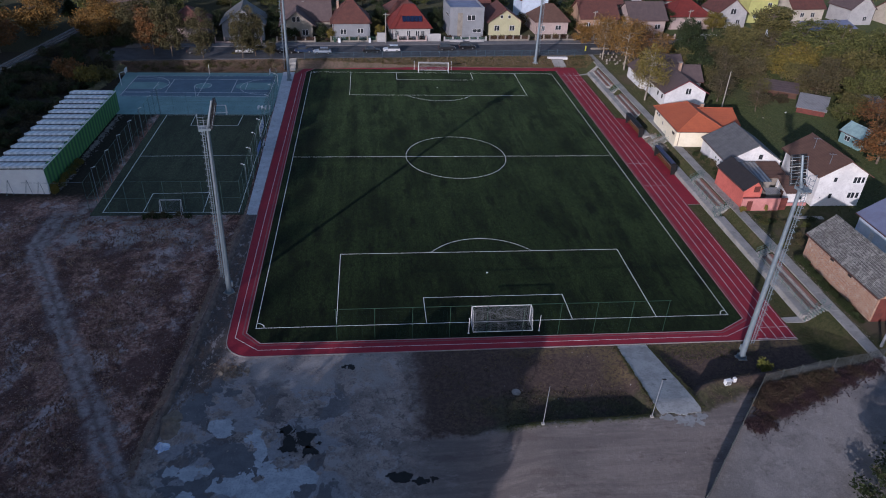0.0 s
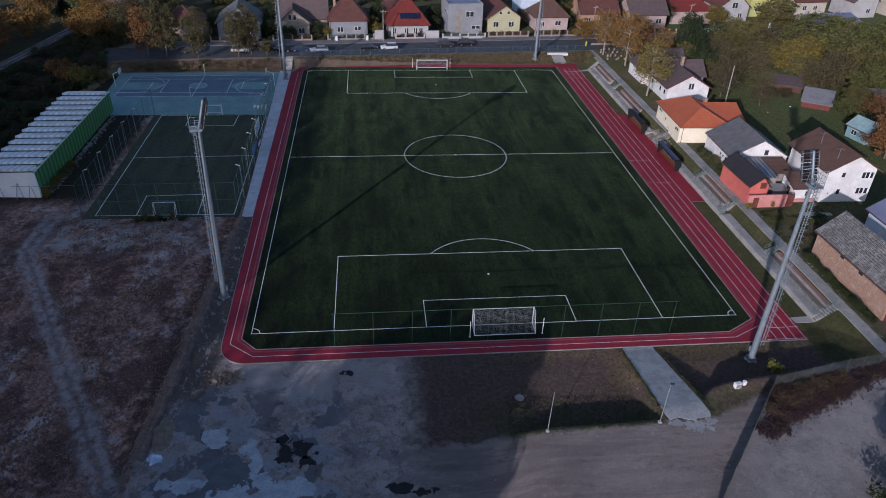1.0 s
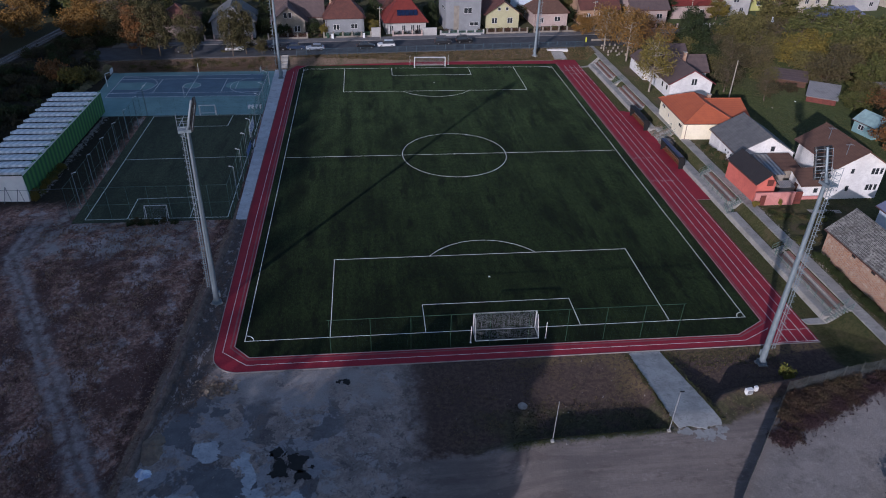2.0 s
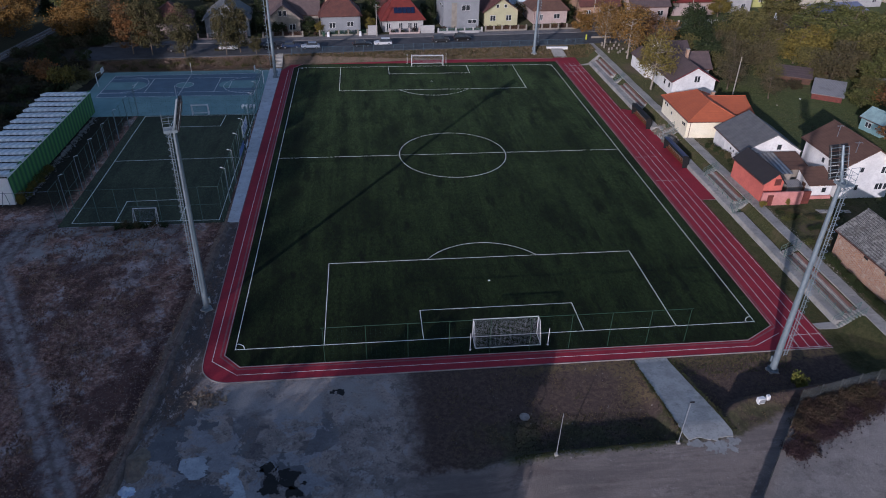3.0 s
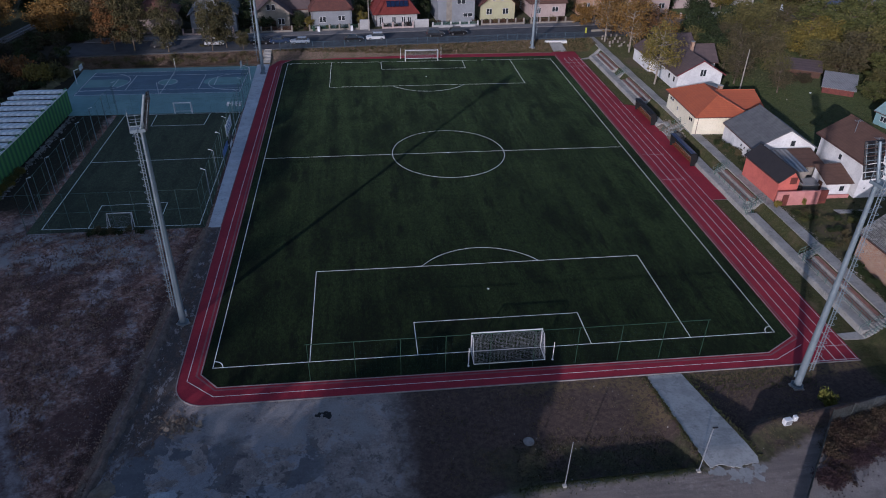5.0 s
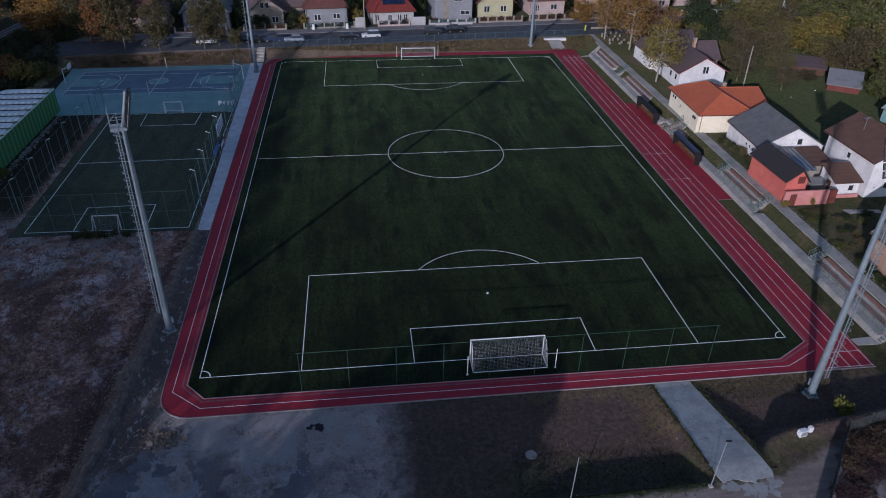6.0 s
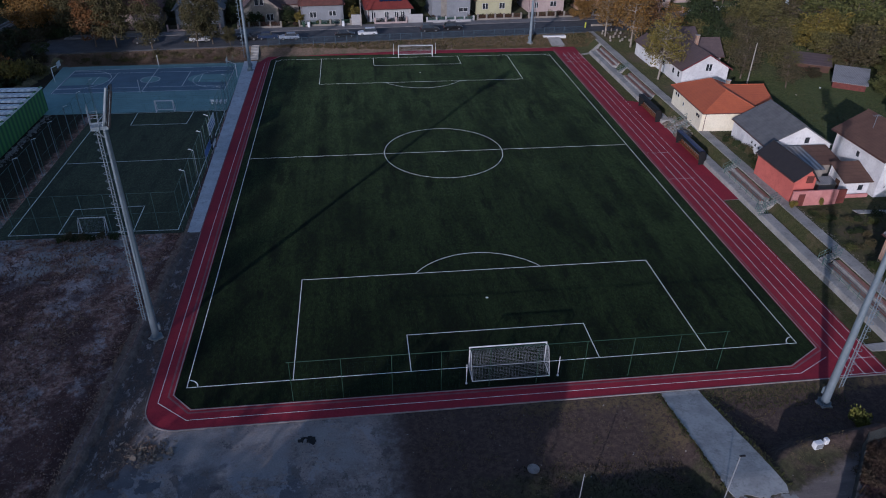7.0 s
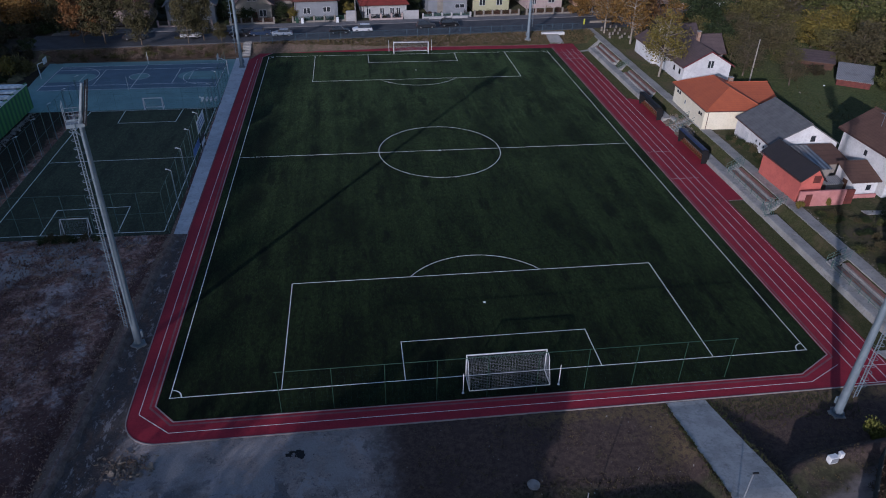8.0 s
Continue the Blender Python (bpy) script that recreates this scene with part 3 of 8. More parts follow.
class Geo:
    """Collects vertices and faces for one mesh."""

    def __init__(self):
        self.v, self.f = [], []

    def add(self, verts, faces):
        o = len(self.v)
        self.v.extend(tuple(p) for p in verts)
        self.f.extend(tuple(o + i for i in f) for f in faces)
        return self

    def box(self, x0, y0, z0, x1, y1, z1, inset=0.0):
        """A block whose top face may be drawn in by inset."""
        i = inset
        v = [(x0, y0, z0), (x1, y0, z0), (x1, y1, z0), (x0, y1, z0),
             (x0 + i, y0 + i, z1), (x1 - i, y0 + i, z1), (x1 - i, y1 - i, z1), (x0 + i, y1 - i, z1)]
        return self.add(v, [(0, 3, 2, 1), (4, 5, 6, 7), (0, 1, 5, 4), (1, 2, 6, 5), (2, 3, 7, 6), (3, 0, 4, 7)])

    def bev(self, x0, y0, z0, x1, y1, z1, b=0.03):
        """A block with chamfered upright edges and top rim."""
        def ring(z, i):
            return [(x0 + i + b, y0 + i, z), (x1 - i - b, y0 + i, z), (x1 - i, y0 + i + b, z), (x1 - i, y1 - i - b, z),
                    (x1 - i - b, y1 - i, z), (x0 + i + b, y1 - i, z), (x0 + i, y1 - i - b, z), (x0 + i, y0 + i + b, z)]
        v = ring(z0, 0) + ring(z1 - b, 0) + ring(z1, b)
        f = [tuple(range(7, -1, -1)), tuple(range(16, 24))]
        for k in (0, 8):
            f += [(k + i, k + (i + 1) % 8, k + 8 + (i + 1) % 8, k + 8 + i) for i in range(8)]
        return self.add(v, f)

    def tube(self, a, b, r0, r1=None, n=6, caps=True):
        a, b = Vector(a), Vector(b)
        r1 = r0 if r1 is None else r1
        w = (b - a).normalized()
        u = w.cross(Vector((0, 0, 1)) if abs(w.z) < 0.9 else Vector((1, 0, 0))).normalized()
        s = w.cross(u)
        v = []
        for p, r in ((a, r0), (b, r1)):
            v += [p + (u * math.cos(2 * math.pi * i / n) + s * math.sin(2 * math.pi * i / n)) * r for i in range(n)]
        f = [(i, n + i, n + (i + 1) % n, (i + 1) % n) for i in range(n)]
        if caps:
            f += [tuple(range(n)), tuple(range(2 * n - 1, n - 1, -1))]
        return self.add(v, f)

    def pipe(self, pts, r, n=5):
        """One unbroken bent tube through the points."""
        P = [Vector(p) for p in pts]
        m = len(P)
        v = []
        for i, p in enumerate(P):
            w = (P[min(i + 1, m - 1)] - P[max(i - 1, 0)]).normalized()
            u = w.cross(Vector((0, 0, 1)) if abs(w.z) < 0.9 else Vector((1, 0, 0))).normalized()
            s = w.cross(u)
            v += [p + (u * math.cos(2 * math.pi * k / n) + s * math.sin(2 * math.pi * k / n)) * r for k in range(n)]
        f = [(j * n + k, (j + 1) * n + k, (j + 1) * n + (k + 1) % n, j * n + (k + 1) % n) for j in range(m - 1) for k in range(n)]
        return self.add(v, f + [tuple(range(n)), tuple(range(m * n - 1, (m - 1) * n - 1, -1))])

    def prism(self, pts, z0, z1):
        """An upright slab over a flat outline."""
        n = len(pts)
        v = [(x, y, z0) for x, y in pts] + [(x, y, z1) for x, y in pts]
        f = [tuple(range(n - 1, -1, -1)), tuple(range(n, 2 * n))]
        f += [(i, (i + 1) % n, n + (i + 1) % n, n + i) for i in range(n)]
        return self.add(v, f)

    def strip(self, pts, width, z, thick=0.006):
        """A flat band along a line of points."""
        n = len(pts)
        P = [Vector((*p[:2], 0)) for p in pts]
        zs = [p[2] if len(p) > 2 else z for p in pts]
        L, R = [], []
        for i, p in enumerate(P):
            a = (P[i] - P[i - 1]).normalized() if i else None
            b = (P[i + 1] - P[i]).normalized() if i < n - 1 else None
            d = ((a or b) + (b or a)).normalized()
            side = Vector((-d.y, d.x, 0))
            k = 1.0 / max(0.4, side.dot(Vector((-(a or b).y, (a or b).x, 0))))
            L.append(p + side * width / 2 * k)
            R.append(p - side * width / 2 * k)
        v = [(q.x, q.y, h) for q, h in zip(L, zs)] + [(q.x, q.y, h) for q, h in zip(R, zs)]
        v += [(q[0], q[1], q[2] - thick) for q in v]
        f = []
        for i in range(n - 1):
            f += [(i + 1, i, n + i, n + i + 1), (i, i + 1, 2 * n + i + 1, 2 * n + i), (n + i + 1, n + i, 3 * n + i, 3 * n + i + 1)]
        return self.add(v, f)

    def mesh(self, name, *mats):
        me = bpy.data.meshes.new(name)
        me.from_pydata(self.v, [], self.f)
        for m in mats:
            me.materials.append(m)
        me.update()
        return me


def part(name, g, material, parent=None, label="", smooth=False):
    """Links a Geo as ONE mesh object under a thing or a part."""
    me = g.mesh(name, material)
    if smooth:
        me.polygons.foreach_set("use_smooth", [True] * len(me.polygons))
    ob = new(name, me)
    if parent:
        ob.parent = parent
    return tagged(ob, label)


def thing(name, m, label, category, group="", kind=""):
    """An empty at the base of a thing, at the pose m, to hold its parts."""
    ob = new(name)
    ob.empty_display_size = 0.3
    ob.matrix_world = m
    return tagged(ob, label, category, group, kind)


def solid(name, g, material, label, category, kind="", group="", smooth=False, m=None):
    """A thing or a piece of the setting that is one mesh."""
    ob = part(name, g, material, None, label, smooth)
    if m is not None:
        ob.matrix_world = m
    return tagged(ob, "", category, group, kind)


def ease(a, b, v):
    t = min(1.0, max(0.0, (v - a) / (b - a)))
    return t * t * (3 - 2 * t)


UP = 1.7  # height of the street and gardens over the pitch


def kerb_y(x):
    """The street's kerb on the pitch side."""
    return 108.9 + 0.075 * x


CREST = [(-14.0, -19.2), (-2.1, -18.5), (5.8, -18.3), (13.0, -18.1), (18.0, -16.0), (19.8, -14.2), (21.8, -13.5), (24.0, -13.2), (26.4, -12.9), (34.5, -11.8), (43.5, -10.0), (60.0, -8.0)]
ROAD_Z = 1.5  # height of the gravel road over the soil strip by the track


def crest_y(x):
    """The upper edge of the bank between the gravel road and the soil strip."""
    for (xa, ya), (xb, yb) in zip(CREST[:-1], CREST[1:]):
        if x <= xb:
            return ya + (yb - ya) * max(0.0, x - xa) / (xb - xa)
    return CREST[-1][1]


def path_z(y):
    return ROAD_Z * min(1.0, max(0.0, (-5.6 - y) / 10.4))


def path_x(y, side):
    """Left (0) or right (1) edge of the concrete access path."""
    k = min(1.0, max(0.0, (-5.25 - y) / 12.2))
    return (13.2 + 0.25 * k) if side == 0 else (16.8 + 1.35 * k)


def ground_z(x, y):
    side = ease(39.9 - 1.5 * ease(-0.4, -1.8, y), 41.7, x) * ease(-24, -11, y)
    k = kerb_y(x)
    far = ease(k - 6.0, k - 1.0, y) * ease(-88, -79, x)
    c = crest_y(x)
    road = ROAD_Z * ease(-8, 2, x) * ease(c + 1.7, c, y) * ease(-190, -120, y) if y < -5.3 else 0.0
    if 10.5 < x < 21 and -18.5 < y < -5.3:
        road = max(road, (path_z(y) - 0.03) * ease(path_x(y, 0) - 1.3, path_x(y, 0) - 0.2, x) * ease(path_x(y, 1) + 1.0, path_x(y, 1) + 0.2, x))
    if x > 18 and y < -4:
        # a low berm on the crest, and the ground climbing gently to the fence at its far end
        road += 0.45 * math.exp(-((y - c + 0.25) / 0.8) ** 2) * ease(18.6, 20, x) * ease(38, 34, x)
        if y > c:
            road = max(road, ROAD_Z * ease(-0.8, 3.2, (x - 33.0) * 0.5 - (y + 10.8) * 0.87) * ease(29, 33, x))
    z = max(UP * max(side, far), road)
    # unseen hill added beyond the lot so that its shade lies over the courts
    z += (58.2 + 1.4 * ease(-118, -104, y) - 14.0 * ease(-88, -74, y)) * ease(-116, -150, x) * ease(32, -6, y) * ease(-191, -181, y) * ease(-330, -200, x)
    # uneven weedy lot and the low rim along its edge
    if x < -34 and y < 28:
        w = ease(-37.0, -40, x) * ease(28, 25, y)
        z += w * (0.22 * noise.noise((x * 0.25, y * 0.25, 0)) + 0.14 * noise.noise((x * 0.8, y * 0.8, 3)) + 0.25)
        rim = -36.07 + (y - 4.0) * 0.0626
        z += 0.42 * math.exp(-((x - rim + 0.55) / 0.45) ** 2) * ease(28, 26, y)
    return z

# ---- ground, pitch, track, courts, street ----
def axis(lo, hi, core_lo, core_hi, step):
    a = list(np.arange(core_lo, core_hi + 0.01, step))
    w, p = step, core_hi
    while p < hi:
        w *= 1.35
        p += w
        a.append(p)
    w, p = step, core_lo
    while p > lo:
        w *= 1.35
        p -= w
        a.insert(0, p)
    return a


def build_ground():
    xs, ys = axis(-2600, 2600, -80, 60, 1.0), axis(-2600, 2600, -30, 125, 1.0)
    xs = [x for x in xs if not -9 < x < 46] + list(np.arange(-8.75, 46, 0.5))
    ys = [y for y in ys if not -20.5 < y < -4.5] + list(np.arange(-20.2, -4.5, 0.4))
    xs = sorted([x for x in xs if not -340 < x < -81] + list(np.arange(-335, -81, 6.0)) + [-150.0])
    ys = sorted([y for y in ys if not -220 < y < -31] + list(np.arange(-218, -31, 4.0)))
    g = Geo()
    g.v = [(x, y, ground_z(x, y) - 0.02) for y in ys for x in xs]
    n = len(xs)
    g.f = [(j * n + i, j * n + i + 1, (j + 1) * n + i + 1, (j + 1) * n + i) for j in range(len(ys) - 1) for i in range(n - 1)]
    solid("ground", g, GROUND, "bare soil, gravel, weeds and lawns round the sports ground", "ground", "structure", smooth=True)


build_ground()

HALF, LONG = 29.6, 98.7           # half the width and the length of the pitch
Z_TURF, Z_TRACK, Z_LINE = 0.035, 0.045, 0.052
TURF_EDGE = [(-30.5, -0.9), (-28.7, -2.75), (27.2, -3.05), (31.1, -0.9), (31.2, 101.0), (-28.8, 101.3), (-30.7, 98.6)]

pitch = solid("football_pitch", Geo().prism(TURF_EDGE, -0.1, Z_TURF), TURF,
              "dark green artificial turf football pitch with white markings", "football pitch", "structure")


def arc(cx, cy, r, a0, a1, n=40):
    return [(cx + r * math.cos(radians(a0 + (a1 - a0) * i / n)), cy + r * math.sin(radians(a0 + (a1 - a0) * i / n))) for i in range(n + 1)]


def line(name, pts, parent, width=0.078, mat=None, z=Z_LINE):
    return part(name, Geo().strip(pts, width, z), mat or LINE, parent)


for s in (-1, 1):
    line("touch_line", [(s * HALF, 0), (s * HALF, LONG)], pitch)
MID = 49.25
line("halfway_line", [(-HALF + 0.06, MID), (HALF - 0.06, MID)], pitch)
line("centre_circle", arc(0, MID, 9.2, 0, 360, 72), pitch)
part("centre_spot", Geo().prism(arc(0, MID, 0.16, 0, 342, 19), Z_TURF, Z_LINE + 0.004), LINE, pitch)
PA = 16.2  # depth of the penalty area
for y0, d in ((0, 1), (LONG, -1)):
    line("goal_line", [(-HALF - 0.06, y0), (HALF + 0.06, y0)], pitch)
    line("penalty_area_line", [(-20.1, y0 + d * 0.06), (-20.1, y0 + d * PA), (20.1, y0 + d * PA), (20.1, y0 + d * 0.06)], pitch)
    line("goal_area_line", [(-9.16, y0 + d * 0.06), (-9.16, y0 + d * 5.35), (9.16, y0 + d * 5.35), (9.16, y0 + d * 0.06)], pitch)
    a = math.degrees(math.asin(5.5 / 9.15)) + 0.4
    line("penalty_arc", arc(0, y0 + d * 10.7, 9.15, a, 180 - a) if d > 0 else arc(0, y0 - 10.7, 9.15, 180 + a, 360 - a), pitch)
    part("penalty_spot", Geo().prism(arc(0, y0 + d * 10.8, 0.15, 0, 330, 11), Z_TURF, Z_LINE), LINE, pitch)
    for s in (-1, 1):
        a0 = {(-1, 1): 0, (1, 1): 90, (1, -1): 180, (-1, -1): 270}[(s, d)]
        line("corner_arc", arc(s * HALF, y0, 0.95, a0 + 4, a0 + 86, 12), pitch, 0.1)

# red track: outer outline with its rounded and cut corners, less the turf
g = Geo()


def flat(g, pts, z):
    """A one-sided flat polygon, face up, with a skirt."""
    return g.prism(pts, z - 0.12, z)


flat(g, [(-33.05, 28), (-32.65, -1.0), *arc(-29.5, -2.0, 3.1, 180, 268, 10), (-28.7, -5.15), (-28.7, -2.75), (-30.5, -0.9), (-30.7, 98.6), (-28.8, 101.3), (-28.8, 103.4), (-30.4, 103.4), (-33.35, 96.8)], Z_TRACK)
flat(g, [(-28.7, -5.15), (27.2, -5.1), (27.2, -3.05), (-28.7, -2.75)], Z_TRACK)
flat(g, [(27.2, -5.1), (36.2, -5.1), (36.55, 50), (36.75, 104.0), (31.2, 104.0), (31.2, 101.0), (31.1, -0.9), (27.2, -3.05)], Z_TRACK)
flat(g, [(-28.8, 101.3), (31.2, 101.0), (31.2, 103.2), (-28.8, 103.4)], Z_TRACK)
track = solid("running_track", g, TRACK, "red rubber running track with white lane lines round the pitch", "running track", "structure")
ZL = Z_TRACK + 0.008
part("dugout_apron", flat(Geo(), [(36.4, 29.7), (39.0, 29.7), (39.05, 67.4), (37.2, 68.6), (36.55, 68.6)], Z_TRACK - 0.002), TRACK, track, "plain red rubber apron in front of the dugouts")
part("apron_edge", Geo().strip([(36.5, 29.65), (39.0, 29.65)], 0.12, ZL), KERB, track)
line("lane_line", [(-31.75, 97.3), (-31.85, 28), (-31.75, -1.7), (-28.9, -4.05), (27.6, -4.2), (31.35, -2.3)], track, 0.05, z=ZL)
part("outer_kerb", Geo().strip([(-33.1, 28), (-32.7, -1.0), *arc(-29.5, -2.0, 3.15, 180, 268, 10), (36.2, -5.15)], 0.09, ZL + 0.03, 0.1), KERB, track, "pale narrow kerb")
part("outer_kerb", Geo().strip([(-33.1, 28), (-33.4, 96.8), (-30.45, 103.45), (29.5, 103.25)], 0.12, ZL + 0.03, 0.1), KERB_PINK, track)
part("inner_kerb", Geo().strip([(31.3, 100.9), (31.2, -0.85), (27.25, -3.15), (-28.75, -2.85), (-30.6, -0.85), (-30.8, 98.6), (-28.85, 101.4)], 0.10, ZL + 0.02, 0.1), KERB, track, "pale worn inner kerb")
part("inner_band", Geo().strip([(31.62, 102.0), (31.52, -1.2), (27.3, -3.5), (-28.9, -3.2), (-31.0, -1.0), (-31.2, 98.6)], 0.18, ZL - 0.003), KERB_PINK, track, "greyish pink rubber band")
for i in range(4):
    x = 32.40 + 1.19 * i
    line("lane_line", [(x, -5.0), (x + 0.36, 50), (x + 0.55, 99.5)], track, 0.05, z=ZL)
for y, x0, x1 in ((-2.75, 32.4, 36.2), (-4.9, 31.2, 36.2), (36.6, 31.5, 35.5), (45.7, 31.5, 35.5), (93.0, 32.2, 36.7), (95.5, 32.2, 36.7), (97.5, 32.2, 36.7)):
    line("start_line", [(x0, y), (x1, y)], track, 0.05, z=ZL)

# paved strips
rows = [-5.25 - 0.5 * i for i in range(25)]
g = Geo()
v = []
for i, y in enumerate(rows):
    rag = 0.12 * noise.noise((i * 1.7, 2.0, 0))
    v += [(path_x(y, 0) + rag, y, path_z(y) + 0.02), (path_x(y, 1) + rag * 0.6, y, path_z(y) + 0.02)]
m = len(rows)
ragged = [(path_x(-17.3, 1) - (path_x(-17.3, 1) - path_x(-17.3, 0)) * i / 22, -17.95 - 0.5 * noise.noise((i * 0.15, 5.0, 1.0)) - 0.18 * noise.noise((i * 0.6, 8.0, 1.0)), ROAD_Z + 0.02) for i in range(1, 22)]
v += ragged
f = [(2 * i, 2 * i + 2, 2 * i + 3, 2 * i + 1) for i in range(m - 1)] + [(2 * m - 1, 2 * m - 2, *range(2 * m + len(ragged) - 1, 2 * m - 1, -1))]
f = [tuple(reversed(q)) for q in f[:-1]] + [f[-1]]
k = len(v)
v += [(x, y, z - 0.16) for x, y, z in v]
rim = [2 * i for i in range(m)] + list(range(2 * m + len(ragged) - 1, 2 * m - 1, -1)) + [2 * i + 1 for i in range(m - 1, -1, -1)]
f += [(a, b, b + k, a + k) for a, b in zip(rim, rim[1:] + rim[:1])]
solid("concrete_path", g.add(v, f), CONCRETE_PALE, "pale concrete access path with a broken end, sloping down to the track", "path", "structure")
walkway = thing("concrete_walkway", pose(0, 0, 0), "pale concrete walkway between track and small pitch", "walkway", kind="structure")
yy = 28.1
while yy < 98.5:
    k0, k1 = (yy - 28.1) / 62, (yy + 4.35 - 28.1) / 62
    part("slab", Geo().prism([(-34.75 - 1.2 * k0, yy), (-33.15 - 0.3 * k0, yy), (-33.15 - 0.3 * k1, yy + 4.35), (-34.75 - 1.2 * k1, yy + 4.35)], -0.1, 0.06 + rng.uniform(-0.008, 0.008)), WALK_PALE, walkway)
    yy += 4.4

# small five-a-side pitch
small = solid("small_pitch", Geo().prism([(-57.8, 28.4), (-35.2, 28.2), (-35.9, 70.3), (-57.8, 70.3)], -0.1, 0.03), TURF_SMALL,
              "dull dark green small artificial turf pitch", "small pitch", "structure")
for pts in ([(-56.2, 29.3), (-35.95, 28.9)], [(-56.4, 70.0), (-36.0, 70.0)], [(-56.2, 29.3), (-56.4, 70.0)], [(-36.0, 28.9), (-36.1, 70.0)], [(-56.3, 49.9), (-36.0, 50.2)],
            [(-50.3, 29.2), (-50.4, 35.4), (-41.6, 35.6), (-41.4, 29.0)], [(-50.8, 70.0), (-50.6, 64.4), (-41.6, 64.4), (-41.4, 70.0)]):
    line("pitch_line", pts, small, 0.12, LINE_WORN, 0.045)

# hard court, green surround with a blue field
court = solid("hard_court", Geo().prism([(-70.2, 70.45), (-35.8, 70.45), (-35.9, 97.6), (-72.0, 97.2)], -0.1, 0.035), COURT_GREEN,
              "green painted hard court with a blue playing field", "sports court", "structure")
part("blue_field", Geo().prism([(-69.0, 81.0), (-37.6, 81.0), (-37.3, 95.4), (-68.9, 94.8)], 0, 0.043), COURT_BLUE, court, "blue painted playing field")
for s, cx in ((1, -68.6), (-1, -37.7)):
    part("free_throw_zone", Geo().prism([(cx, 85.6), (cx + s * 5.6, 85.6), *[(p[0], p[1]) for p in arc(cx + s * 5.6, 88.0, 2.4, -80 if s > 0 else 260, 80 if s > 0 else 100, 12)], (cx + s * 5.6, 90.4), (cx, 90.4)], 0, 0.047), COURT_GREEN, court)
part("centre_disc", Geo().prism(arc(-52.8, 88.0, 1.8, 0, 345, 23), 0, 0.047), COURT_GREEN, court)
ZC = 0.056
for pts in ([(-68.8, 81.1), (-37.7, 81.1), (-37.5, 95.2), (-68.8, 94.7), (-68.8, 81.1)], [(-52.8, 81.1), (-52.8, 95.0)], arc(-52.8, 88.0, 1.8, 0, 360, 30),
            [(-68.8, 83.7), *arc(-65.7, 88.9, 5.2, -90, 90, 30), (-68.8, 94.1)], [(-37.6, 92.5), *arc(-39.6, 87.5, 5.0, 90, 270, 30), (-37.7, 82.5)], [(-63, 85.6), (-63, 90.4)], [(-43.3, 85.6), (-43.3, 90.4)],
            [(-60, 83.5), (-60, 92.5)], [(-46, 83.5), (-46, 92.5)], [(-68.8, 92.5), (-37.6, 92.5)], [(-68.8, 83.5), (-37.6, 83.5)]):
    line("court_line", pts, court, 0.10, LINE, ZC)

# street, pavements
def along(x0, x1, lo, hi, z, n=24, drop=0.25):
    """A band that follows the street, from lo to hi metres past its kerb line."""
    g = Geo()
    xs = [x0 + (x1 - x0) * i / n for i in range(n + 1)]
    v = []
    for x in xs:
        k = kerb_y(x)
        v += [(x, k + lo, z - drop), (x, k + lo, z), (x, k + hi, z), (x, k + hi, z - drop)]
    f = []
    for i in range(n):
        a = 4 * i
        f += [(a, a + 4, a + 5, a + 1), (a + 1, a + 5, a + 6, a + 2), (a + 2, a + 6, a + 7, a + 3)]
    return g.add(v, f)


solid("road", along(-79, 260, -2.0, 8.4, UP + 0.02), ASPHALT, "grey asphalt street along the houses", "road", "structure")
solid("pavement", along(-76, 260, 8.4, 11.6, UP + 0.13), PAVING, "worn grey concrete pavement in front of the houses", "pavement", "structure")

# railway far behind the courts
rail_line = thing("railway_track", pose(0, 0, 0), "single railway track on dark ballast", "railway track", kind="structure")
A, B = Vector((-112.5, 20, 0)), Vector((-88.5, 190, 0))
way_r = (B - A).normalized()
off_r = Vector((way_r.y, -way_r.x, 0))
part("ballast", Geo().strip([A[:2], (-99.9, 101.5), B[:2]], 3.4, 0.2, 0.3), BALLAST, rail_line)
for s in (-0.75, 0.75):
    o = off_r * s
    part("rail", Geo().strip([(A + o)[:2], (-99.9 + o.x, 101.5 + o.y), (B + o)[:2]], 0.16, 0.42, 0.2), RAIL_STEEL, rail_line)
g = Geo()
for i in range(270):
    p = Vector((-112.5, 20, 0)).lerp(Vector((-99.9, 101.5, 0)), i / 123) if i < 123 else Vector((-99.9, 101.5, 0)).lerp(B, (i - 123) / 147)
    q0, q1 = p - off_r * 1.2, p + off_r * 1.2
    g.strip([q0[:2], q1[:2]], 0.24, 0.26, 0.15)
part("sleepers", g, BALLAST, rail_line)

# bank of the spectators' side: ledge, path and stands
def rows_y(g, sect, y0, y1):
    """A long body along y from a cross section (x, z), closed below."""
    n = len(sect)
    v = [(x, y0, z) for x, z in sect] + [(x, y1, z) for x, z in sect]
    f = [(i, i + 1, n + i + 1, n + i) for i in range(n - 1)]
    f += [tuple(range(n - 1, -1, -1)), tuple(range(n, 2 * n))]
    return g.add(v, [tuple(reversed(q)) for q in f])


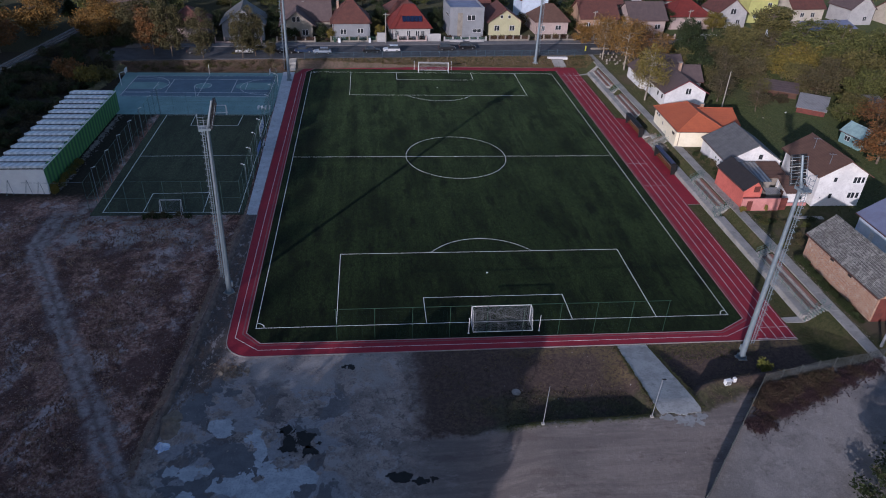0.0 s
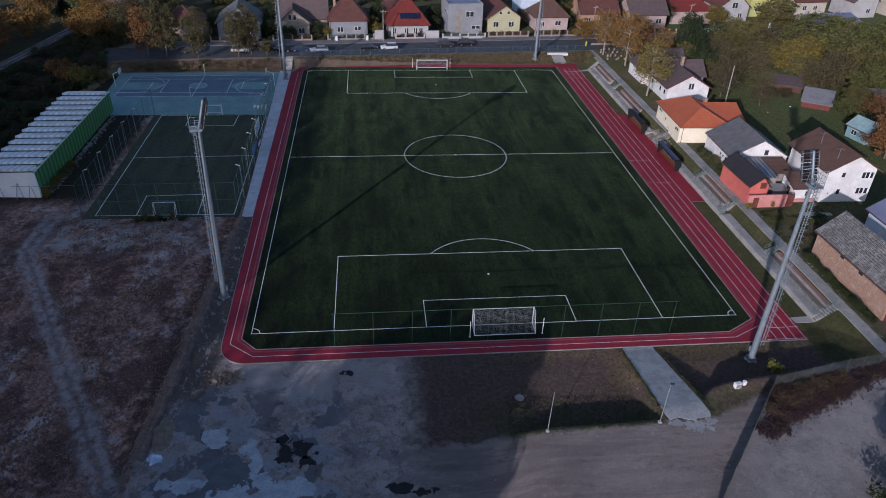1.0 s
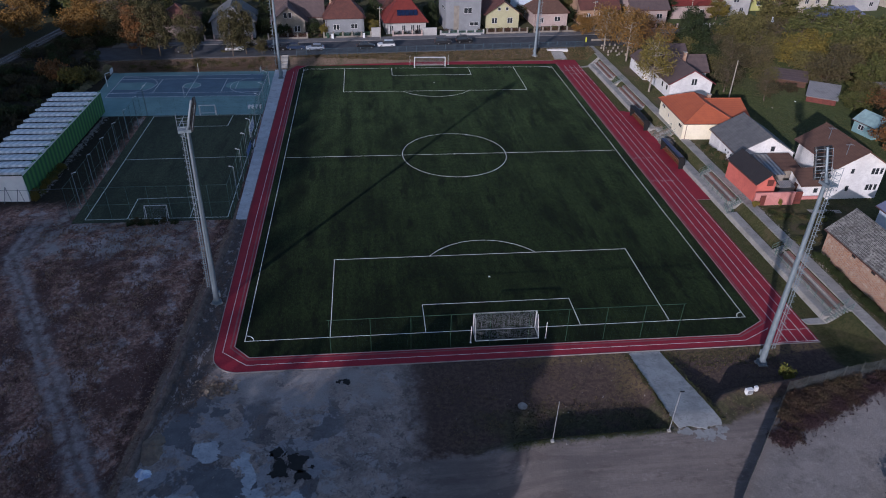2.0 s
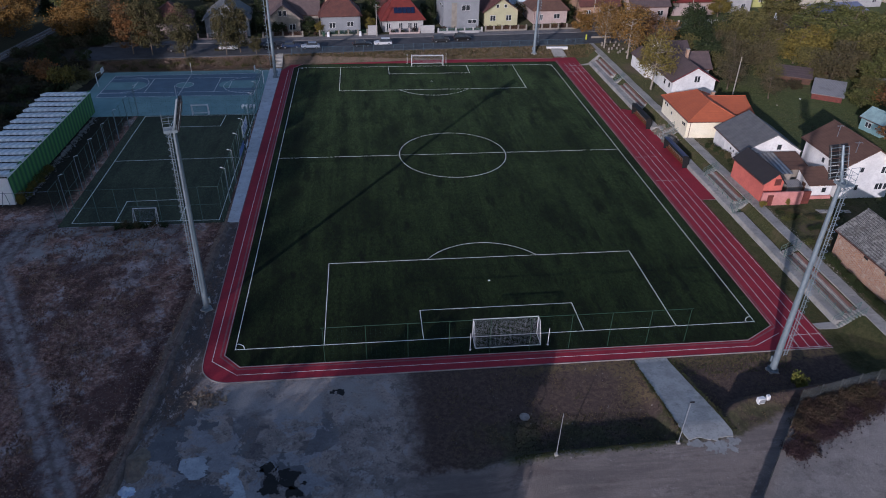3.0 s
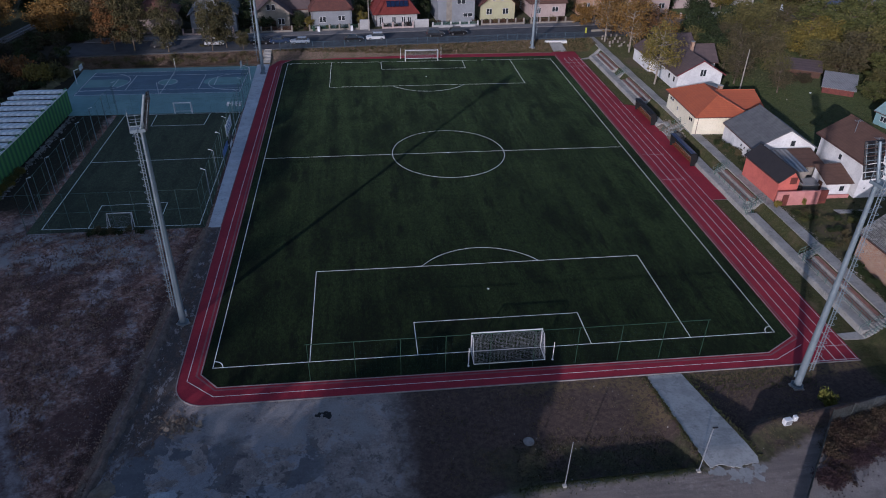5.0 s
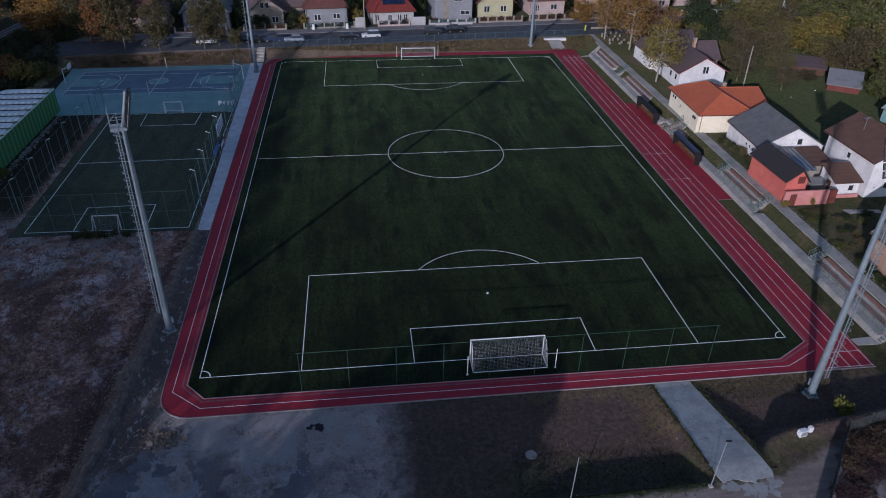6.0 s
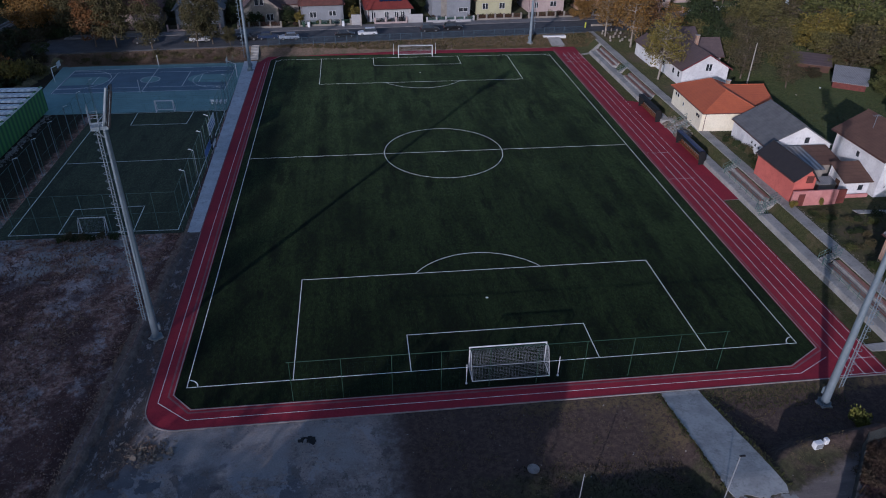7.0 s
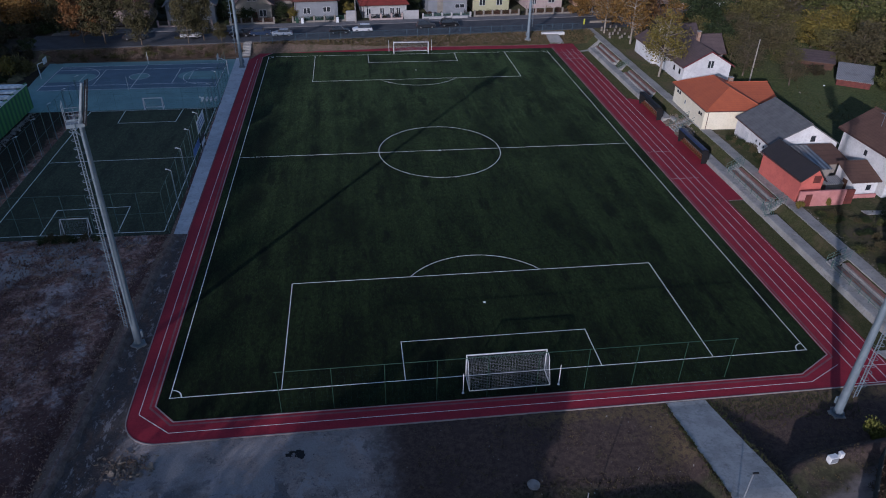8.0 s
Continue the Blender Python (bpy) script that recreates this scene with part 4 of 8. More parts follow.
ledge = thing("retaining_ledge", pose(0, 0, 0), "low weathered concrete ledge with a walkway on top", "retaining wall", kind="structure")
for y0, y1 in ((-1.4, 24.3), (25.6, 50.6), (57.2, 98.2)):
    y = y0
    while y < y1 - 0.1:
        e = min(y + 5.2, y1)
        d = rng.uniform(-0.015, 0.015)
        part("block", rows_y(Geo(), [(38.7, -0.1), (38.8, 0.64 + d), (38.92, 0.70 + d), (40.2, 0.72 + d), (40.2, -0.1)], y + 0.02, e - 0.02), CONCRETE, ledge)
        y = e
upper = thing("upper_path", pose(0, 0, 0), "grey concrete path along the top of the bank", "path", kind="structure")
y = -14.0
while y < 110:
    d = rng.uniform(-0.012, 0.012)
    part("slab", rows_y(Geo(), [(41.6, 0.5), (41.6, UP + 0.05 + d), (43.2 + rng.uniform(-0.08, 0.06), UP + 0.06 + d), (43.2, 0.5)], y + 0.015, y + 3.985), CONCRETE, upper)
    y += 4.0

# low earth rim between the weedy lot and the yard, and the grassy berm beside the court
def earth_rim(name, pts, width, height, mat, label, seed):
    g = Geo()
    P = [Vector((*p, 0)) for p in pts]
    rows = []
    for a, b in zip(P[:-1], P[1:]):
        n = max(2, int((b - a).length / 0.45))
        rows += [a.lerp(b, i / n) for i in range(n)]
    rows.append(P[-1])
    way = (P[-1] - P[0]).normalized()
    side = Vector((-way.y, way.x, 0))
    for p in rows:
        p = p + side * 0.22 * noise.noise((p.x * 0.5, p.y * 0.5, seed))
        k = 1 + 0.55 * noise.noise((p.x * 0.9, p.y * 0.9, seed + 4))
        z = ground_z(p.x, p.y)
        for u, h in ((-0.6, -0.12), (-0.3, 0.6), (0.05, 1.0), (0.28, 0.75), (0.5, -0.12)):
            q = p + side * width * u * k
            g.v.append((q.x, q.y, z + height * h * k + 0.03 * noise.noise((q.x * 3, q.y * 3, seed))))
    g.f = [(5 * j + i, 5 * j + i + 1, 5 * j + 6 + i, 5 * j + 5 + i) for j in range(len(rows) - 1) for i in range(4)]
    solid(name, g, mat, label, "earth bank", "structure")


RIM_SOIL = plain("dry_rim_soil", (0.18, 0.14, 0.118), (0.10, 0.076, 0.066), 1.4, 0.95, fine=6, bump=0.6, dirt=0.5)
BERM_GRASS = plain("dry_berm_grass", (0.17, 0.14, 0.075), (0.085, 0.08, 0.04), 0.9, 0.95, fine=5, bump=0.6, dirt=0.5)
earth_rim("earth_rim", [(-34.6, 27.5), (-35.3, 12.6), (-36.2, -3.6), (-37.2, -15.5), (-37.4, -18.2)], 0.8, 0.36, RIM_SOIL, "low crumbling earth rim at the edge of the weedy lot", 3)
earth_rim("grass_berm", [(-76.4, 80.0), (-74.2, 94.4), (-73.6, 99.5)], 2.2, 0.6, BERM_GRASS, "low dry grass berm beside the hard court", 7)

# ---- stands, stairs, rails ----
def railing(pts, parent, mat, height=1.0, step=1.6, name="railing"):
    """Posts and three rails along a line of points."""
    g = Geo()
    for a, b in zip(pts[:-1], pts[1:]):
        a, b = Vector(a), Vector(b)
        n = max(1, round((b - a).length / step))
        for i in range(n + 1):
            p = a.lerp(b, i / n)
            g.tube(p, p + Vector((0, 0, height)), 0.035, n=5)
        for h in (0.35, 0.68, 1.0):
            o = Vector((0, 0, height * h))
            g.tube(a + o, b + o, 0.03, n=5)
    return part(name, g, mat, parent)


def stand(y0, y1, rail=True):
    t = thing("spectator_stand", pose(39.95, (y0 + y1) / 2, 0), "two-row concrete spectator stand with brown wooden benches", "stand", "stands on the bank")
    h = (y1 - y0) / 2
    for x, z in ((0.0, 1.03), (0.9, 1.40)):
        g = Geo()
        n = max(1, round((y1 - y0) / 3.2))
        for i in range(n):
            a, b = -h + 2 * h * i / n, -h + 2 * h * (i + 1) / n
            g.bev(x, a + 0.01, 0.1, x + 0.92, b - 0.01, z, 0.025)
        part("tier", g, CONCRETE, t)
        for k in (0.12, 0.30, 0.48):
            part("seat_plank", Geo().bev(x + k, -h + 0.2, z + 0.09, x + k + 0.15, h - 0.2, z + 0.15, 0.015), SEAT_WOOD, t, "brown bench plank")
        for i in range(n + 1):
            y = -h + 0.3 + (2 * h - 0.6) * i / n
            part("bench_bracket", Geo().bev(x + 0.12, y - 0.06, z - 0.02, x + 0.62, y + 0.06, z + 0.09, 0.01), CONCRETE, t)
    if rail:
        railing([(-0.25, -h, 0.72), (-0.25, h, 0.72)], t, TEAL_STEEL, 1.0)
    return t


stand(-0.9, 12.0)
stand(26.8, 36.4)
stand(67.2, 80.2, False)
stand(86.2, 98.0, False)


def stairs(name, m, n, rise, run, width, label, rails=True):
    """A flight that climbs along its own +x."""
    t = thing(name, m, label, "stairs")
    for i in range(n):
        part("step", Geo().bev(i * run, -width / 2, -0.1, (i + 1) * run - 0.003, width / 2, (i + 1) * rise, 0.02), CONCRETE, t)
    if rails:
        for s in (-1, 1):
            y = s * (width / 2 - 0.06)
            g = Geo()
            for h in (0.5, 0.95):
                g.tube((0, y, h), (n * run, y, n * rise + h), 0.03, n=5)
            for i in range(4):
                x = n * run * i / 3
                g.tube((x, y, n * rise * i / 3 - 0.05), (x, y, n * rise * i / 3 + 0.95), 0.03, n=5)
            part("handrail", g, TEAL_STEEL, t)
    return t


stairs("bank_stairs", pose(38.8, -1.45, 0.02, 0, 0, 3), 9, 0.195, 0.32, 1.2, "concrete stairs with grey-green handrails up the bank")
stairs("ledge_stairs", pose(39.25, 24.2, 0.0, 0, 0, 90), 5, 0.145, 0.3, 1.0, "short concrete stairs with green rails from the grass to the ledge")
landing = solid("stair_landing", Geo().bev(39.02, 25.6, 0.0, 40.0, 26.8, 0.73, 0.02), CONCRETE, "small concrete landing beside the stand", "landing", "structure")
stairs("bank_stairs", pose(39.9, 26.0, 0.70, 0, 0, 0), 6, 0.17, 0.32, 1.1, "concrete stairs with green handrails beside the stand")
stairs("bank_stairs", pose(39.9, 12.8, 0.70, 0, 0, 0), 6, 0.17, 0.32, 1.1, "concrete stairs with green handrails beside the stand")
stairs("bank_stairs", pose(39.9, 37.0, 0.70, 0, 0, 0), 6, 0.17, 0.32, 1.0, "concrete stairs with green handrails beside the stand")
stairs("bank_stairs", pose(38.9, 53.8, 0.02, 0, 0, 0), 9, 0.19, 0.33, 2.6, "wide worn concrete stairs between the dugouts")
stairs("bank_stairs", pose(39.9, 83.2, 0.70, 0, 0, 0), 6, 0.17, 0.32, 1.0, "narrow concrete stairs between the stands")
stairs("bank_stairs", pose(39.2, 98.9, 0.02, 0, 0, 20), 9, 0.19, 0.3, 1.2, "concrete stairs at the end of the stands", False)
stairs("street_stairs", pose(-34.3, 99.6, 0.02, 0, 0, 90), 10, 0.17, 0.52, 1.7, "pale concrete stairs from the walkway to the street", False)
solid("end_walk", Geo().prism([(36.25, -0.95), (38.9, -0.8), (38.9, -2.05), (36.5, -1.95)], -0.05, 0.06), CONCRETE, "concrete slab at the foot of the stairs", "slab", "structure")
solid("end_walk", Geo().prism([(36.8, 97.8), (39.3, 98.2), (39.3, 99.4), (36.8, 98.3)], -0.05, 0.06), CONCRETE, "concrete slab at the foot of the stairs", "slab", "structure")

# centre terrace walls, crumbled concrete between the dugouts
for y, w in ((51.6, 1.3), (56.6, 1.6)):
    solid("terrace_wall", Geo().bev(39.9, y - w / 2, 0, 41.7, y + w / 2, 0.95, 0.08), CONCRETE, "crumbled concrete terrace wall beside the stairs", "terrace wall", "structure")
g = Geo()
for i in range(260):
    y = rng.choice((rng.gauss(51.6, 0.9), rng.gauss(56.7, 1.0), rng.uniform(50.4, 57.6)))
    k = rng.random() ** 0.8
    c = Vector((38.7 + 3.2 * k, y, 0.05 + 1.35 * k * (1.0 if abs(y - 53.8) > 1.3 else 0.0) + (1.7 * k if abs(y - 53.8) <= 1.3 else 0.0)))
    q = rng.uniform(0.06, 0.28)
    v = [c + Vector((sx * q * rng.uniform(0.6, 1.2), sy * q * rng.uniform(0.6, 1.2), sz * q * 0.5 * rng.uniform(0.5, 1.2))) for sz in (-1, 1) for sx, sy in ((-1, -1), (1, -1), (1, 1), (-1, 1))]
    g.add(v, [(3, 2, 1, 0), (4, 5, 6, 7), (0, 1, 5, 4), (1, 2, 6, 5), (2, 3, 7, 6), (3, 0, 4, 7)])
solid("concrete_rubble", g, RUBBLE_TAN, "broken concrete lumps between the dugouts", "rubble", "stuff")


# ---- dugouts ----
def dugout(y0, y1, roof_mat_d, tone):
    t = thing("dugout", pose(37.55, (y0 + y1) / 2, Z_TRACK), "black team dugout with a %s roof and orange seats" % tone, "dugout", "dugouts by the track")
    h = (y1 - y0) / 2
    # curved shell profile: open to the pitch
    prof = [(1.36, 0.0), (1.42, 1.1), (1.34, 1.75), (1.05, 2.1), (0.5, 2.2), (0.1, 2.14)]
    g = Geo()
    n = len(prof)
    v = []
    for y in (-h, h):
        v += [(x, y, z) for x, z in prof] + [(x - 0.06, y, z - 0.05 if z else 0) for x, z in prof]
    f = []
    m2 = 2 * n
    for i in range(n - 1):
        f += [(i, i + 1, m2 + i + 1, m2 + i), (n + i, m2 + n + i, m2 + n + i + 1, n + i + 1)]
        f += [(i, n + i, n + i + 1, i + 1), (m2 + i, m2 + i + 1, m2 + n + i + 1, m2 + n + i)]
    f += [(n - 1, 2 * n - 1, m2 + 2 * n - 1, m2 + n - 1)]
    part("shell", g.add(v, f), BLACK, t, "black curved shell")
    roof = Geo()
    v = []
    for y in (-h - 0.03, h + 0.03):
        v += [(x + 0.01, y, z + 0.03) for x, z in prof[2:]]
    k = len(prof) - 2
    part("roof_sheet", roof.add(v, [(i, i + 1, k + i + 1, k + i) for i in range(k - 1)]), roof_mat_d, t, "%s roof sheet" % tone)
    for s in (-1, 1):
        side = Geo()
        pts = [(0.35, 0.0)] + prof[:-1] + [(0.15, 2.1)]
        q = [(x, s * h, z) for x, z in pts] + [(x, s * (h - 0.05), z) for x, z in pts]
        c = len(pts)
        ff = [tuple(range(c)), tuple(range(2 * c - 1, c - 1, -1))] + [(i, (i + 1) % c, c + (i + 1) % c, c + i) for i in range(c)]
        part("side_panel", side.add(q, ff), BLACK, t)
    cnt = int((y1 - y0 - 0.6) / 0.58)
    for i in range(cnt):
        y = -h + 0.45 + i * (2 * h - 0.9) / (cnt - 1)
        s = Geo().bev(0.62, y - 0.22, 0.30, 1.08, y + 0.22, 0.40, 0.03)
        s.bev(1.04, y - 0.22, 0.38, 1.14, y + 0.22, 0.72, 0.03)
        part("seat", s, ORANGE_SEAT, t, "orange plastic bucket seat")
    part("seat_beam", Geo().box(0.78, -h + 0.1, 0.2, 0.93, h - 0.1, 0.30), BLACK, t)


dugout(40.9, 49.2, BLUE_SHEET, "dark blue")
dugout(58.0, 66.0, BLACK, "black")


# ---- goals ----
def net_panel(g, o, u, v, step, r):
    """A cord grid over the parallelogram o + a*u + b*v."""
    o, u, v = Vector(o), Vector(u), Vector(v)
    for a, b in ((u, v), (v, u)):
        n = max(1, round(a.length / step))
        for i in range(n + 1):
            p = o + a * i / n
            w = a.normalized() * r
            q = b.cross(a).normalized() * r
            e = p + b
            g.add([p - w, p + w, e + w, e - w], [(0, 1, 2, 3)])
            g.add([p - q, p + q, e + q, e - q], [(0, 1, 2, 3)])


def goal(m, w, h, depth, top, post, label, step=0.14, cord=0.006):
    t = thing("football_goal" if w > 5 else "small_goal", m, label, "goal")
    for s in (-1, 1):
        part("post", Geo().tube((s * w / 2, 0, 0), (s * w / 2, 0, h), post, n=10), WHITE_STEEL, t)
        part("side_bar", Geo().tube((s * w / 2, 0, 0.06), (s * w / 2, -depth, 0.06), post * 0.6, n=6).tube((s * w / 2, -top, h), (s * w / 2, -depth, 0.06), post * 0.45, n=6).tube((s * w / 2, 0, h), (s * w / 2, -top, h), post * 0.45, n=6), WHITE_STEEL, t)
    part("crossbar", Geo().tube((-w / 2 - post, 0, h), (w / 2 + post, 0, h), post, n=10), WHITE_STEEL, t)
    part("ground_bar", Geo().tube((-w / 2, -depth, 0.06), (w / 2, -depth, 0.06), post * 0.7, n=6), WHITE_STEEL, t)
    g = Geo()
    net_panel(g, (-w / 2, -top, h), (w, 0, 0), (0, top - depth, -h + 0.06), step, cord)
    if top > 0.05:
        net_panel(g, (-w / 2, 0, h), (w, 0, 0), (0, -top, 0), step, cord)
    for s in (-1, 1):
        n = 11
        for i in range(n):
            y = -depth * i / n
            zt = h if -y <= top else h * (1 - (-y - top) / (depth - top))
            x = s * w / 2
            g.add([(x - cord, y, 0.05), (x + cord, y, 0.05), (x + cord, y, zt), (x - cord, y, zt)], [(0, 1, 2, 3)])
            g.add([(x, y - cord, 0.05), (x, y + cord, 0.05), (x, y + cord, zt), (x, y - cord, zt)], [(0, 1, 2, 3)])
        for i in range(int(h / step)):
            z = 0.06 + i * step
            yd = -depth + (depth - top) * z / h
            x = s * w / 2
            g.add([(x - cord, 0, z), (x + cord, 0, z), (x + cord, yd, z), (x - cord, yd, z)], [(0, 1, 2, 3)])
            g.add([(x, 0, z - cord), (x, 0, z + cord), (x, yd, z + cord), (x, yd, z - cord)], [(0, 1, 2, 3)])
    part("net", g, NET, t, "white cord goal net")
    return t


goal(pose(0, 0, Z_TURF), 7.32, 2.44, 2.0, 0.9, 0.06, "white full-size football goal with a cord net", 0.14, 0.006)
goal(pose(0, LONG, Z_TURF, 0, 0, 180), 7.32, 2.44, 2.0, 0.9, 0.07, "white full-size football goal with a cord net", 0.16, 0.007)
goal(pose(-46.0, 29.3, 0.03), 3.1, 2.05, 1.1, 0.3, 0.06, "small white steel goal", 0.16, 0.004)
goal(pose(-46.2, 70.2, 0.03, 0, 0, 180), 3.0, 2.0, 1.0, 0.3, 0.085, "small white steel goal", 0.16, 0.003)
for x, y in ((-4.25, -2.15), (4.45, -2.0), (-4.6, 101.0), (4.6, 101.0)):
    solid("net_support_pole", Geo().tube((0, 0, 0), (0, 0, 2.3), 0.045, 0.04, 8).tube((0, 0, 0), (0, 0, 0.05), 0.12, n=8), WHITE_STEEL, "thin white pole behind the goal", "pole",
          group="poles behind the goals", m=pose(x, y, Z_TURF))

# ball-stop frame behind the near goal
stop = thing("ball_stop_fence", pose(0, -2.72, Z_TURF), "green steel ball-stop frame with a thin net behind the goal", "fence")
for i in range(10):
    x = -19.9 + i * 4.417
    part("post", Geo().tube((x, 0, 0), (x, 0, 4.55), 0.034, n=6), GREEN_STEEL, stop)
part("rail", Geo().tube((-20.1, 0, 4.55), (20.05, 0, 4.55), 0.032, n=6), GREEN_STEEL, stop)
g = Geo()
net_panel(g, (-19.9, 0, 0.05), (39.75, 0, 0), (0, 0, 4.45), 0.5, 0.0018)
part("net", g, GREEN_NET, stop)


# ---- floodlight masts ----
def floodlight_mast(x, y, aim, label, lean_x=0.0):
    rz = math.degrees(math.atan2(aim[1] - y, aim[0] - x))
    t = thing("floodlight_mast", pose(x, y, ground_z(x, y), 0, lean_x, 0) @ pose(0, 0, 0, 0, 0, rz), label, "floodlight mast", "floodlight masts")
    foot = [(q * math.cos(a), q * math.sin(a)) for a, q in ((2 * math.pi * i / 14, 0.66 + 0.14 * math.sin(i * 2.3 + x)) for i in range(14))]
    part("footing", Geo().prism(foot, -0.2, 0.10), CONCRETE, t, "rough round concrete footing")
    flange = part("base_flange", Geo().tube((0, 0, 0.10), (0, 0, 0.17), 0.58, n=18), GALV, t)
    for i in range(12):
        c, s = math.cos(i * math.pi / 6), math.sin(i * math.pi / 6)
        part("bolt", Geo().tube((0.5 * c, 0.5 * s, 0.16), (0.5 * c, 0.5 * s, 0.27), 0.03, n=6), GALV, flange)
        part("gusset", Geo().add([(0.35 * c, 0.35 * s, 0.17), (0.55 * c, 0.55 * s, 0.17), (0.35 * c, 0.35 * s, 0.52), (0.35 * c - 0.02 * s, 0.35 * s + 0.02 * c, 0.17), (0.55 * c - 0.02 * s, 0.55 * s + 0.02 * c, 0.17), (0.35 * c - 0.02 * s, 0.35 * s + 0.02 * c, 0.52)],
             [(0, 1, 2), (5, 4, 3), (0, 3, 4, 1), (1, 4, 5, 2), (2, 5, 3, 0)]), GALV, flange)
    pole = Geo().tube((0, 0, 0.15), (0, 0, 22.6), 0.355, 0.185, 24, False)
    part("pole", pole, GALV, t, "tapered galvanised pole", True)
    # ladder with open hoops, turned a little from the lamps' back
    turn = pose(0, 0, 0, 0, 0, 38 if x < 0 else 5)
    g = Geo()

    def lx(z):
        return -0.80 + 0.14 * (z - 2.7) / 20.3
    for s in (-0.21, 0.21):
        g.tube((lx(2.7), s, 2.7), (lx(22.6), s, 22.6), 0.036, n=5)
    for i in range(66):
        z = 2.85 + i * 0.3
        g.tube((lx(z), -0.21, z), (lx(z), 0.21, z), 0.024, n=4)
    for i in range(9):
        z = 3.2 + i * 2.4
        g.tube((lx(z), -0.2, z), (-0.2, -0.1, z), 0.02, n=4).tube((lx(z), 0.2, z), (-0.2, 0.1, z), 0.02, n=4)
    lad = part("ladder", g, GALV, t, "steel ladder with open safety hoops")
    lad.matrix_local = turn
    for i in range(26):
        z = 4.2 + i * 0.71
        P = [(lx(z) - 0.12 + 0.27 * math.cos(radians(a)), 0.25 * math.sin(radians(a)), z) for a in range(72, 289, 36)]
        part("safety_hoop", Geo().pipe(P, 0.026, 4), GALV, lad)
    # platform with a tall open railing
    part("platform", Geo().box(-1.0, -0.5, 22.3, 0.28, 0.5, 22.38).box(-1.02, -0.52, 22.2, 0.3, -0.5, 22.5).box(-1.02, 0.5, 22.2, 0.3, 0.52, 22.5), GALV, t, "steel grating platform")
    g = Geo()
    for px, py, h in ((-0.98, -0.48, 1.8), (-0.98, 0.48, 1.8), (0.26, -0.48, 1.1), (0.26, 0.48, 1.1), (-0.36, -0.48, 1.1), (-0.36, 0.48, 1.1)):
        g.tube((px, py, 22.3), (px, py, 22.38 + h), 0.025, n=5)
    for h in (0.5, 1.1):
        for s in (-0.48, 0.48):
            g.tube((-0.98, s, 22.38 + h), (0.26, s, 22.38 + h), 0.022, n=5)
        g.tube((-0.98, -0.48, 22.38 + h), (-0.98, 0.48, 22.38 + h), 0.022, n=5)
    g.tube((-0.98, -0.48, 24.15), (-0.98, 0.48, 24.15), 0.022, n=5)
    part("platform_railing", g, GALV, t)
    g = Geo()
    for s in (-1, 1):
        g.tube((-0.95, s * 0.45, 22.3), (-0.15, 0, 21.3), 0.028, n=5)
    part("platform_brace", g, GALV, t)
    # rack leaning to the pitch, five rows of two flat lamps on its front
    lean = radians(20 if x > 0 and y < 50 else 14)
    ax, up = Vector((math.cos(lean), 0, -math.sin(lean))), Vector((math.sin(lean), 0, math.cos(lean)))
    o = Vector((0.02, 0, 22.45))
    g = Geo().tube(o, o + up * 3.15, 0.15, 0.12, 12)
    for i in range(5):
        c = o + up * (0.38 + i * 0.64)
        g.tube(c + Vector((0, -1.0, 0)) + ax * 0.3, c + Vector((0, 1.0, 0)) + ax * 0.3, 0.03, n=6).tube(c, c + ax * 0.38, 0.05, n=6)
    for s in (-0.95, 0.95):
        g.tube(o + up * 0.3 + ax * 0.3 + Vector((0, s, 0)), o + up * 3.0 + ax * 0.3 + Vector((0, s, 0)), 0.022, n=5)
    part("lamp_rack", g, GALV, t, "steel rack leaning to the pitch")
    for i in range(5):
        for s in (-0.5, 0.5):
            c = o + up * (0.38 + i * 0.64) + ax * (0.46 if x > 0 and y < 50 else 0.34) + Vector((0, s, 0))
            g = Geo()
            v = []
            for d, q in ((-0.10, 0.7), (0.02, 1.0), (0.10, 1.0)):
                v += [c + ax * d + up * (0.28 * q * b) + Vector((0, 0.46 * q * a, 0)) for a, b in ((-1, -1), (1, -1), (1, 1), (-1, 1))]
            f = [(3, 2, 1, 0)] + [(q + j, q + (j + 1) % 4, q + 4 + (j + 1) % 4, q + 4 + j) for q in (0, 4) for j in range(4)] + [(8, 9, 10, 11)]
            lamp = part("floodlight", g.add(v, f), BLACK, t, "dark flat rectangular floodlight")
            gl = [c + ax * 0.106 + up * (0.24 * b) + Vector((0, 0.42 * a, 0)) for a, b in ((-1, -1), (1, -1), (1, 1), (-1, 1))]
            part("lens", Geo().add(gl, [(0, 1, 2, 3)]), LAMP_GLASS, lamp)
            fin = Geo()
            for k in range(5):
                w = -0.3 + 0.15 * k
                fin.add([c + ax * d + up * h + Vector((0, w + e, 0)) for d, h in ((-0.17, -0.2), (-0.17, 0.2), (-0.09, 0.22), (-0.09, -0.22)) for e in (-0.012, 0.012)],
                        [(0, 2, 3, 1), (2, 4, 5, 3), (0, 1, 7, 6), (0, 6, 4, 2), (1, 3, 5, 7)])
            part("cooling_fin", fin, BLACK, lamp)
    part("control_box", Geo().bev(0.36, -0.2, 0.9, 0.55, 0.2, 1.6, 0.03), GALV, t)
    return t


for x, y, aim in ((-33.95, 7.7, (0, 17.5)), (27.45, -8.1, (21.75, 26.9)), (-34.25, 92.3, (0, 78)), (27.1, 106.5, (0, 95))):
    floodlight_mast(x, y, aim, "tall galvanised floodlight mast with caged ladder and lamp rack", 1.0 if x < -34.0 + 0.1 and y < 50 else 0.0)


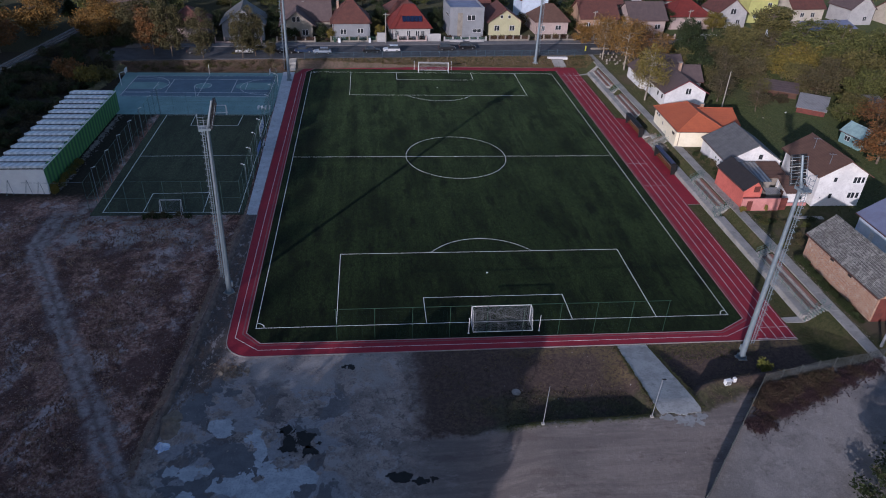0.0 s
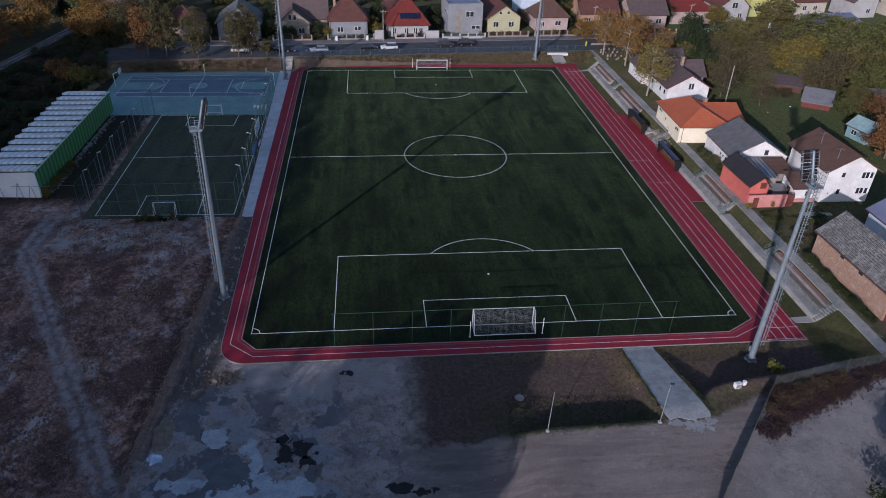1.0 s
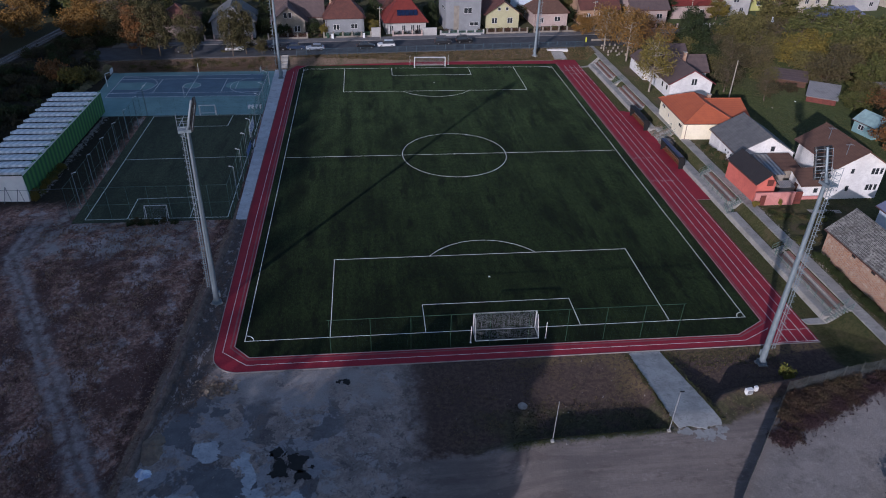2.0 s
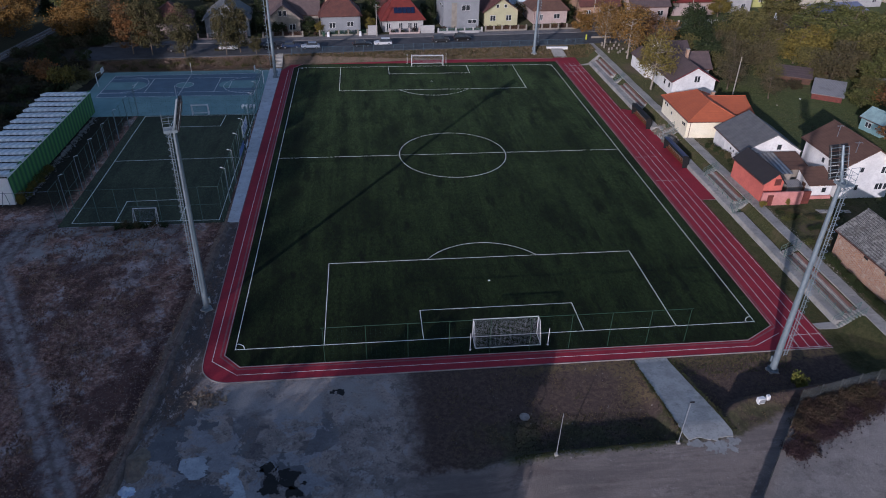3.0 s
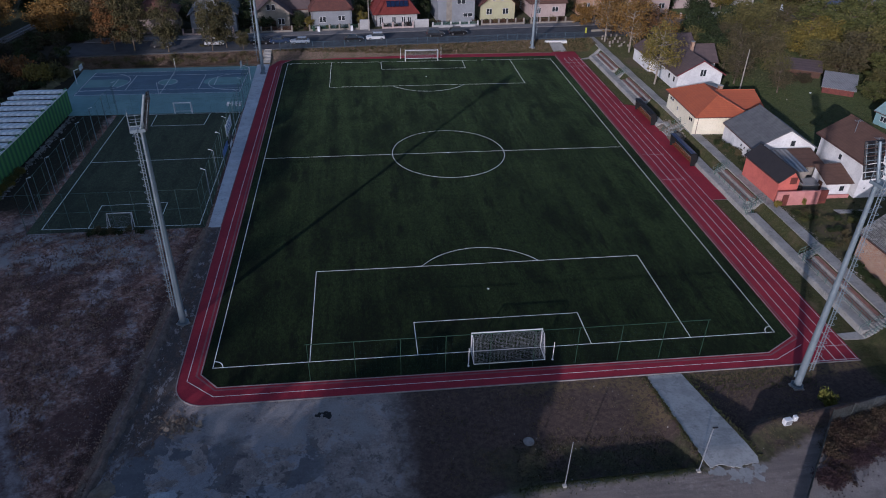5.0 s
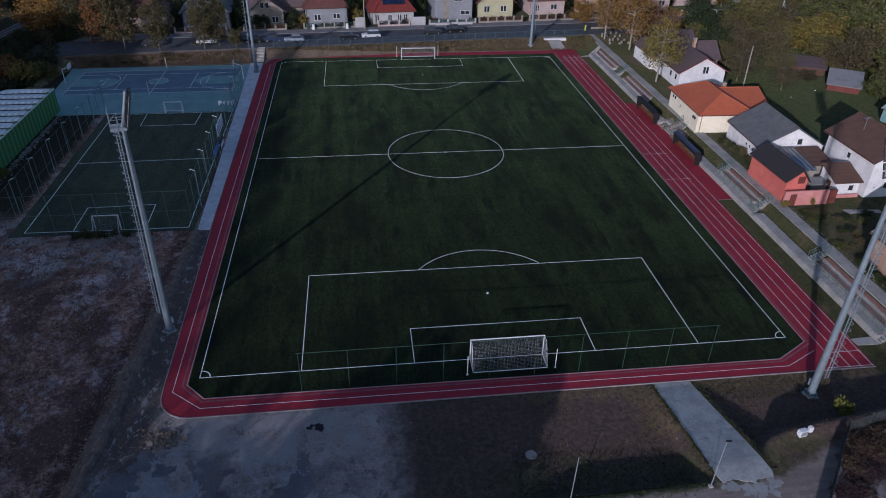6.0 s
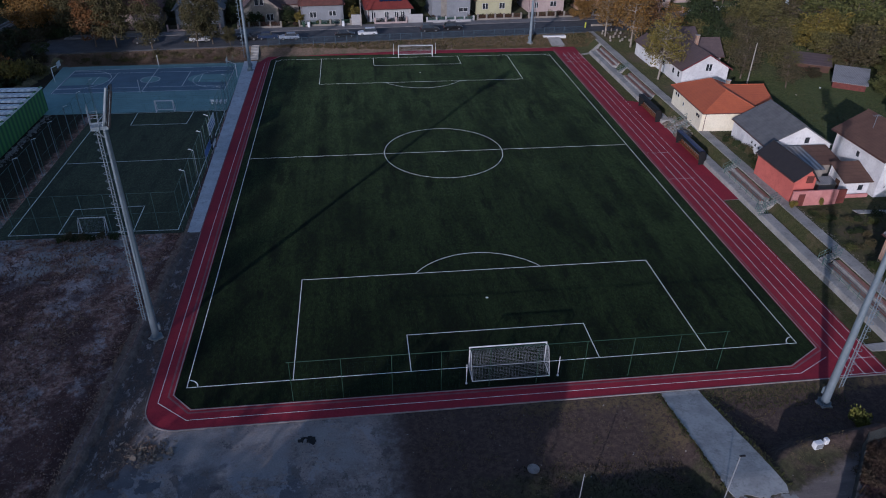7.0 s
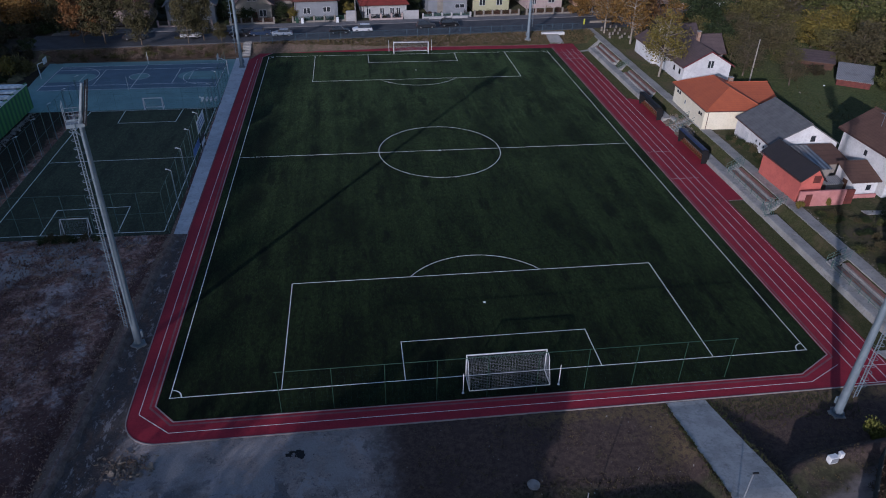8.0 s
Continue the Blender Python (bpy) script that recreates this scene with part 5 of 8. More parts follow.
# ---- fence of the small pitch, its lamps and banners ----
def cage_fence(name, a, b, n, h, label, slim=1.0):
    t = thing(name, pose(0, 0, 0.03), label, "fence", "fences of the small pitch")
    a, b = Vector(a), Vector(b)
    for i in range(n + 1):
        p = a.lerp(b, i / n)
        part("post", Geo().tube(p, p + Vector((0, 0, h)), 0.034 * slim, n=6), TEAL_STEEL, t)
    for z in (h * 0.5, h):
        part("rail", Geo().tube(a + Vector((0, 0, z)), b + Vector((0, 0, z)), 0.022 * slim, n=5), TEAL_STEEL, t)
    g = Geo()
    net_panel(g, a + Vector((0, 0, 0.05)), b - a, (0, 0, h - 0.05), 0.34, 0.0032)
    part("net", g, GREEN_NET, t)
    return t


H_CAGE = 5.5
cage_fence("cage_fence", (-57.7, 28.6, 0), (-57.7, 70.0, 0), 14, H_CAGE, "tall thin steel mesh fence beside the small pitch")
cage_fence("cage_fence", (-57.7, 28.6, 0), (-35.35, 28.5, 0), 8, H_CAGE, "tall thin steel mesh fence across the end of the small pitch")
solid("fence_cable", Geo().pipe([(-57.7, 28.6, H_CAGE), (-62.0, 28.6, H_CAGE - 0.12), (-66.2, 28.6, H_CAGE - 0.02)], 0.025, 5), GALV, "thin steel cable from the cage fence to the hall", "cable")
cage_fence("cage_fence", (-35.35, 28.5, 0), (-35.75, 70.2, 0), 14, H_CAGE, "tall green mesh fence between small pitch and walkway")
cage_fence("cage_fence", (-57.7, 70.3, 0), (-35.85, 70.3, 0), 8, H_CAGE, "tall thin mesh fence between small pitch and court", 0.5)
cage_fence("cage_fence", (-35.75, 70.2, 0), (-35.85, 84.0, 0), 5, H_CAGE, "tall green mesh fence beside the hard court")


def cage_lamp(x, y, s):
    t = thing("pitch_lamp", pose(x, y, 0.03), "slim white lamp post with a short arm beside the small pitch", "lamp post", "lamps of the small pitch")
    part("post", Geo().tube((0, 0, 0), (0, 0, 5.6), 0.05, 0.04, 8), GALV, t)
    part("arm", Geo().tube((0, 0, 5.6), (s * 0.55, 0, 5.8), 0.035, n=6), WHITE_STEEL, t)
    part("lamp_head", Geo().bev(min(s * 0.38, s * 0.66), -0.08, 5.76, max(s * 0.38, s * 0.66), 0.08, 5.83, 0.02), WHITE_STEEL, t)


for i in range(7):
    cage_lamp(-57.95, 33.2 + i * 6.35, 1)
    cage_lamp(-35.2 - 0.05 * i, 34.0 + i * 6.35, -1)
ban = solid("advertising_banner", Geo().box(-0.03, -2.6, 0, 0.03, 2.6, 1.9), BANNER, "white banner with blue markings on the mesh fence", "banner", m=pose(-35.5, 55.0, 2.6))
for i in range(3):
    part("printed_bar", Geo().box(0.034, -2.4, 0.35 + i * 0.5, 0.038, 2.4 - i * 0.6, 0.55 + i * 0.5), BANNER_BLUE, ban)
solid("advertising_banner", Geo().box(-0.03, -2.4, 0, 0.03, 2.4, 1.1), BANNER_BLUE, "dark blue banner low on the mesh fence", "banner", m=pose(-35.45, 49.5, 1.2))
board = solid("notice_board", Geo().bev(-0.06, -1.5, 0.6, 0.06, 1.5, 2.2, 0.02).tube((0, -1.3, 0), (0, -1.3, 0.7), 0.05).tube((0, 1.3, 0), (0, 1.3, 0.7), 0.05), BLACK,
              "dark notice board on two legs on the walkway", "notice board", m=pose(-35.2, 53.0, 0.06))
part("board_face", Geo().box(0.064, -1.3, 0.8, 0.068, 1.3, 1.5), BANNER, board)
# white benches beside the court
for i in range(4):
    b = solid("court_bench", Geo().bev(-0.2, -0.7, 0.38, 0.2, 0.7, 0.46, 0.02).box(-0.15, -0.55, 0, 0.15, -0.45, 0.38).box(-0.15, 0.45, 0, 0.15, 0.55, 0.38), WHITE_STEEL,
              "white bench beside the hard court", "bench", group="court benches", m=pose(-38.8 + i * 0.75, 73.8, 0.035, 0, 0, 0))


def hoop(m):
    t = thing("basketball_hoop", m, "white steel basketball stand with a backboard", "basketball hoop", "basketball hoops")
    part("post", Geo().tube((0, 0, 0), (0, 0, 2.7), 0.08, n=8).tube((0, 0, 2.7), (1.5, 0, 3.3), 0.07, n=8), WHITE_STEEL, t)
    part("backboard", Geo().bev(1.5, -0.9, 2.9, 1.56, 0.9, 3.95, 0.02), WHITE_STEEL, t)
    part("hoop_ring", Geo().strip([(1.8 + 0.23 * math.cos(a * math.pi / 8), 0.23 * math.sin(a * math.pi / 8)) for a in range(17)], 0.03, 3.05, 0.03), WOOD_RED, t)


hoop(pose(-70.4, 88.0, 0.035))
hoop(pose(-36.3, 88.0, 0.035, 0, 0, 180))
for x, y in ((-52.8, 80.2), (-52.8, 95.6)):
    solid("net_post", Geo().tube((0, 0, 0), (0, 0, 2.5), 0.05, n=8), WHITE_STEEL, "slim white net post on the hard court", "post", group="net posts", m=pose(x, y, 0.035))

# ---- houses ----
def window(parent, m, w, h, mat_frame=None):
    """A framed window set on a wall; m has x along the wall and -y outwards."""
    t = part("window", Geo().box(-w / 2, -0.03, -h / 2, w / 2, 0.05, h / 2), mat_frame or WINDOW_FRAME, parent)
    t.matrix_local = m
    n = 2 if w > 0.9 else 1
    for i in range(n):
        a, b = -w / 2 + w * i / n + 0.07, -w / 2 + w * (i + 1) / n - 0.07
        part("pane", Geo().box(a, -0.045, -h / 2 + 0.08, b, -0.034, h / 2 - 0.08), WINDOW_GLASS, t)
    return t


def roof_slab(quad, thick=0.14):
    """A roof plane with thickness below its upper face."""
    g = Geo()
    q = [Vector(p) for p in quad]
    n = (q[1] - q[0]).cross(q[2] - q[0]).normalized()
    if n.z < 0:
        q.reverse()
        n = -n
    lo = [p - n * thick for p in q]
    k = len(q)
    return g.add(q + lo, [tuple(range(k)), tuple(range(2 * k - 1, k - 1, -1))] + [(i, k + i, k + (i + 1) % k, (i + 1) % k) for i in range(k)])


def house(m, w, d, eave, ridge, wall, roof, label, style="gable_y", over=0.45, at=0.5, windows=(), doors=(), chimneys=(), hip=0.0, name="house", group=""):
    """A house on a w by d footprint round m. style: gable_y (ridge front to back), gable_x, hip, flat or lean (rising to the back).
    windows: (side, along, height, width, tall), sides f b l r."""
    t = thing(name, m, label, "house" if name == "house" else name.replace("_", " "), group)
    x0, x1, y0, y1 = -w / 2, w / 2, -d / 2, d / 2
    xr = x0 + w * at
    g = Geo()
    b = -0.6
    if style == "gable_y":
        v = [(x0, y0, b), (x1, y0, b), (x1, y0, eave), (xr, y0, ridge), (x0, y0, eave)]
        v += [(x, y1, z) for x, y, z in v]
        f = [(0, 1, 2, 3, 4), (9, 8, 7, 6, 5), (1, 6, 7, 2), (0, 4, 9, 5)]
    elif style == "gable_x":
        yr = y0 + d * at
        v = [(x0, y0, b), (x0, y1, b), (x0, y1, eave), (x0, yr, ridge), (x0, y0, eave)]
        v += [(x1, y, z) for x, y, z in v]
        f = [(4, 3, 2, 1, 0), (5, 6, 7, 8, 9), (0, 5, 9, 4), (1, 2, 7, 6)]
    elif style == "lean":
        v = [(x0, y0, b), (x1, y0, b), (x1, y0, eave), (x0, y0, eave), (x0, y1, b), (x1, y1, b), (x1, y1, ridge), (x0, y1, ridge)]
        f = [(0, 1, 2, 3), (5, 4, 7, 6), (1, 5, 6, 2), (4, 0, 3, 7)]
    else:
        v = [(x0, y0, b), (x1, y0, b), (x1, y0, eave), (x0, y0, eave), (x0, y1, b), (x1, y1, b), (x1, y1, eave), (x0, y1, eave)]
        f = [(0, 1, 2, 3), (5, 4, 7, 6), (1, 5, 6, 2), (4, 0, 3, 7), (3, 2, 6, 7)]
    part("wall", g.add(v, f), wall, t)
    o = over
    if style == "gable_y":
        for xa, k in ((x0, -1), (x1, 1)):
            s = (ridge - eave) / abs(xr - xa)
            e = eave - s * o
            part("roof", roof_slab([(xa + k * o, y0 - o, e + 0.12), (xr, y0 - o, ridge + 0.12), (xr, y1 + o, ridge + 0.12), (xa + k * o, y1 + o, e + 0.12)]), roof, t)
        part("ridge_cap", Geo().tube((xr, y0 - o, ridge + 0.13), (xr, y1 + o, ridge + 0.13), 0.11, n=6), roof, t)
        for xa, k in ((x0, -1), (x1, 1)):
            s = (ridge - eave) / abs(xr - xa)
            part("gutter", Geo().tube((xa + k * (o + 0.05), y0 - o, eave - s * o), (xa + k * (o + 0.05), y1 + o, eave - s * o), 0.07, n=6), GUTTER, t)
    elif style == "gable_x":
        yr = y0 + d * at
        for ya, k in ((y0, -1), (y1, 1)):
            s = (ridge - eave) / abs(yr - ya)
            e = eave - s * o
            part("roof", roof_slab([(x0 - o, ya + k * o, e + 0.12), (x0 - o, yr, ridge + 0.12), (x1 + o, yr, ridge + 0.12), (x1 + o, ya + k * o, e + 0.12)]), roof, t)
        part("ridge_cap", Geo().tube((x0 - o, yr, ridge + 0.13), (x1 + o, yr, ridge + 0.13), 0.11, n=6), roof, t)
        part("gutter", Geo().tube((x0 - o, y0 - o - 0.05, eave - (ridge - eave) / abs(yr - y0) * o), (x1 + o, y0 - o - 0.05, eave - (ridge - eave) / abs(yr - y0) * o), 0.07, n=6), GUTTER, t)
    elif style == "hip":
        A, B, C, D = (x0 - o, y0 - o, eave), (x1 + o, y0 - o, eave), (x1 + o, y1 + o, eave), (x0 - o, y1 + o, eave)
        if d >= w:
            k = hip or w / 2 * 0.9
            R0, R1 = (xr, y0 + k, ridge), (xr, y1 - k, ridge)
            planes = ((A, B, R0), (B, C, R1, R0), (C, D, R1), (D, A, R0, R1))
        else:
            k = hip or d / 2 * 0.9
            R0, R1 = (x0 + k, 0, ridge), (x1 - k, 0, ridge)
            planes = ((A, B, R1, R0), (B, C, R1), (C, D, R0, R1), (D, A, R0))
        for q in planes:
            part("roof", roof_slab(q), roof, t)
        part("ridge_cap", Geo().tube(R0, R1, 0.11, n=6).tube(A, R0, 0.09, n=5).tube(D, R0 if d < w else R1, 0.09, n=5).tube(B, R1 if d < w else R0, 0.09, n=5).tube(C, R1, 0.09, n=5), roof, t)
        part("gutter", Geo().tube((A[0], A[1] - 0.05, eave - 0.08), (B[0], B[1] - 0.05, eave - 0.08), 0.07, n=6).tube((A[0] - 0.05, A[1], eave - 0.08), (D[0] - 0.05, D[1], eave - 0.08), 0.07, n=6), GUTTER, t)
        part("downpipe", Geo().tube((x0 + 0.25, y0 - 0.08, 0.1), (x0 + 0.25, y0 - 0.08, eave - 0.1), 0.05, n=6), GUTTER, t)
    elif style == "lean":
        s = (ridge - eave) / d
        part("roof", roof_slab([(x0 - o, y0 - o, eave - s * o + 0.12), (x1 + o, y0 - o, eave - s * o + 0.12), (x1 + o, y1 + o * 0.3, ridge + 0.12), (x0 - o, y1 + o * 0.3, ridge + 0.12)]), roof, t)
    else:
        part("roof", Geo().box(x0 + 0.3, y0 + 0.3, eave + 0.004, x1 - 0.3, y1 - 0.3, eave + 0.06), roof, t)
        for q in ((x0, y0, x1, y0 + 0.3), (x0, y1 - 0.3, x1, y1), (x0, y0 + 0.3, x0 + 0.3, y1 - 0.3), (x1 - 0.3, y0 + 0.3, x1, y1 - 0.3)):
            part("parapet", Geo().box(q[0], q[1], eave + 0.004, q[2], q[3], eave + 0.5), wall, t)
    sides = {"f": (0, y0, 0), "b": (0, y1, 180), "l": (x0, 0, -90), "r": (x1, 0, 90)}

    def at_wall(side, along_wall, z):
        cx, cy, rz = sides[side]
        return pose(cx, cy, z, 0, 0, rz) @ pose(along_wall, 0, 0)
    for side, u, z, ww, hh in windows:
        window(t, at_wall(side, u, z), ww, hh)
    for side, u, ww, hh, mat in doors:
        p = part("door", Geo().bev(-ww / 2, -0.05, 0, ww / 2, 0.03, hh, 0.02), mat, t)
        p.matrix_local = at_wall(side, u, 0)
    for cx, cy, top in chimneys:
        c = part("chimney", Geo().bev(cx - 0.3, cy - 0.3, eave - 0.5, cx + 0.3, cy + 0.3, top, 0.03), BRICK, t)
        part("chimney_cap", Geo().bev(cx - 0.38, cy - 0.38, top, cx + 0.38, cy + 0.38, top + 0.12, 0.03), CONCRETE, c)
    return t


# houses beside the pitch
orange = house(pose(46.7, 55.9, UP, 0, 0, -1.8), 9.1, 12.9, 3.2, 5.6, PLASTER_CREAM, ROOF_ORANGE, "cream house with a bright orange hipped tile roof", "hip", hip=3.5,
      windows=(("l", -5.0, 2.3, 0.7, 0.6), ("l", -4.1, 2.3, 0.7, 0.6), ("l", -1.6, 1.6, 0.4, 0.7)))
part("wall_bay", Geo().box(-4.92, -6.4, -0.5, -4.545, -1.6, 3.12), PLASTER_CREAM, orange)
for y in (-5.4, -4.7):
    part("bay_window", Geo().box(-4.96, y - 0.25, 1.95, -4.91, y + 0.25, 2.45), WINDOW_GLASS, orange, "small dark bay window")
house(pose(52.2, 57.0, UP, 0, 0, -1.8), 6.4, 7.6, 3.0, 4.6, PLASTER_CREAM, ROOF_ORANGE, "low cream annex with an orange tile roof", "gable_x", at=0.6, windows=(("f", 0, 1.6, 0.9, 0.9),), chimneys=((-2.0, 2.2, 5.0),))
house(pose(50.4, 41.7, UP, 0, 0, -2.6), 9.8, 10.2, 3.04, 5.85, PLASTER_WHITE, ROOF_GREY, "white house with a grey slate gable roof", "gable_y", at=0.52, over=0.3,
      windows=(("f", 1.1, 3.7, 0.8, 1.0), ("l", 3.6, 1.9, 0.45, 0.5), ("l", 2.5, 1.9, 0.45, 0.5), ("l", 1.4, 1.9, 0.45, 0.5)), doors=(("l", -1.6, 0.95, 2.0, WINDOW_FRAME),))
house(pose(44.4, 29.8, UP, 0, 0, 1.5), 3.0, 8.8, 3.28, 4.67, PLASTER_RED, ROOF_BLACK, "salmon red shed-like house with a charcoal roof", "gable_y", at=0.62, over=0.3)
solid("gable_shutter", Geo().bev(-0.5, -0.05, 0, 0.5, 0.02, 1.0, 0.02), WOOD_RED, "red-brown wooden loft shutter on the gable", "shutter", m=pose(45.05, 25.33, UP + 2.75))
house(pose(59.2, 30.8, UP), 8.0, 10.4, 5.65, 8.0, PLASTER_WHITE, ROOF_BROWN, "large two-storey white house with a brown gable roof", "gable_y", over=0.6,
      windows=(("f", -1.3, 4.7, 0.65, 0.9), ("f", 2.4, 4.6, 1.25, 1.15), ("f", 3.45, 4.6, 0.55, 1.1), ("f", 2.3, 1.9, 1.25, 1.1), ("f", 3.35, 1.9, 0.6, 1.1), ("f", -1.3, 1.8, 0.65, 1.0), ("f", -2.9, 1.5, 0.3, 0.35), ("l", 0.0, 4.0, 0.7, 0.9)))
for x, y, z, h in ((57.0, 27.0, 8.4, 1.9), (57.4, 32.4, 8.7, 2.0)):
    mastlet = thing("roof_antenna", pose(x, y, z), "thin grey television antenna on the brown roof", "antenna", "roof antennas")
    part("pole", Geo().tube((0, 0, -0.6), (0, 0, h), 0.035, n=5), GALV, mastlet)
    part("boom", Geo().tube((-0.6, 0, h - 0.15), (0.6, 0, h - 0.15), 0.02, n=4), GALV, mastlet)
    for k in range(5):
        part("element", Geo().tube((-0.5 + 0.25 * k, -0.4, h - 0.14), (-0.5 + 0.25 * k, 0.4, h - 0.14), 0.014, n=4), GALV, mastlet)
house(pose(52.7, 27.9, UP), 3.6, 3.5, 2.2, 3.4, PLASTER_WHITE, ROOF_BROWN, "small white outbuilding with a brown lean-to roof", "lean", over=0.3,
      windows=(("f", 0.6, 1.3, 0.8, 0.9),), doors=(("l", 0.3, 0.9, 1.9, WOOD_DARK),))
house(pose(51.2, 33.4, UP), 4.6, 4.4, 2.4, 3.2, PLASTER_DULL, ROOF_BROWN, "low lean-to with a brown tile roof", "lean", over=0.2)
house(pose(48.0, 32.2, UP), 2.9, 6.2, 2.7, 3.3, PLASTER_DULL, GLAZED, "low lean-to under grey glazed sheets", "lean", over=0.15)
house(pose(49.9, 28.4, UP), 3.0, 1.6, 1.2, 1.5, PLASTER_DULL, ROOF_METAL, "low metal bin shelter in the courtyard", "lean", over=0.1, name="shelter")
yard = thing("courtyard_wall", pose(0, 0, UP), "faded pink plastered courtyard wall with a wooden gate", "courtyard wall", kind="structure")
part("wall_panel", Geo().bev(42.6, 24.3, -0.5, 48.9, 24.6, 2.1, 0.03), WALL_PINK, yard)
part("wall_panel", Geo().bev(48.9, 24.45, -0.5, 50.2, 24.75, 2.0, 0.03), WOOD_RED, yard, "red-brown boarded gate")
part("wall_panel", Geo().bev(50.2, 25.75, -0.5, 54.5, 25.95, 0.5, 0.03), WALL_PINK, yard)
part("gate", Geo().bev(43.4, 24.26, 0, 44.3, 24.3, 1.7, 0.01), WOOD_RED, yard, "small wooden gate")
barn = house(pose(48.5, 3.3, UP, 0, 0, 1.0), 6.2, 15.0, 3.83, 6.4, BRICK, ROOF_BARN, "old brick barn with a lichen-grey tile roof", "gable_y", over=0.35, name="barn",
      windows=(("r", 2.0, 2.0, 0.8, 0.8),))
for y in (-1.9, 1.9):
    p = part("loft_opening", Geo().box(-3.16, y - 0.35, 2.9, -3.105, y + 0.35, 3.6), BLACK, barn, "dark loft opening under the eave")
part("barn_front", Geo().bev(-2.9, -7.58, -0.3, 2.9, -7.51, 3.4, 0.02), WOOD_RED, barn, "red-brown board front")
house(pose(61.0, 12.6, UP), 7.5, 9.0, 3.4, 5.8, PLASTER_BLUE, ROOF_BLUE, "pale blue-white house with a blue-grey metal roof", "gable_y",
      windows=(("l", 2.6, 2.0, 0.8, 1.0), ("f", -1.5, 1.8, 1.0, 1.1)), doors=(("l", -1.0, 0.9, 2.0, WINDOW_FRAME),))
# white house among the trees
white_house = house(pose(52.1, 77.0, UP), 9.0, 12.2, 3.4, 5.95, PLASTER_WHITE, ROOF_PLUM, "white house with a plum-brown tile roof", "gable_y", over=0.5,
      windows=(("f", 0.5, 3.5, 1.2, 1.4), ("l", 4.6, 1.9, 0.8, 1.1), ("l", 2.2, 1.9, 0.8, 1.1), ("l", -2.5, 1.9, 0.8, 1.0)), chimneys=((1.2, 2, 7.3),))
for s in (-1, 1):
    # maroon boards along the edges of the front gable
    part("verge_board", Geo().add([(s * xa, y, z) for y in (-6.66, -6.61) for xa, z in ((5.0, 3.02), (5.0, 3.27), (0.0, 6.1), (0.0, 5.85))],
         [(0, 1, 2, 3), (7, 6, 5, 4), (0, 4, 5, 1), (1, 5, 6, 2), (2, 6, 7, 3), (3, 7, 4, 0)]), MAROON, white_house, "maroon painted verge board")
house(pose(54.4, 81.4, UP), 8.6, 6.0, 3.6, 6.0, PLASTER_WHITE, ROOF_PLUM, "white wing with a plum-brown tile roof", "gable_x", over=0.5)
house(pose(48.6, 87.6, UP), 4.0, 9.0, 2.9, 4.2, PLASTER_WHITE, ROOF_PLUM, "low white outbuilding beside the path", "gable_y", over=0.3)
house(pose(55.6, 92.0, UP), 6.0, 7.0, 3.3, 5.4, PLASTER_WHITE, ROOF_PLUM, "white house with a dark tile roof behind trees", "gable_x", over=0.4)
# garden sheds
house(pose(78.9, 50.2, UP, 0, 0, 12), 3.8, 4.8, 2.4, 3.8, TEAL_BOARD, plain("pale_teal_roof_sheet", (0.30, 0.43, 0.43), None, 1, 0.6), "pale teal garden house with an open front", "gable_y", over=0.3, name="garden_shed", windows=(("f", -0.5, 1.2, 1.2, 1.0), ("l", -0.6, 1.3, 1.3, 1.0)))
house(pose(80.6, 69.0, UP, 0, 0, -34), 5.6, 6.0, 1.2, 2.6, WOOD_RED, ROOF_METAL, "garden shed with a dull metal roof", "lean", over=0.3, name="garden_shed")
house(pose(78.6, 80.2, UP, 0, 0, -30), 8.4, 4.8, 1.4, 2.3, WOOD_DARK, ROOF_PLUM, "low shed with a dark sheet roof", "lean", over=0.3, name="garden_shed")
house(pose(91.0, 84.0, UP, 0, 0, 4), 6.0, 3.4, 2.1, 2.6, WOOD_DARK, ROOF_METAL, "low dark garden shed", "lean", over=0.3, name="garden_shed")
house(pose(94.0, 70.0, UP, 0, 0, 4), 6.0, 3.4, 2.1, 2.6, WOOD_RED, ROOF_METAL, "low dark garden shed", "lean", over=0.3, name="garden_shed")

# row of houses along the street
SL = 4.3
house(pose(-34.8, 126.2, UP, 0, 0, SL), 8.0, 10.0, 4.1, 7.3, PLASTER_DULL, ROOF_PLUM, "stone-coloured gable house with a dark roof", "gable_y", over=0.7,
      windows=(("f", -0.8, 5.2, 0.9, 1.4), ("f", 0.4, 5.2, 0.9, 1.4), ("f", -1.8, 1.8, 1.6, 1.5), ("f", 2.0, 1.8, 1.6, 1.5)), doors=(("f", 0.1, 1.2, 2.1, WOOD_DARK),), chimneys=((1.8, 2.5, 8.2),))
house(pose(-32.4, 128.8, UP, 0, 0, SL), 12.5, 6.0, 4.3, 8.4, PLASTER_DULL, ROOF_PLUM, "dark-roofed wing behind the gable house", "gable_x", over=0.5)
house(pose(-20.6, 126.9, UP, 0, 0, SL), 10.0, 9.6, 4.3, 9.2, PLASTER_GREY, ROOF_RUST, "pale grey house with a tall rust-brown hipped roof", "hip", hip=4.2, over=0.5,
      windows=(("f", -2.2, 2.0, 1.6, 1.4), ("f", 2.4, 2.2, 1.7, 1.2)), chimneys=((-3.2, 1.5, 8.6),))
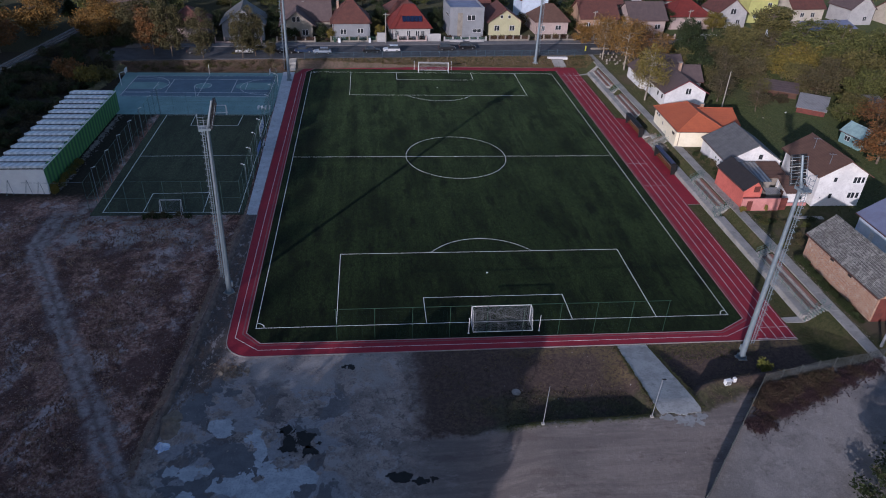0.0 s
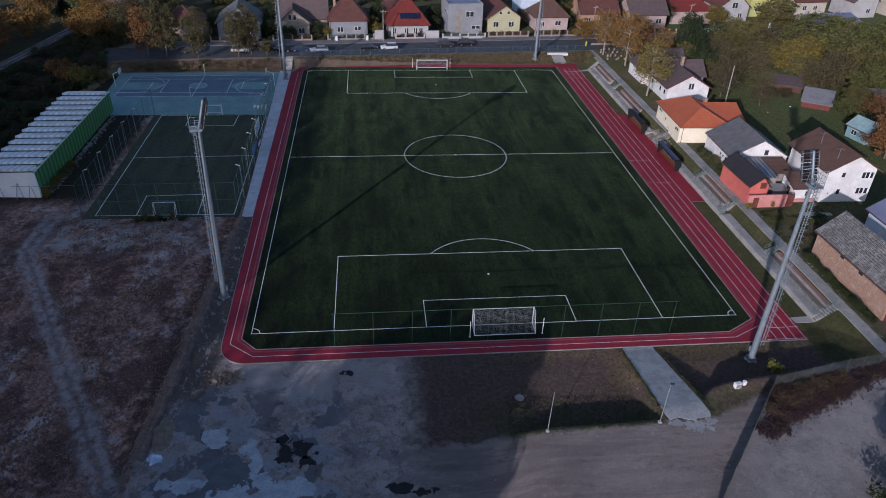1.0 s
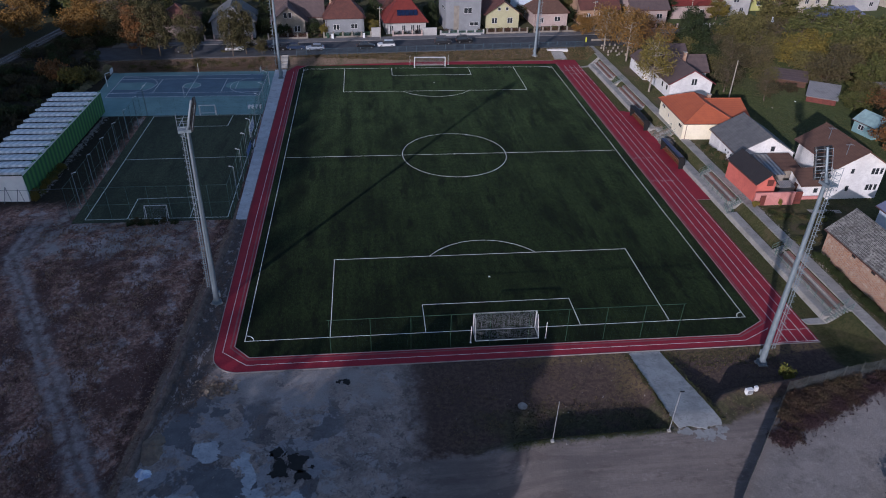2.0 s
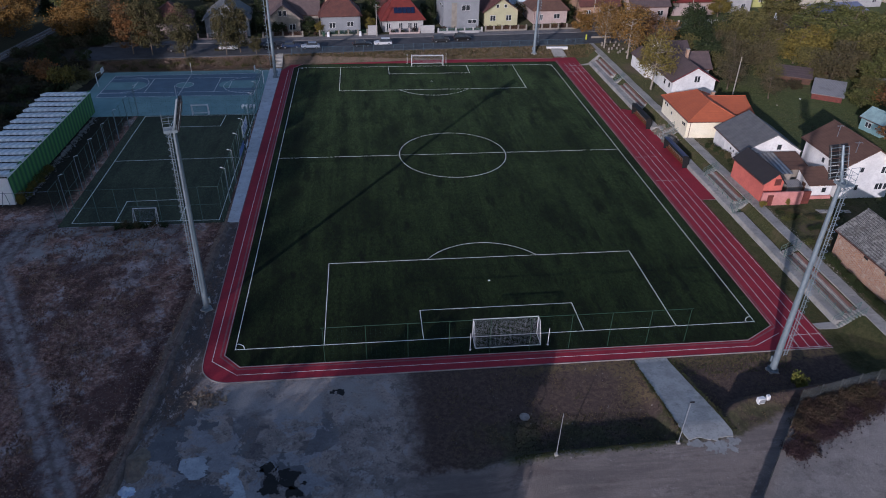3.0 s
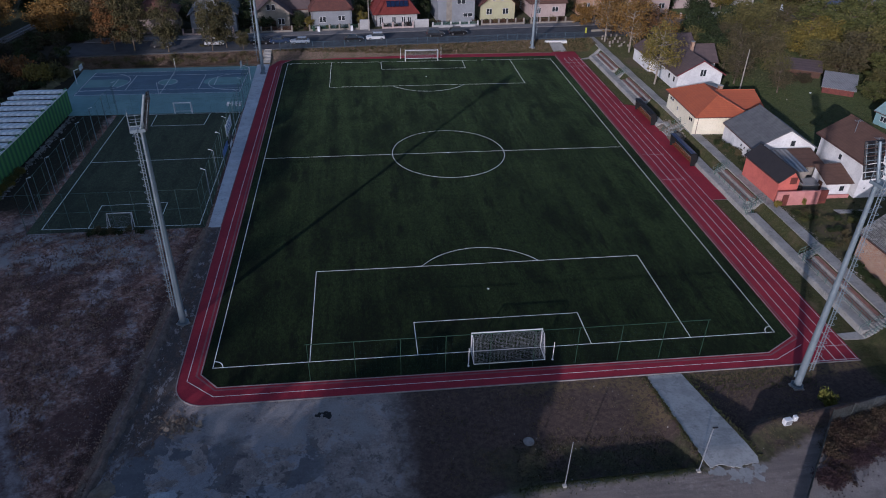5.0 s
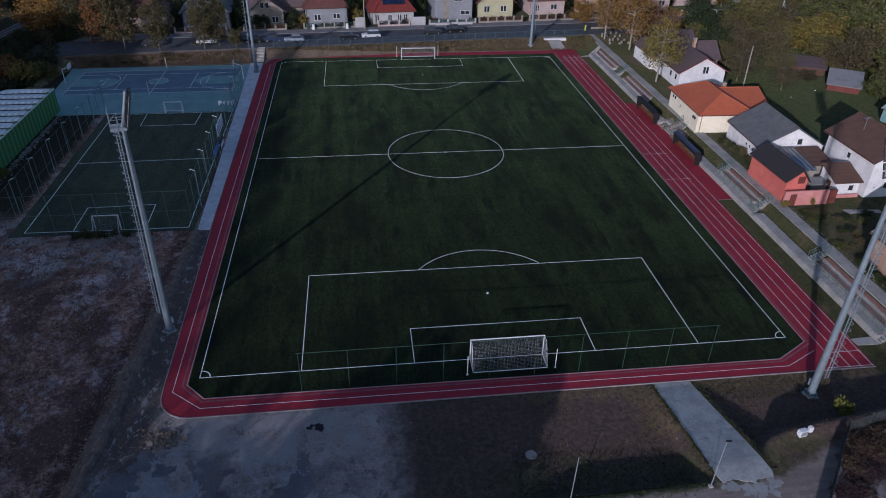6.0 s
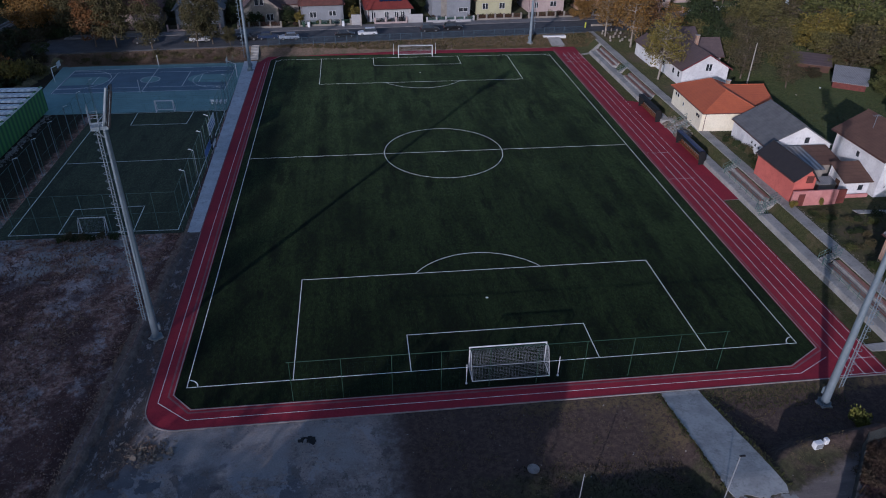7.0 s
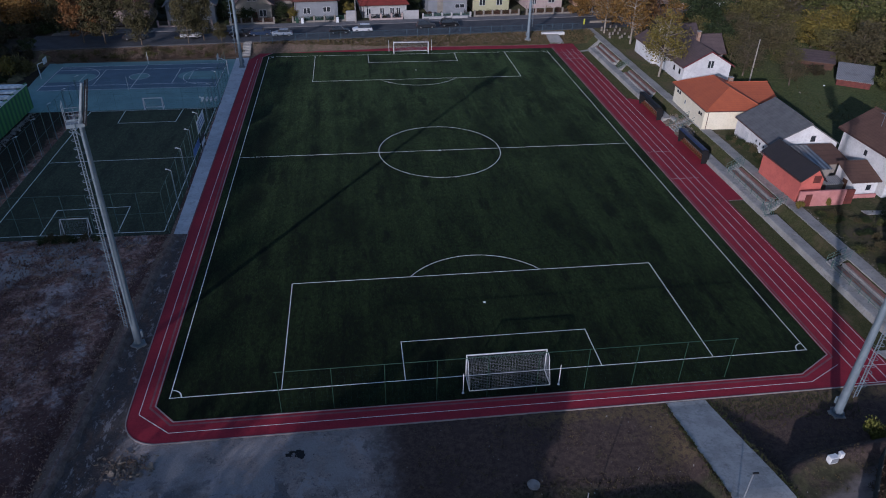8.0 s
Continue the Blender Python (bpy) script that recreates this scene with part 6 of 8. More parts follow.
fb = house(pose(-4.6, 127.8, UP, 0, 0, SL), 10.6, 9.6, 3.0, 8.2, PLASTER_DIM, ROOF_RED, "white bungalow with a red hipped roof and solar panels", "hip", hip=3.9, over=0.6,
      windows=(("f", -3.8, 1.4, 1.0, 1.7), ("f", -0.6, 1.4, 1.0, 1.7), ("f", 1.8, 1.4, 1.0, 1.7), ("f", 3.3, 1.4, 1.0, 1.7)))
for i in range(5):
    p = part("solar_panel", Geo().bev(-0.5, -0.85, 0, 0.5, 0.85, 0.06, 0.01), SOLAR, fb, "dark blue solar panel")
    p.matrix_local = pose(-1.7 + i * 1.1, -3.55, 5.1, 44, 0, 0)
house(pose(-6.0, 137.5, UP, 0, 0, SL), 9, 9, 4.5, 8.5, PLASTER_PINK, ROOF_RUST, "house with a dark red roof in the second row", "hip", over=0.5)
fc = house(pose(10.9, 131.0, UP, 0, 0, SL), 9.6, 11.0, 7.6, 7.6, PLASTER_GREY, ROOF_BLUE, "light grey modern two-storey house with a flat roof", "flat",
      windows=(("f", 1.2, 5.3, 2.2, 1.5), ("f", 3.0, 1.8, 2.4, 1.0), ("l", 1.5, 5.6, 2.2, 0.7), ("l", 4.0, 5.6, 0.9, 0.7), ("f", -2.0, 1.6, 0.9, 2.2)))
part("recess", Geo().box(-2.6, -5.56, 0.3, -1.2, -5.505, 6.6), PLASTER_DULL, fc, "dark grey recessed entrance strip")
house(pose(22.2, 133.8, UP, 0, 0, SL), 9.2, 11.0, 4.0, 7.1, PLASTER_YELLOW, ROOF_RUST, "pale yellow gable house with a brown roof", "gable_y", over=0.7,
      windows=(("f", -2.3, 2.0, 1.5, 1.5), ("f", 2.1, 2.0, 1.5, 1.5), ("f", -1.1, 5.1, 0.8, 0.9), ("f", 1.1, 5.1, 0.8, 0.9)))
house(pose(36.3, 134.6, UP, 0, 0, SL), 9.6, 9.0, 3.6, 7.6, PLASTER_PINK, ROOF_BROWN, "pale pink house with a brown hipped roof", "hip", over=0.5, hip=3.6,
      windows=(("f", 1.9, 1.9, 1.7, 1.3), ("f", -2.6, 1.7, 1.0, 1.5)))
house(pose(33.0, 144.5, UP, 0, 0, SL), 8.0, 9.0, 7.4, 10.5, PLASTER_BLUE, ROOF_RUST, "tall pale blue house in the second row", "gable_y", over=0.4)
house(pose(50.6, 136.8, UP, 0, 0, SL), 11.0, 10.0, 4.6, 8.4, PLASTER_TAN, ROOF_RUST, "tan house with a dark red roof", "gable_x", over=0.6, windows=(("f", 0.8, 2.4, 1.6, 1.5), ("f", 3.2, 2.4, 1.2, 1.5), ("f", -3.2, 2.4, 1.2, 1.5)))
house(pose(65.5, 137.4, UP, 0, 0, SL), 11.0, 10.0, 4.2, 8.0, PLASTER_PINK, ROOF_PLUM, "pale house with a dull brown roof", "gable_x", over=0.6, windows=(("f", 3.2, 2.0, 1.7, 1.4), ("f", -1.0, 2.0, 1.5, 1.4)))
house(pose(81.0, 143.6, UP, 0, 0, SL), 13.0, 11.0, 3.8, 7.6, PLASTER_PINK, ROOF_RED, "cream house with a red hipped roof and an arched window", "hip", over=0.6, windows=(("f", -1.2, 1.8, 1.4, 1.9), ("f", 3.0, 1.8, 1.4, 1.5)))
house(pose(95.5, 146.0, UP, 0, 0, SL), 9.5, 10.0, 4.6, 8.4, PLASTER_DIM, ROOF_RUST, "white house with a brown-red dormer roof", "gable_y", over=0.5, windows=(("f", 0, 4.8, 1.8, 1.8), ("f", -2.2, 1.8, 1.3, 1.4), ("f", 2.2, 1.8, 1.3, 1.4)))
house(pose(108.6, 152.8, UP, 0, 0, SL), 9.5, 10.0, 7.5, 9.4, PLASTER_LIME, ROOF_RUST, "tall lime-yellow house beyond the gardens", "gable_x", over=0.4, windows=(("f", 2.2, 5.5, 1.4, 1.4), ("f", 2.2, 2.2, 1.4, 1.4), ("f", -2.0, 2.2, 1.4, 1.4)))
house(pose(119.5, 131.6, UP, 0, 0, 10), 17.0, 9.0, 3.4, 4.6, PLASTER_PINK, ROOF_BLUE, "long low building with a blue-grey metal roof", "gable_x", over=0.5, name="long_building", windows=(("f", -4.0, 1.7, 1.4, 1.2), ("f", 2.0, 1.7, 1.4, 1.2)))
house(pose(139.0, 118.0, UP, 0, 0, 10), 14.0, 12.0, 3.6, 5.2, PLASTER_TAN, ROOF_BLUE, "low building with a blue sheet roof", "gable_x", over=0.5, name="long_building")
house(pose(126.0, 156.0, UP, 0, 0, 8), 12.0, 10.0, 4.2, 8.0, PLASTER_STRAW, ROOF_RUST, "cream house with a rust-red roof beyond the gardens", "gable_x", over=0.5, windows=(("f", -2.0, 2.0, 1.4, 1.4), ("f", 2.0, 2.0, 1.4, 1.4)))
house(pose(142.0, 152.0, UP, 0, 0, 8), 9.0, 10.0, 5.2, 9.0, PLASTER_DIM, ROOF_PLUM, "tall white house beyond the gardens", "gable_y", over=0.5, windows=(("f", 1.5, 2.0, 1.4, 1.4),))
house(pose(158.0, 150.0, UP, 0, 0, 8), 10.0, 10.0, 4.2, 8.0, PLASTER_STRAW, ROOF_RUST, "house with a dull red roof beyond the gardens", "gable_x", over=0.5, windows=(("f", 1.5, 2.0, 1.4, 1.4),))
house(pose(-62.5, 124.0, UP, 0, 0, SL), 10.0, 10.0, 3.8, 7.6, PLASTER_PINK, ROOF_RUST, "dull pink house behind street trees", "hip", over=0.5, windows=(("f", -3.0, 2.0, 1.0, 1.7), ("f", 2.5, 2.0, 1.2, 1.5)))
house(pose(-48.6, 125.0, UP, 0, 0, SL), 10.5, 11.0, 4.4, 8.0, PLASTER_GREY, ROOF_GREY, "pale grey house with a slate grey roof behind trees", "gable_y", over=0.6, windows=(("f", -2.5, 1.9, 2.2, 1.6), ("f", 2.0, 1.9, 1.4, 1.6)))
house(pose(-81.0, 136.0, UP, 0, 0, SL), 11, 9, 4.0, 7.5, PLASTER_DULL, ROOF_PLUM, "dim house behind the trees beside the railway", "gable_x", over=0.5)
house(pose(16.0, 152.0, UP, 0, 0, SL), 10, 9, 4.0, 8.0, PLASTER_DIM, ROOF_RUST, "house with a red-brown roof in the second row", "gable_x", over=0.5)
house(pose(58.0, 155.0, UP, 0, 0, SL), 11, 9, 4.6, 8.8, PLASTER_STRAW, ROOF_RUST, "house with a red-brown roof in the second row", "gable_x", over=0.5)
house(pose(78.0, 162.0, UP, 0, 0, SL), 11, 9, 4.6, 8.8, PLASTER_DIM, ROOF_RED, "white house with a red roof in the second row", "gable_x", over=0.5)

# sports hall with a sawtooth roof
hall = thing("sports_hall", pose(-70.2, 54.5, 0), "long low sports hall with whitish sawtooth roof and green side wall", "sports hall")
HW, HD, HE = 3.8, 18.4, 4.0
part("wall", Geo().box(-HW + 0.2, -HD + 0.2, -0.2, HW - 0.2, HD - 0.2, HE), PLASTER_GREY, hall)
part("side_wall", Geo().box(HW - 0.19, -HD, 0.05, HW, HD, HE + 0.35), HALL_GREEN, hall, "green ribbed sheet side wall")
part("end_wall", Geo().add([(-HW, -HD, 0), (HW + 0.25, -HD - 0.5, 0), (HW, -HD, HE), (-HW, -HD, HE), (-HW, -HD + 0.15, 0), (HW + 0.2, -HD + 0.15, 0), (HW, -HD + 0.15, HE), (-HW, -HD + 0.15, HE)],
     [(0, 1, 2, 3), (5, 4, 7, 6), (1, 5, 6, 2), (4, 0, 3, 7), (3, 2, 6, 7)]), HALL_WHITE, hall, "white end wall with leaning braces")
for x in (-2.2, 0.6, 2.4):
    part("brace", Geo().tube((x, -HD - 0.9, 0), (x + 0.3, -HD - 0.02, 2.3), 0.05, n=5).tube((x + 1.0, -HD - 0.7, 0), (x + 0.3, -HD - 0.02, 2.3), 0.04, n=5), GALV, hall)
teeth = 14
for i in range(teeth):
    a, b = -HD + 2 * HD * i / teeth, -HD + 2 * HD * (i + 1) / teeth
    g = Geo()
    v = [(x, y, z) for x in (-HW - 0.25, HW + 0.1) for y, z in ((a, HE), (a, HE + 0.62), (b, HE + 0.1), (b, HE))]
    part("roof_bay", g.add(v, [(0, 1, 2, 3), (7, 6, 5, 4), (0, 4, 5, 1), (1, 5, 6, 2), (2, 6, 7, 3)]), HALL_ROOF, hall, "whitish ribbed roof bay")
    part("bay_flashing", Geo().box(-HW - 0.26, a - 0.03, HE + 0.1, HW + 0.1, a - 0.003, HE + 0.26), BLACK, hall)

# ---- trees, bushes, weeds ----
def quads(centres, sizes, flat_bias=0.0):
    """Leaf quads at the centres, each turned at random."""
    n = len(centres)
    u = nrng.normal(size=(n, 3))
    u /= np.linalg.norm(u, axis=1)[:, None]
    w = nrng.normal(size=(n, 3))
    w[:, 2] *= 1.0 - flat_bias
    w -= u * (w * u).sum(1)[:, None]
    w /= np.linalg.norm(w, axis=1)[:, None] + 1e-9
    s = sizes[:, None]
    v = np.stack([centres - u * s, centres - w * s * 0.6, centres + u * s, centres + w * s * 0.6], 1).reshape(-1, 3)
    g = Geo()
    g.v = [tuple(p) for p in v]
    g.f = [(4 * i, 4 * i + 1, 4 * i + 2, 4 * i + 3) for i in range(n)]
    return g


def crown_points(limbs, n, spread):
    """Leaf places in uneven clumps round the ends of the limbs."""
    k = nrng.integers(0, len(limbs), n)
    c = np.array(limbs)[k]
    size = (0.6 + 0.8 * nrng.random(len(limbs)))[k] * spread
    d = nrng.normal(size=(n, 3))
    d /= np.linalg.norm(d, axis=1)[:, None]
    r = nrng.random(n) ** 0.45
    return c + d * (r * size)[:, None] * np.array([1, 1, 0.8])


def tree_model(height, radius, leaves, leaf, clear=0.28, limbs=26, spread=0.30, trunk=0.022, clumps=0):
    """A trunk with forking limbs, and the leaf clumps on their ends; height and radius in metres."""
    g = Geo()
    bend = Vector((rng.uniform(-0.3, 0.3), rng.uniform(-0.3, 0.3), 0))
    tops = [Vector((0, 0, 0)), Vector((0, 0, height * clear)) + bend * 0.5, Vector((0, 0, height * 0.62)) + bend, Vector((0, 0, height * 0.9)) + bend * 1.4]
    r = height * trunk
    for i in range(3):
        g.tube(tops[i], tops[i + 1], r * (1, 0.75, 0.42)[i], r * (0.75, 0.42, 0.12)[i], 8, False)
    ends = []
    for i in range(limbs):
        t = rng.uniform(clear * 0.95, 0.86)
        base = tops[1].lerp(tops[3], (t - clear) / (1 - clear)) if t > clear else tops[1].copy()
        a = i * 2.4 + rng.uniform(-0.5, 0.5)
        z = (t - clear) / (1 - clear)
        reach = radius * math.sqrt(max(0.08, 1 - (1.7 * z - 0.65) ** 2)) * rng.uniform(0.55, 1.0)
        tip = base + Vector((math.cos(a) * reach, math.sin(a) * reach, height * rng.uniform(-0.04, 0.16)))
        mid = base.lerp(tip, 0.5) + Vector((0, 0, -0.04 * height * rng.random()))
        g.tube(base, mid, r * 0.32, r * 0.2, 5, False).tube(mid, tip, r * 0.2, r * 0.06, 5, False)
        ends += [tip, base.lerp(tip, 0.65)]
        for _ in range(2):
            q = tip.lerp(mid, rng.uniform(0.1, 0.7))
            e = q + Vector((rng.uniform(-1, 1), rng.uniform(-1, 1), rng.uniform(0.0, 1.0))) * radius * 0.3
            g.tube(q, e, r * 0.1, r * 0.03, 4, False)
            ends.append(e)
    ends.append(tops[3])
    if clumps:
        ends = ends[::max(1, len(ends) // clumps)]
    pts = crown_points([tuple(e) for e in ends], leaves, radius * spread)
    pts[:, 2] = np.maximum(pts[:, 2], height * clear * 0.8)
    cr = quads(pts, leaf * (0.6 + 0.8 * nrng.random(leaves)))
    return g.mesh("trunk", BARK), cr.mesh("crown", LEAF_GREEN)


def bush_model(radius, height, leaves, leaf):
    ends = [(rng.uniform(-1, 1) * radius * 0.7, rng.uniform(-1, 1) * radius * 0.7, height * rng.uniform(0.25, 0.8)) for _ in range(12)]
    g = Geo()
    for e in ends:
        g.tube((0, 0, -0.1), e, 0.04, 0.012, 4, False)
    pts = crown_points(ends, leaves, radius * 0.42)
    pts[:, 2] = np.abs(pts[:, 2])
    return g.mesh("stem", BARK), quads(pts, leaf * (0.6 + 0.8 * nrng.random(leaves))).mesh("foliage", LEAF_GREEN)


def conifer_model(height, radius, leaves):
    g = Geo().tube((0, 0, 0), (0, 0, height * 0.95), height * 0.02, 0.02, 7, False)
    z = height * (0.08 + 0.92 * (1 - np.sqrt(nrng.random(leaves))))
    a = nrng.random(leaves) * 2 * math.pi
    layer = 0.75 + 0.25 * np.cos(z * 2 * math.pi / (height * 0.09))
    r = radius * (1 - z / height) * layer * nrng.random(leaves) ** 0.4
    pts = np.stack([r * np.cos(a), r * np.sin(a), z - r * 0.25], 1)
    return g.mesh("trunk", BARK), quads(pts, 0.22 * (0.6 + 0.8 * nrng.random(leaves))).mesh("crown", LEAF_DARK)


FULL = [tree_model(10, 4.0, 5600, 0.20, 0.16, 40, 0.34, clumps=44) for _ in range(4)]
TALL = [tree_model(12, 3.4, 5600, 0.20, 0.14, 44, 0.36, clumps=44) for _ in range(2)]
SPARSE = [tree_model(12, 3.8, 2700, 0.17, 0.26, 46, 0.30, 0.016) for _ in range(3)]
STREET = [tree_model(12, 3.0, 7000, 0.155, 0.14, 44, 0.40, 0.013, clumps=60) for _ in range(3)]
SHRUB = [bush_model(1.6, 1.7, 1200, 0.14) for _ in range(3)]
LOW = [bush_model(1.2, 0.8, 850, 0.078) for _ in range(2)]
FIR = [conifer_model(9, 2.4, 3200)]
FAR = [tree_model(10, 4.0, 2600, 0.30, 0.16, 36, 0.34, clumps=40) for _ in range(3)]
SIZES = {"far": (FAR, 10, 4.2), "street": (STREET, 12, 3.2), "full": (FULL, 10, 4.2), "tall": (TALL, 12, 3.4), "sparse": (SPARSE, 12, 4.0), "shrub": (SHRUB, 1.7, 1.6), "low": (LOW, 0.8, 1.2), "fir": (FIR, 9, 2.4)}
tree_no = 0


def plant(kind, x, y, h, r, leaf, label, category="tree", group="", bark=None):
    """One tree or bush of a kind, scaled to its height and radius, with its own leaf colour."""
    global tree_no
    tree_no += 1
    models, h0, r0 = SIZES[kind]
    wood, crown = models[tree_no % len(models)]
    name = {"fir": "conifer", "shrub": "bush", "low": "bush"}.get(kind, "tree")
    m = pose(x, y, ground_z(x, y) - 0.03, 0, 0, rng.uniform(0, 360)) @ Matrix.Diagonal((r / r0, r / r0, h / h0, 1))
    t = thing(name, m, label, category, group)
    for me, mat in ((wood, bark or BARK), (crown, leaf)):
        ob = new(me.name.split(".")[0], me)
        ob.parent = t
        ob.material_slots[0].link = "OBJECT"
        ob.material_slots[0].material = mat
    return t


# golden trees at the end of the stands
for kind, x, y, h, r, leaf, bark in (("sparse", 44.6, 106.0, 12.5, 4.2, LEAF_GOLD, BARK_PALE), ("sparse", 47.4, 97.0, 13.0, 4.6, LEAF_GOLD, BARK_PALE), ("sparse", 45.0, 75.2, 12.5, 4.2, LEAF_YELLOW, BARK_PALE),
                                     ("full", 48.8, 112.6, 9.0, 4.0, LEAF_GOLD, BARK), ("sparse", 53.0, 109.0, 10.5, 4.5, LEAF_GOLD, BARK), ("sparse", 51.5, 101.5, 10.0, 4.0, LEAF_RUST, BARK),
                                     ("full", 43.0, 120.5, 6.0, 3.0, LEAF_GOLD, BARK), ("sparse", 57.5, 101.0, 9.0, 3.8, LEAF_GOLD, BARK), ("sparse", 48.0, 84.0, 9.0, 3.5, LEAF_YELLOW, BARK_PALE), ("sparse", 56.5, 113.5, 9.0, 4.0, LEAF_RUST, BARK)):
    plant(kind, x, y, h, r, leaf, "tall autumn tree with thinning golden leaves beside the path", group="autumn trees by the path", bark=bark)
# garden trees
for kind, x, y, h, r, leaf, tone in (("full", 64.5, 101.5, 7.5, 4.6, LEAF_DARK, "dark green"), ("full", 69.0, 107.5, 7.0, 4.0, LEAF_DARK, "dark green"), ("full", 74.0, 122.0, 7.5, 3.4, LEAF_DARK, "dark green"),
                                     ("full", 88.0, 136.0, 6.0, 3.4, LEAF_YELLOW, "yellow"), ("full", 80.5, 108.0, 9.0, 4.8, LEAF_OLIVE, "olive"), ("full", 76.0, 104.0, 7.5, 3.8, LEAF_OLIVE, "olive"),
                                     ("tall", 94.5, 117.0, 12.0, 5.2, LEAF_OLIVE, "olive green"), ("tall", 98.5, 122.0, 11.5, 5.0, LEAF_GREEN, "green"), ("full", 75.0, 87.0, 7.0, 3.8, LEAF_BROWN, "brown"), ("sparse", 71.0, 92.0, 7.5, 4.0, LEAF_BROWN, "brown"),
                                     ("full", 86.0, 91.5, 8.0, 5.0, LEAF_YELLOW, "yellow-olive"), ("full", 91.5, 93.5, 8.0, 4.8, LEAF_YELLOW, "yellow-olive"), ("tall", 102.0, 110.0, 10.0, 5.4, LEAF_GREEN, "green"), ("full", 105.0, 101.0, 10.5, 6.0, LEAF_GREEN, "green"),
                                     ("full", 99.5, 97.5, 9.5, 5.2, LEAF_GREEN, "green"), ("full", 110.0, 95.5, 9.5, 5.6, LEAF_GREEN, "green"), ("full", 86.5, 77.5, 7.5, 4.6, LEAF_BROWN, "brown"), ("full", 92.5, 81.0, 8.0, 4.8, LEAF_BROWN, "brown"),
                                     ("full", 97.5, 86.5, 9.0, 5.0, LEAF_OLIVE, "olive"), ("full", 95.0, 74.0, 7.0, 4.2, LEAF_GREEN, "green"), ("full", 103.0, 84.0, 9.0, 5.0, LEAF_OLIVE, "olive"), ("full", 111.0, 86.0, 9.0, 5.0, LEAF_GREEN, "green"),
                                     ("sparse", 87.0, 56.5, 7.5, 4.4, LEAF_RUST, "rusty"), ("full", 77.5, 41.5, 8.0, 4.4, LEAF_RUST, "rusty"), ("sparse", 83.0, 47.5, 7.5, 4.2, LEAF_RUST, "rusty"), ("sparse", 61.5, 74.5, 6.0, 3.6, LEAF_BROWN, "brown"),
                                     ("sparse", 64.5, 79.0, 6.0, 3.6, LEAF_BROWN, "brown"), ("sparse", 67.5, 68.5, 5.5, 3.0, LEAF_BROWN, "brown"), ("full", 62.5, 89.0, 6.5, 4.0, LEAF_DARK, "dark green"), ("full", 60.0, 95.0, 6.0, 3.6, LEAF_OLIVE, "olive"),
                                     ("sparse", 67.5, 84.5, 7.0, 3.8, LEAF_BROWN, "brown"), ("full", 98.0, 76.0, 7.5, 4.0, LEAF_GREEN, "green"), ("sparse", 81.5, 99.0, 8.0, 4.4, LEAF_OLIVE, "olive"), ("sparse", 88.0, 103.5, 8.5, 4.4, LEAF_BROWN, "brown"),
                                     ("sparse", 71.5, 76.5, 6.0, 3.6, LEAF_OLIVE, "olive"), ("full", 116.0, 105.0, 9.5, 5.2, LEAF_GREEN, "green"), ("full", 112.0, 113.0, 9.0, 5.0, LEAF_OLIVE, "olive"), ("full", 120.0, 94.0, 9.0, 5.4, LEAF_RUST, "rusty"),
                                     ("full", 106.0, 70.0, 8.5, 5.0, LEAF_OLIVE, "olive"), ("full", 97.0, 62.0, 8.0, 4.6, LEAF_RUST, "rusty"), ("full", 88.5, 66.5, 5.0, 3.4, LEAF_OLIVE, "olive"), ("full", 84.0, 62.5, 4.5, 3.0, LEAF_GREEN, "green")):
    plant(kind, x, y, h, r, leaf, "%s garden tree among the back gardens" % tone, group="garden trees")
for kind, x, y, h, r, leaf, tone in (("full", 79.0, 113.5, 6.5, 3.6, LEAF_DARK, "dark green"), ("full", 90.0, 113.0, 7.5, 4.0, LEAF_OLIVE, "olive"), ("full", 74.0, 96.5, 6.0, 3.4, LEAF_OLIVE, "olive"), ("full", 122.0, 104.0, 9.0, 5.0, LEAF_GREEN, "green"),
                                     ("full", 82.0, 94.5, 6.5, 3.8, LEAF_OLIVE, "olive"), ("full", 72.0, 112.5, 6.0, 3.2, LEAF_DARK, "dark green"), ("full", 85.5, 84.0, 6.5, 3.8, LEAF_OLIVE, "olive"), ("full", 100.0, 90.0, 9.0, 4.8, LEAF_GREEN, "green"),
                                     ("tall", 93.0, 100.5, 9.5, 4.4, LEAF_GREEN, "green"), ("tall", 116.0, 98.0, 10.0, 4.6, LEAF_GREEN, "green"), ("full", 104.0, 77.0, 8.0, 4.6, LEAF_OLIVE, "olive"), ("fir", 113.0, 80.0, 10.0, 3.4, LEAF_DARK, "dark green"),
                                     ("full", 84.5, 118.0, 7.0, 3.8, LEAF_OLIVE, "olive"), ("full", 67.0, 95.5, 5.5, 3.4, LEAF_DARK, "dark green"), ("sparse", 63.8, 84.0, 5.5, 3.2, LEAF_OLIVE, "olive"), ("full", 70.0, 100.0, 5.5, 3.2, LEAF_BROWN, "brown"), ("full", 90.0, 70.5, 4.0, 2.6, LEAF_GREEN, "green")):
    plant(kind, x, y, h, r, leaf, "%s garden tree among the back gardens" % tone, group="garden trees")
for i in range(26):
    x, y = rng.uniform(62, 100), rng.uniform(74, 118)
    plant("shrub", x, y, rng.uniform(1.2, 2.4), rng.uniform(1.3, 2.4), (LEAF_DARK, LEAF_OLIVE, LEAF_SCRUB)[i % 3], "overgrown bush in the back gardens", "bush", "garden bushes")
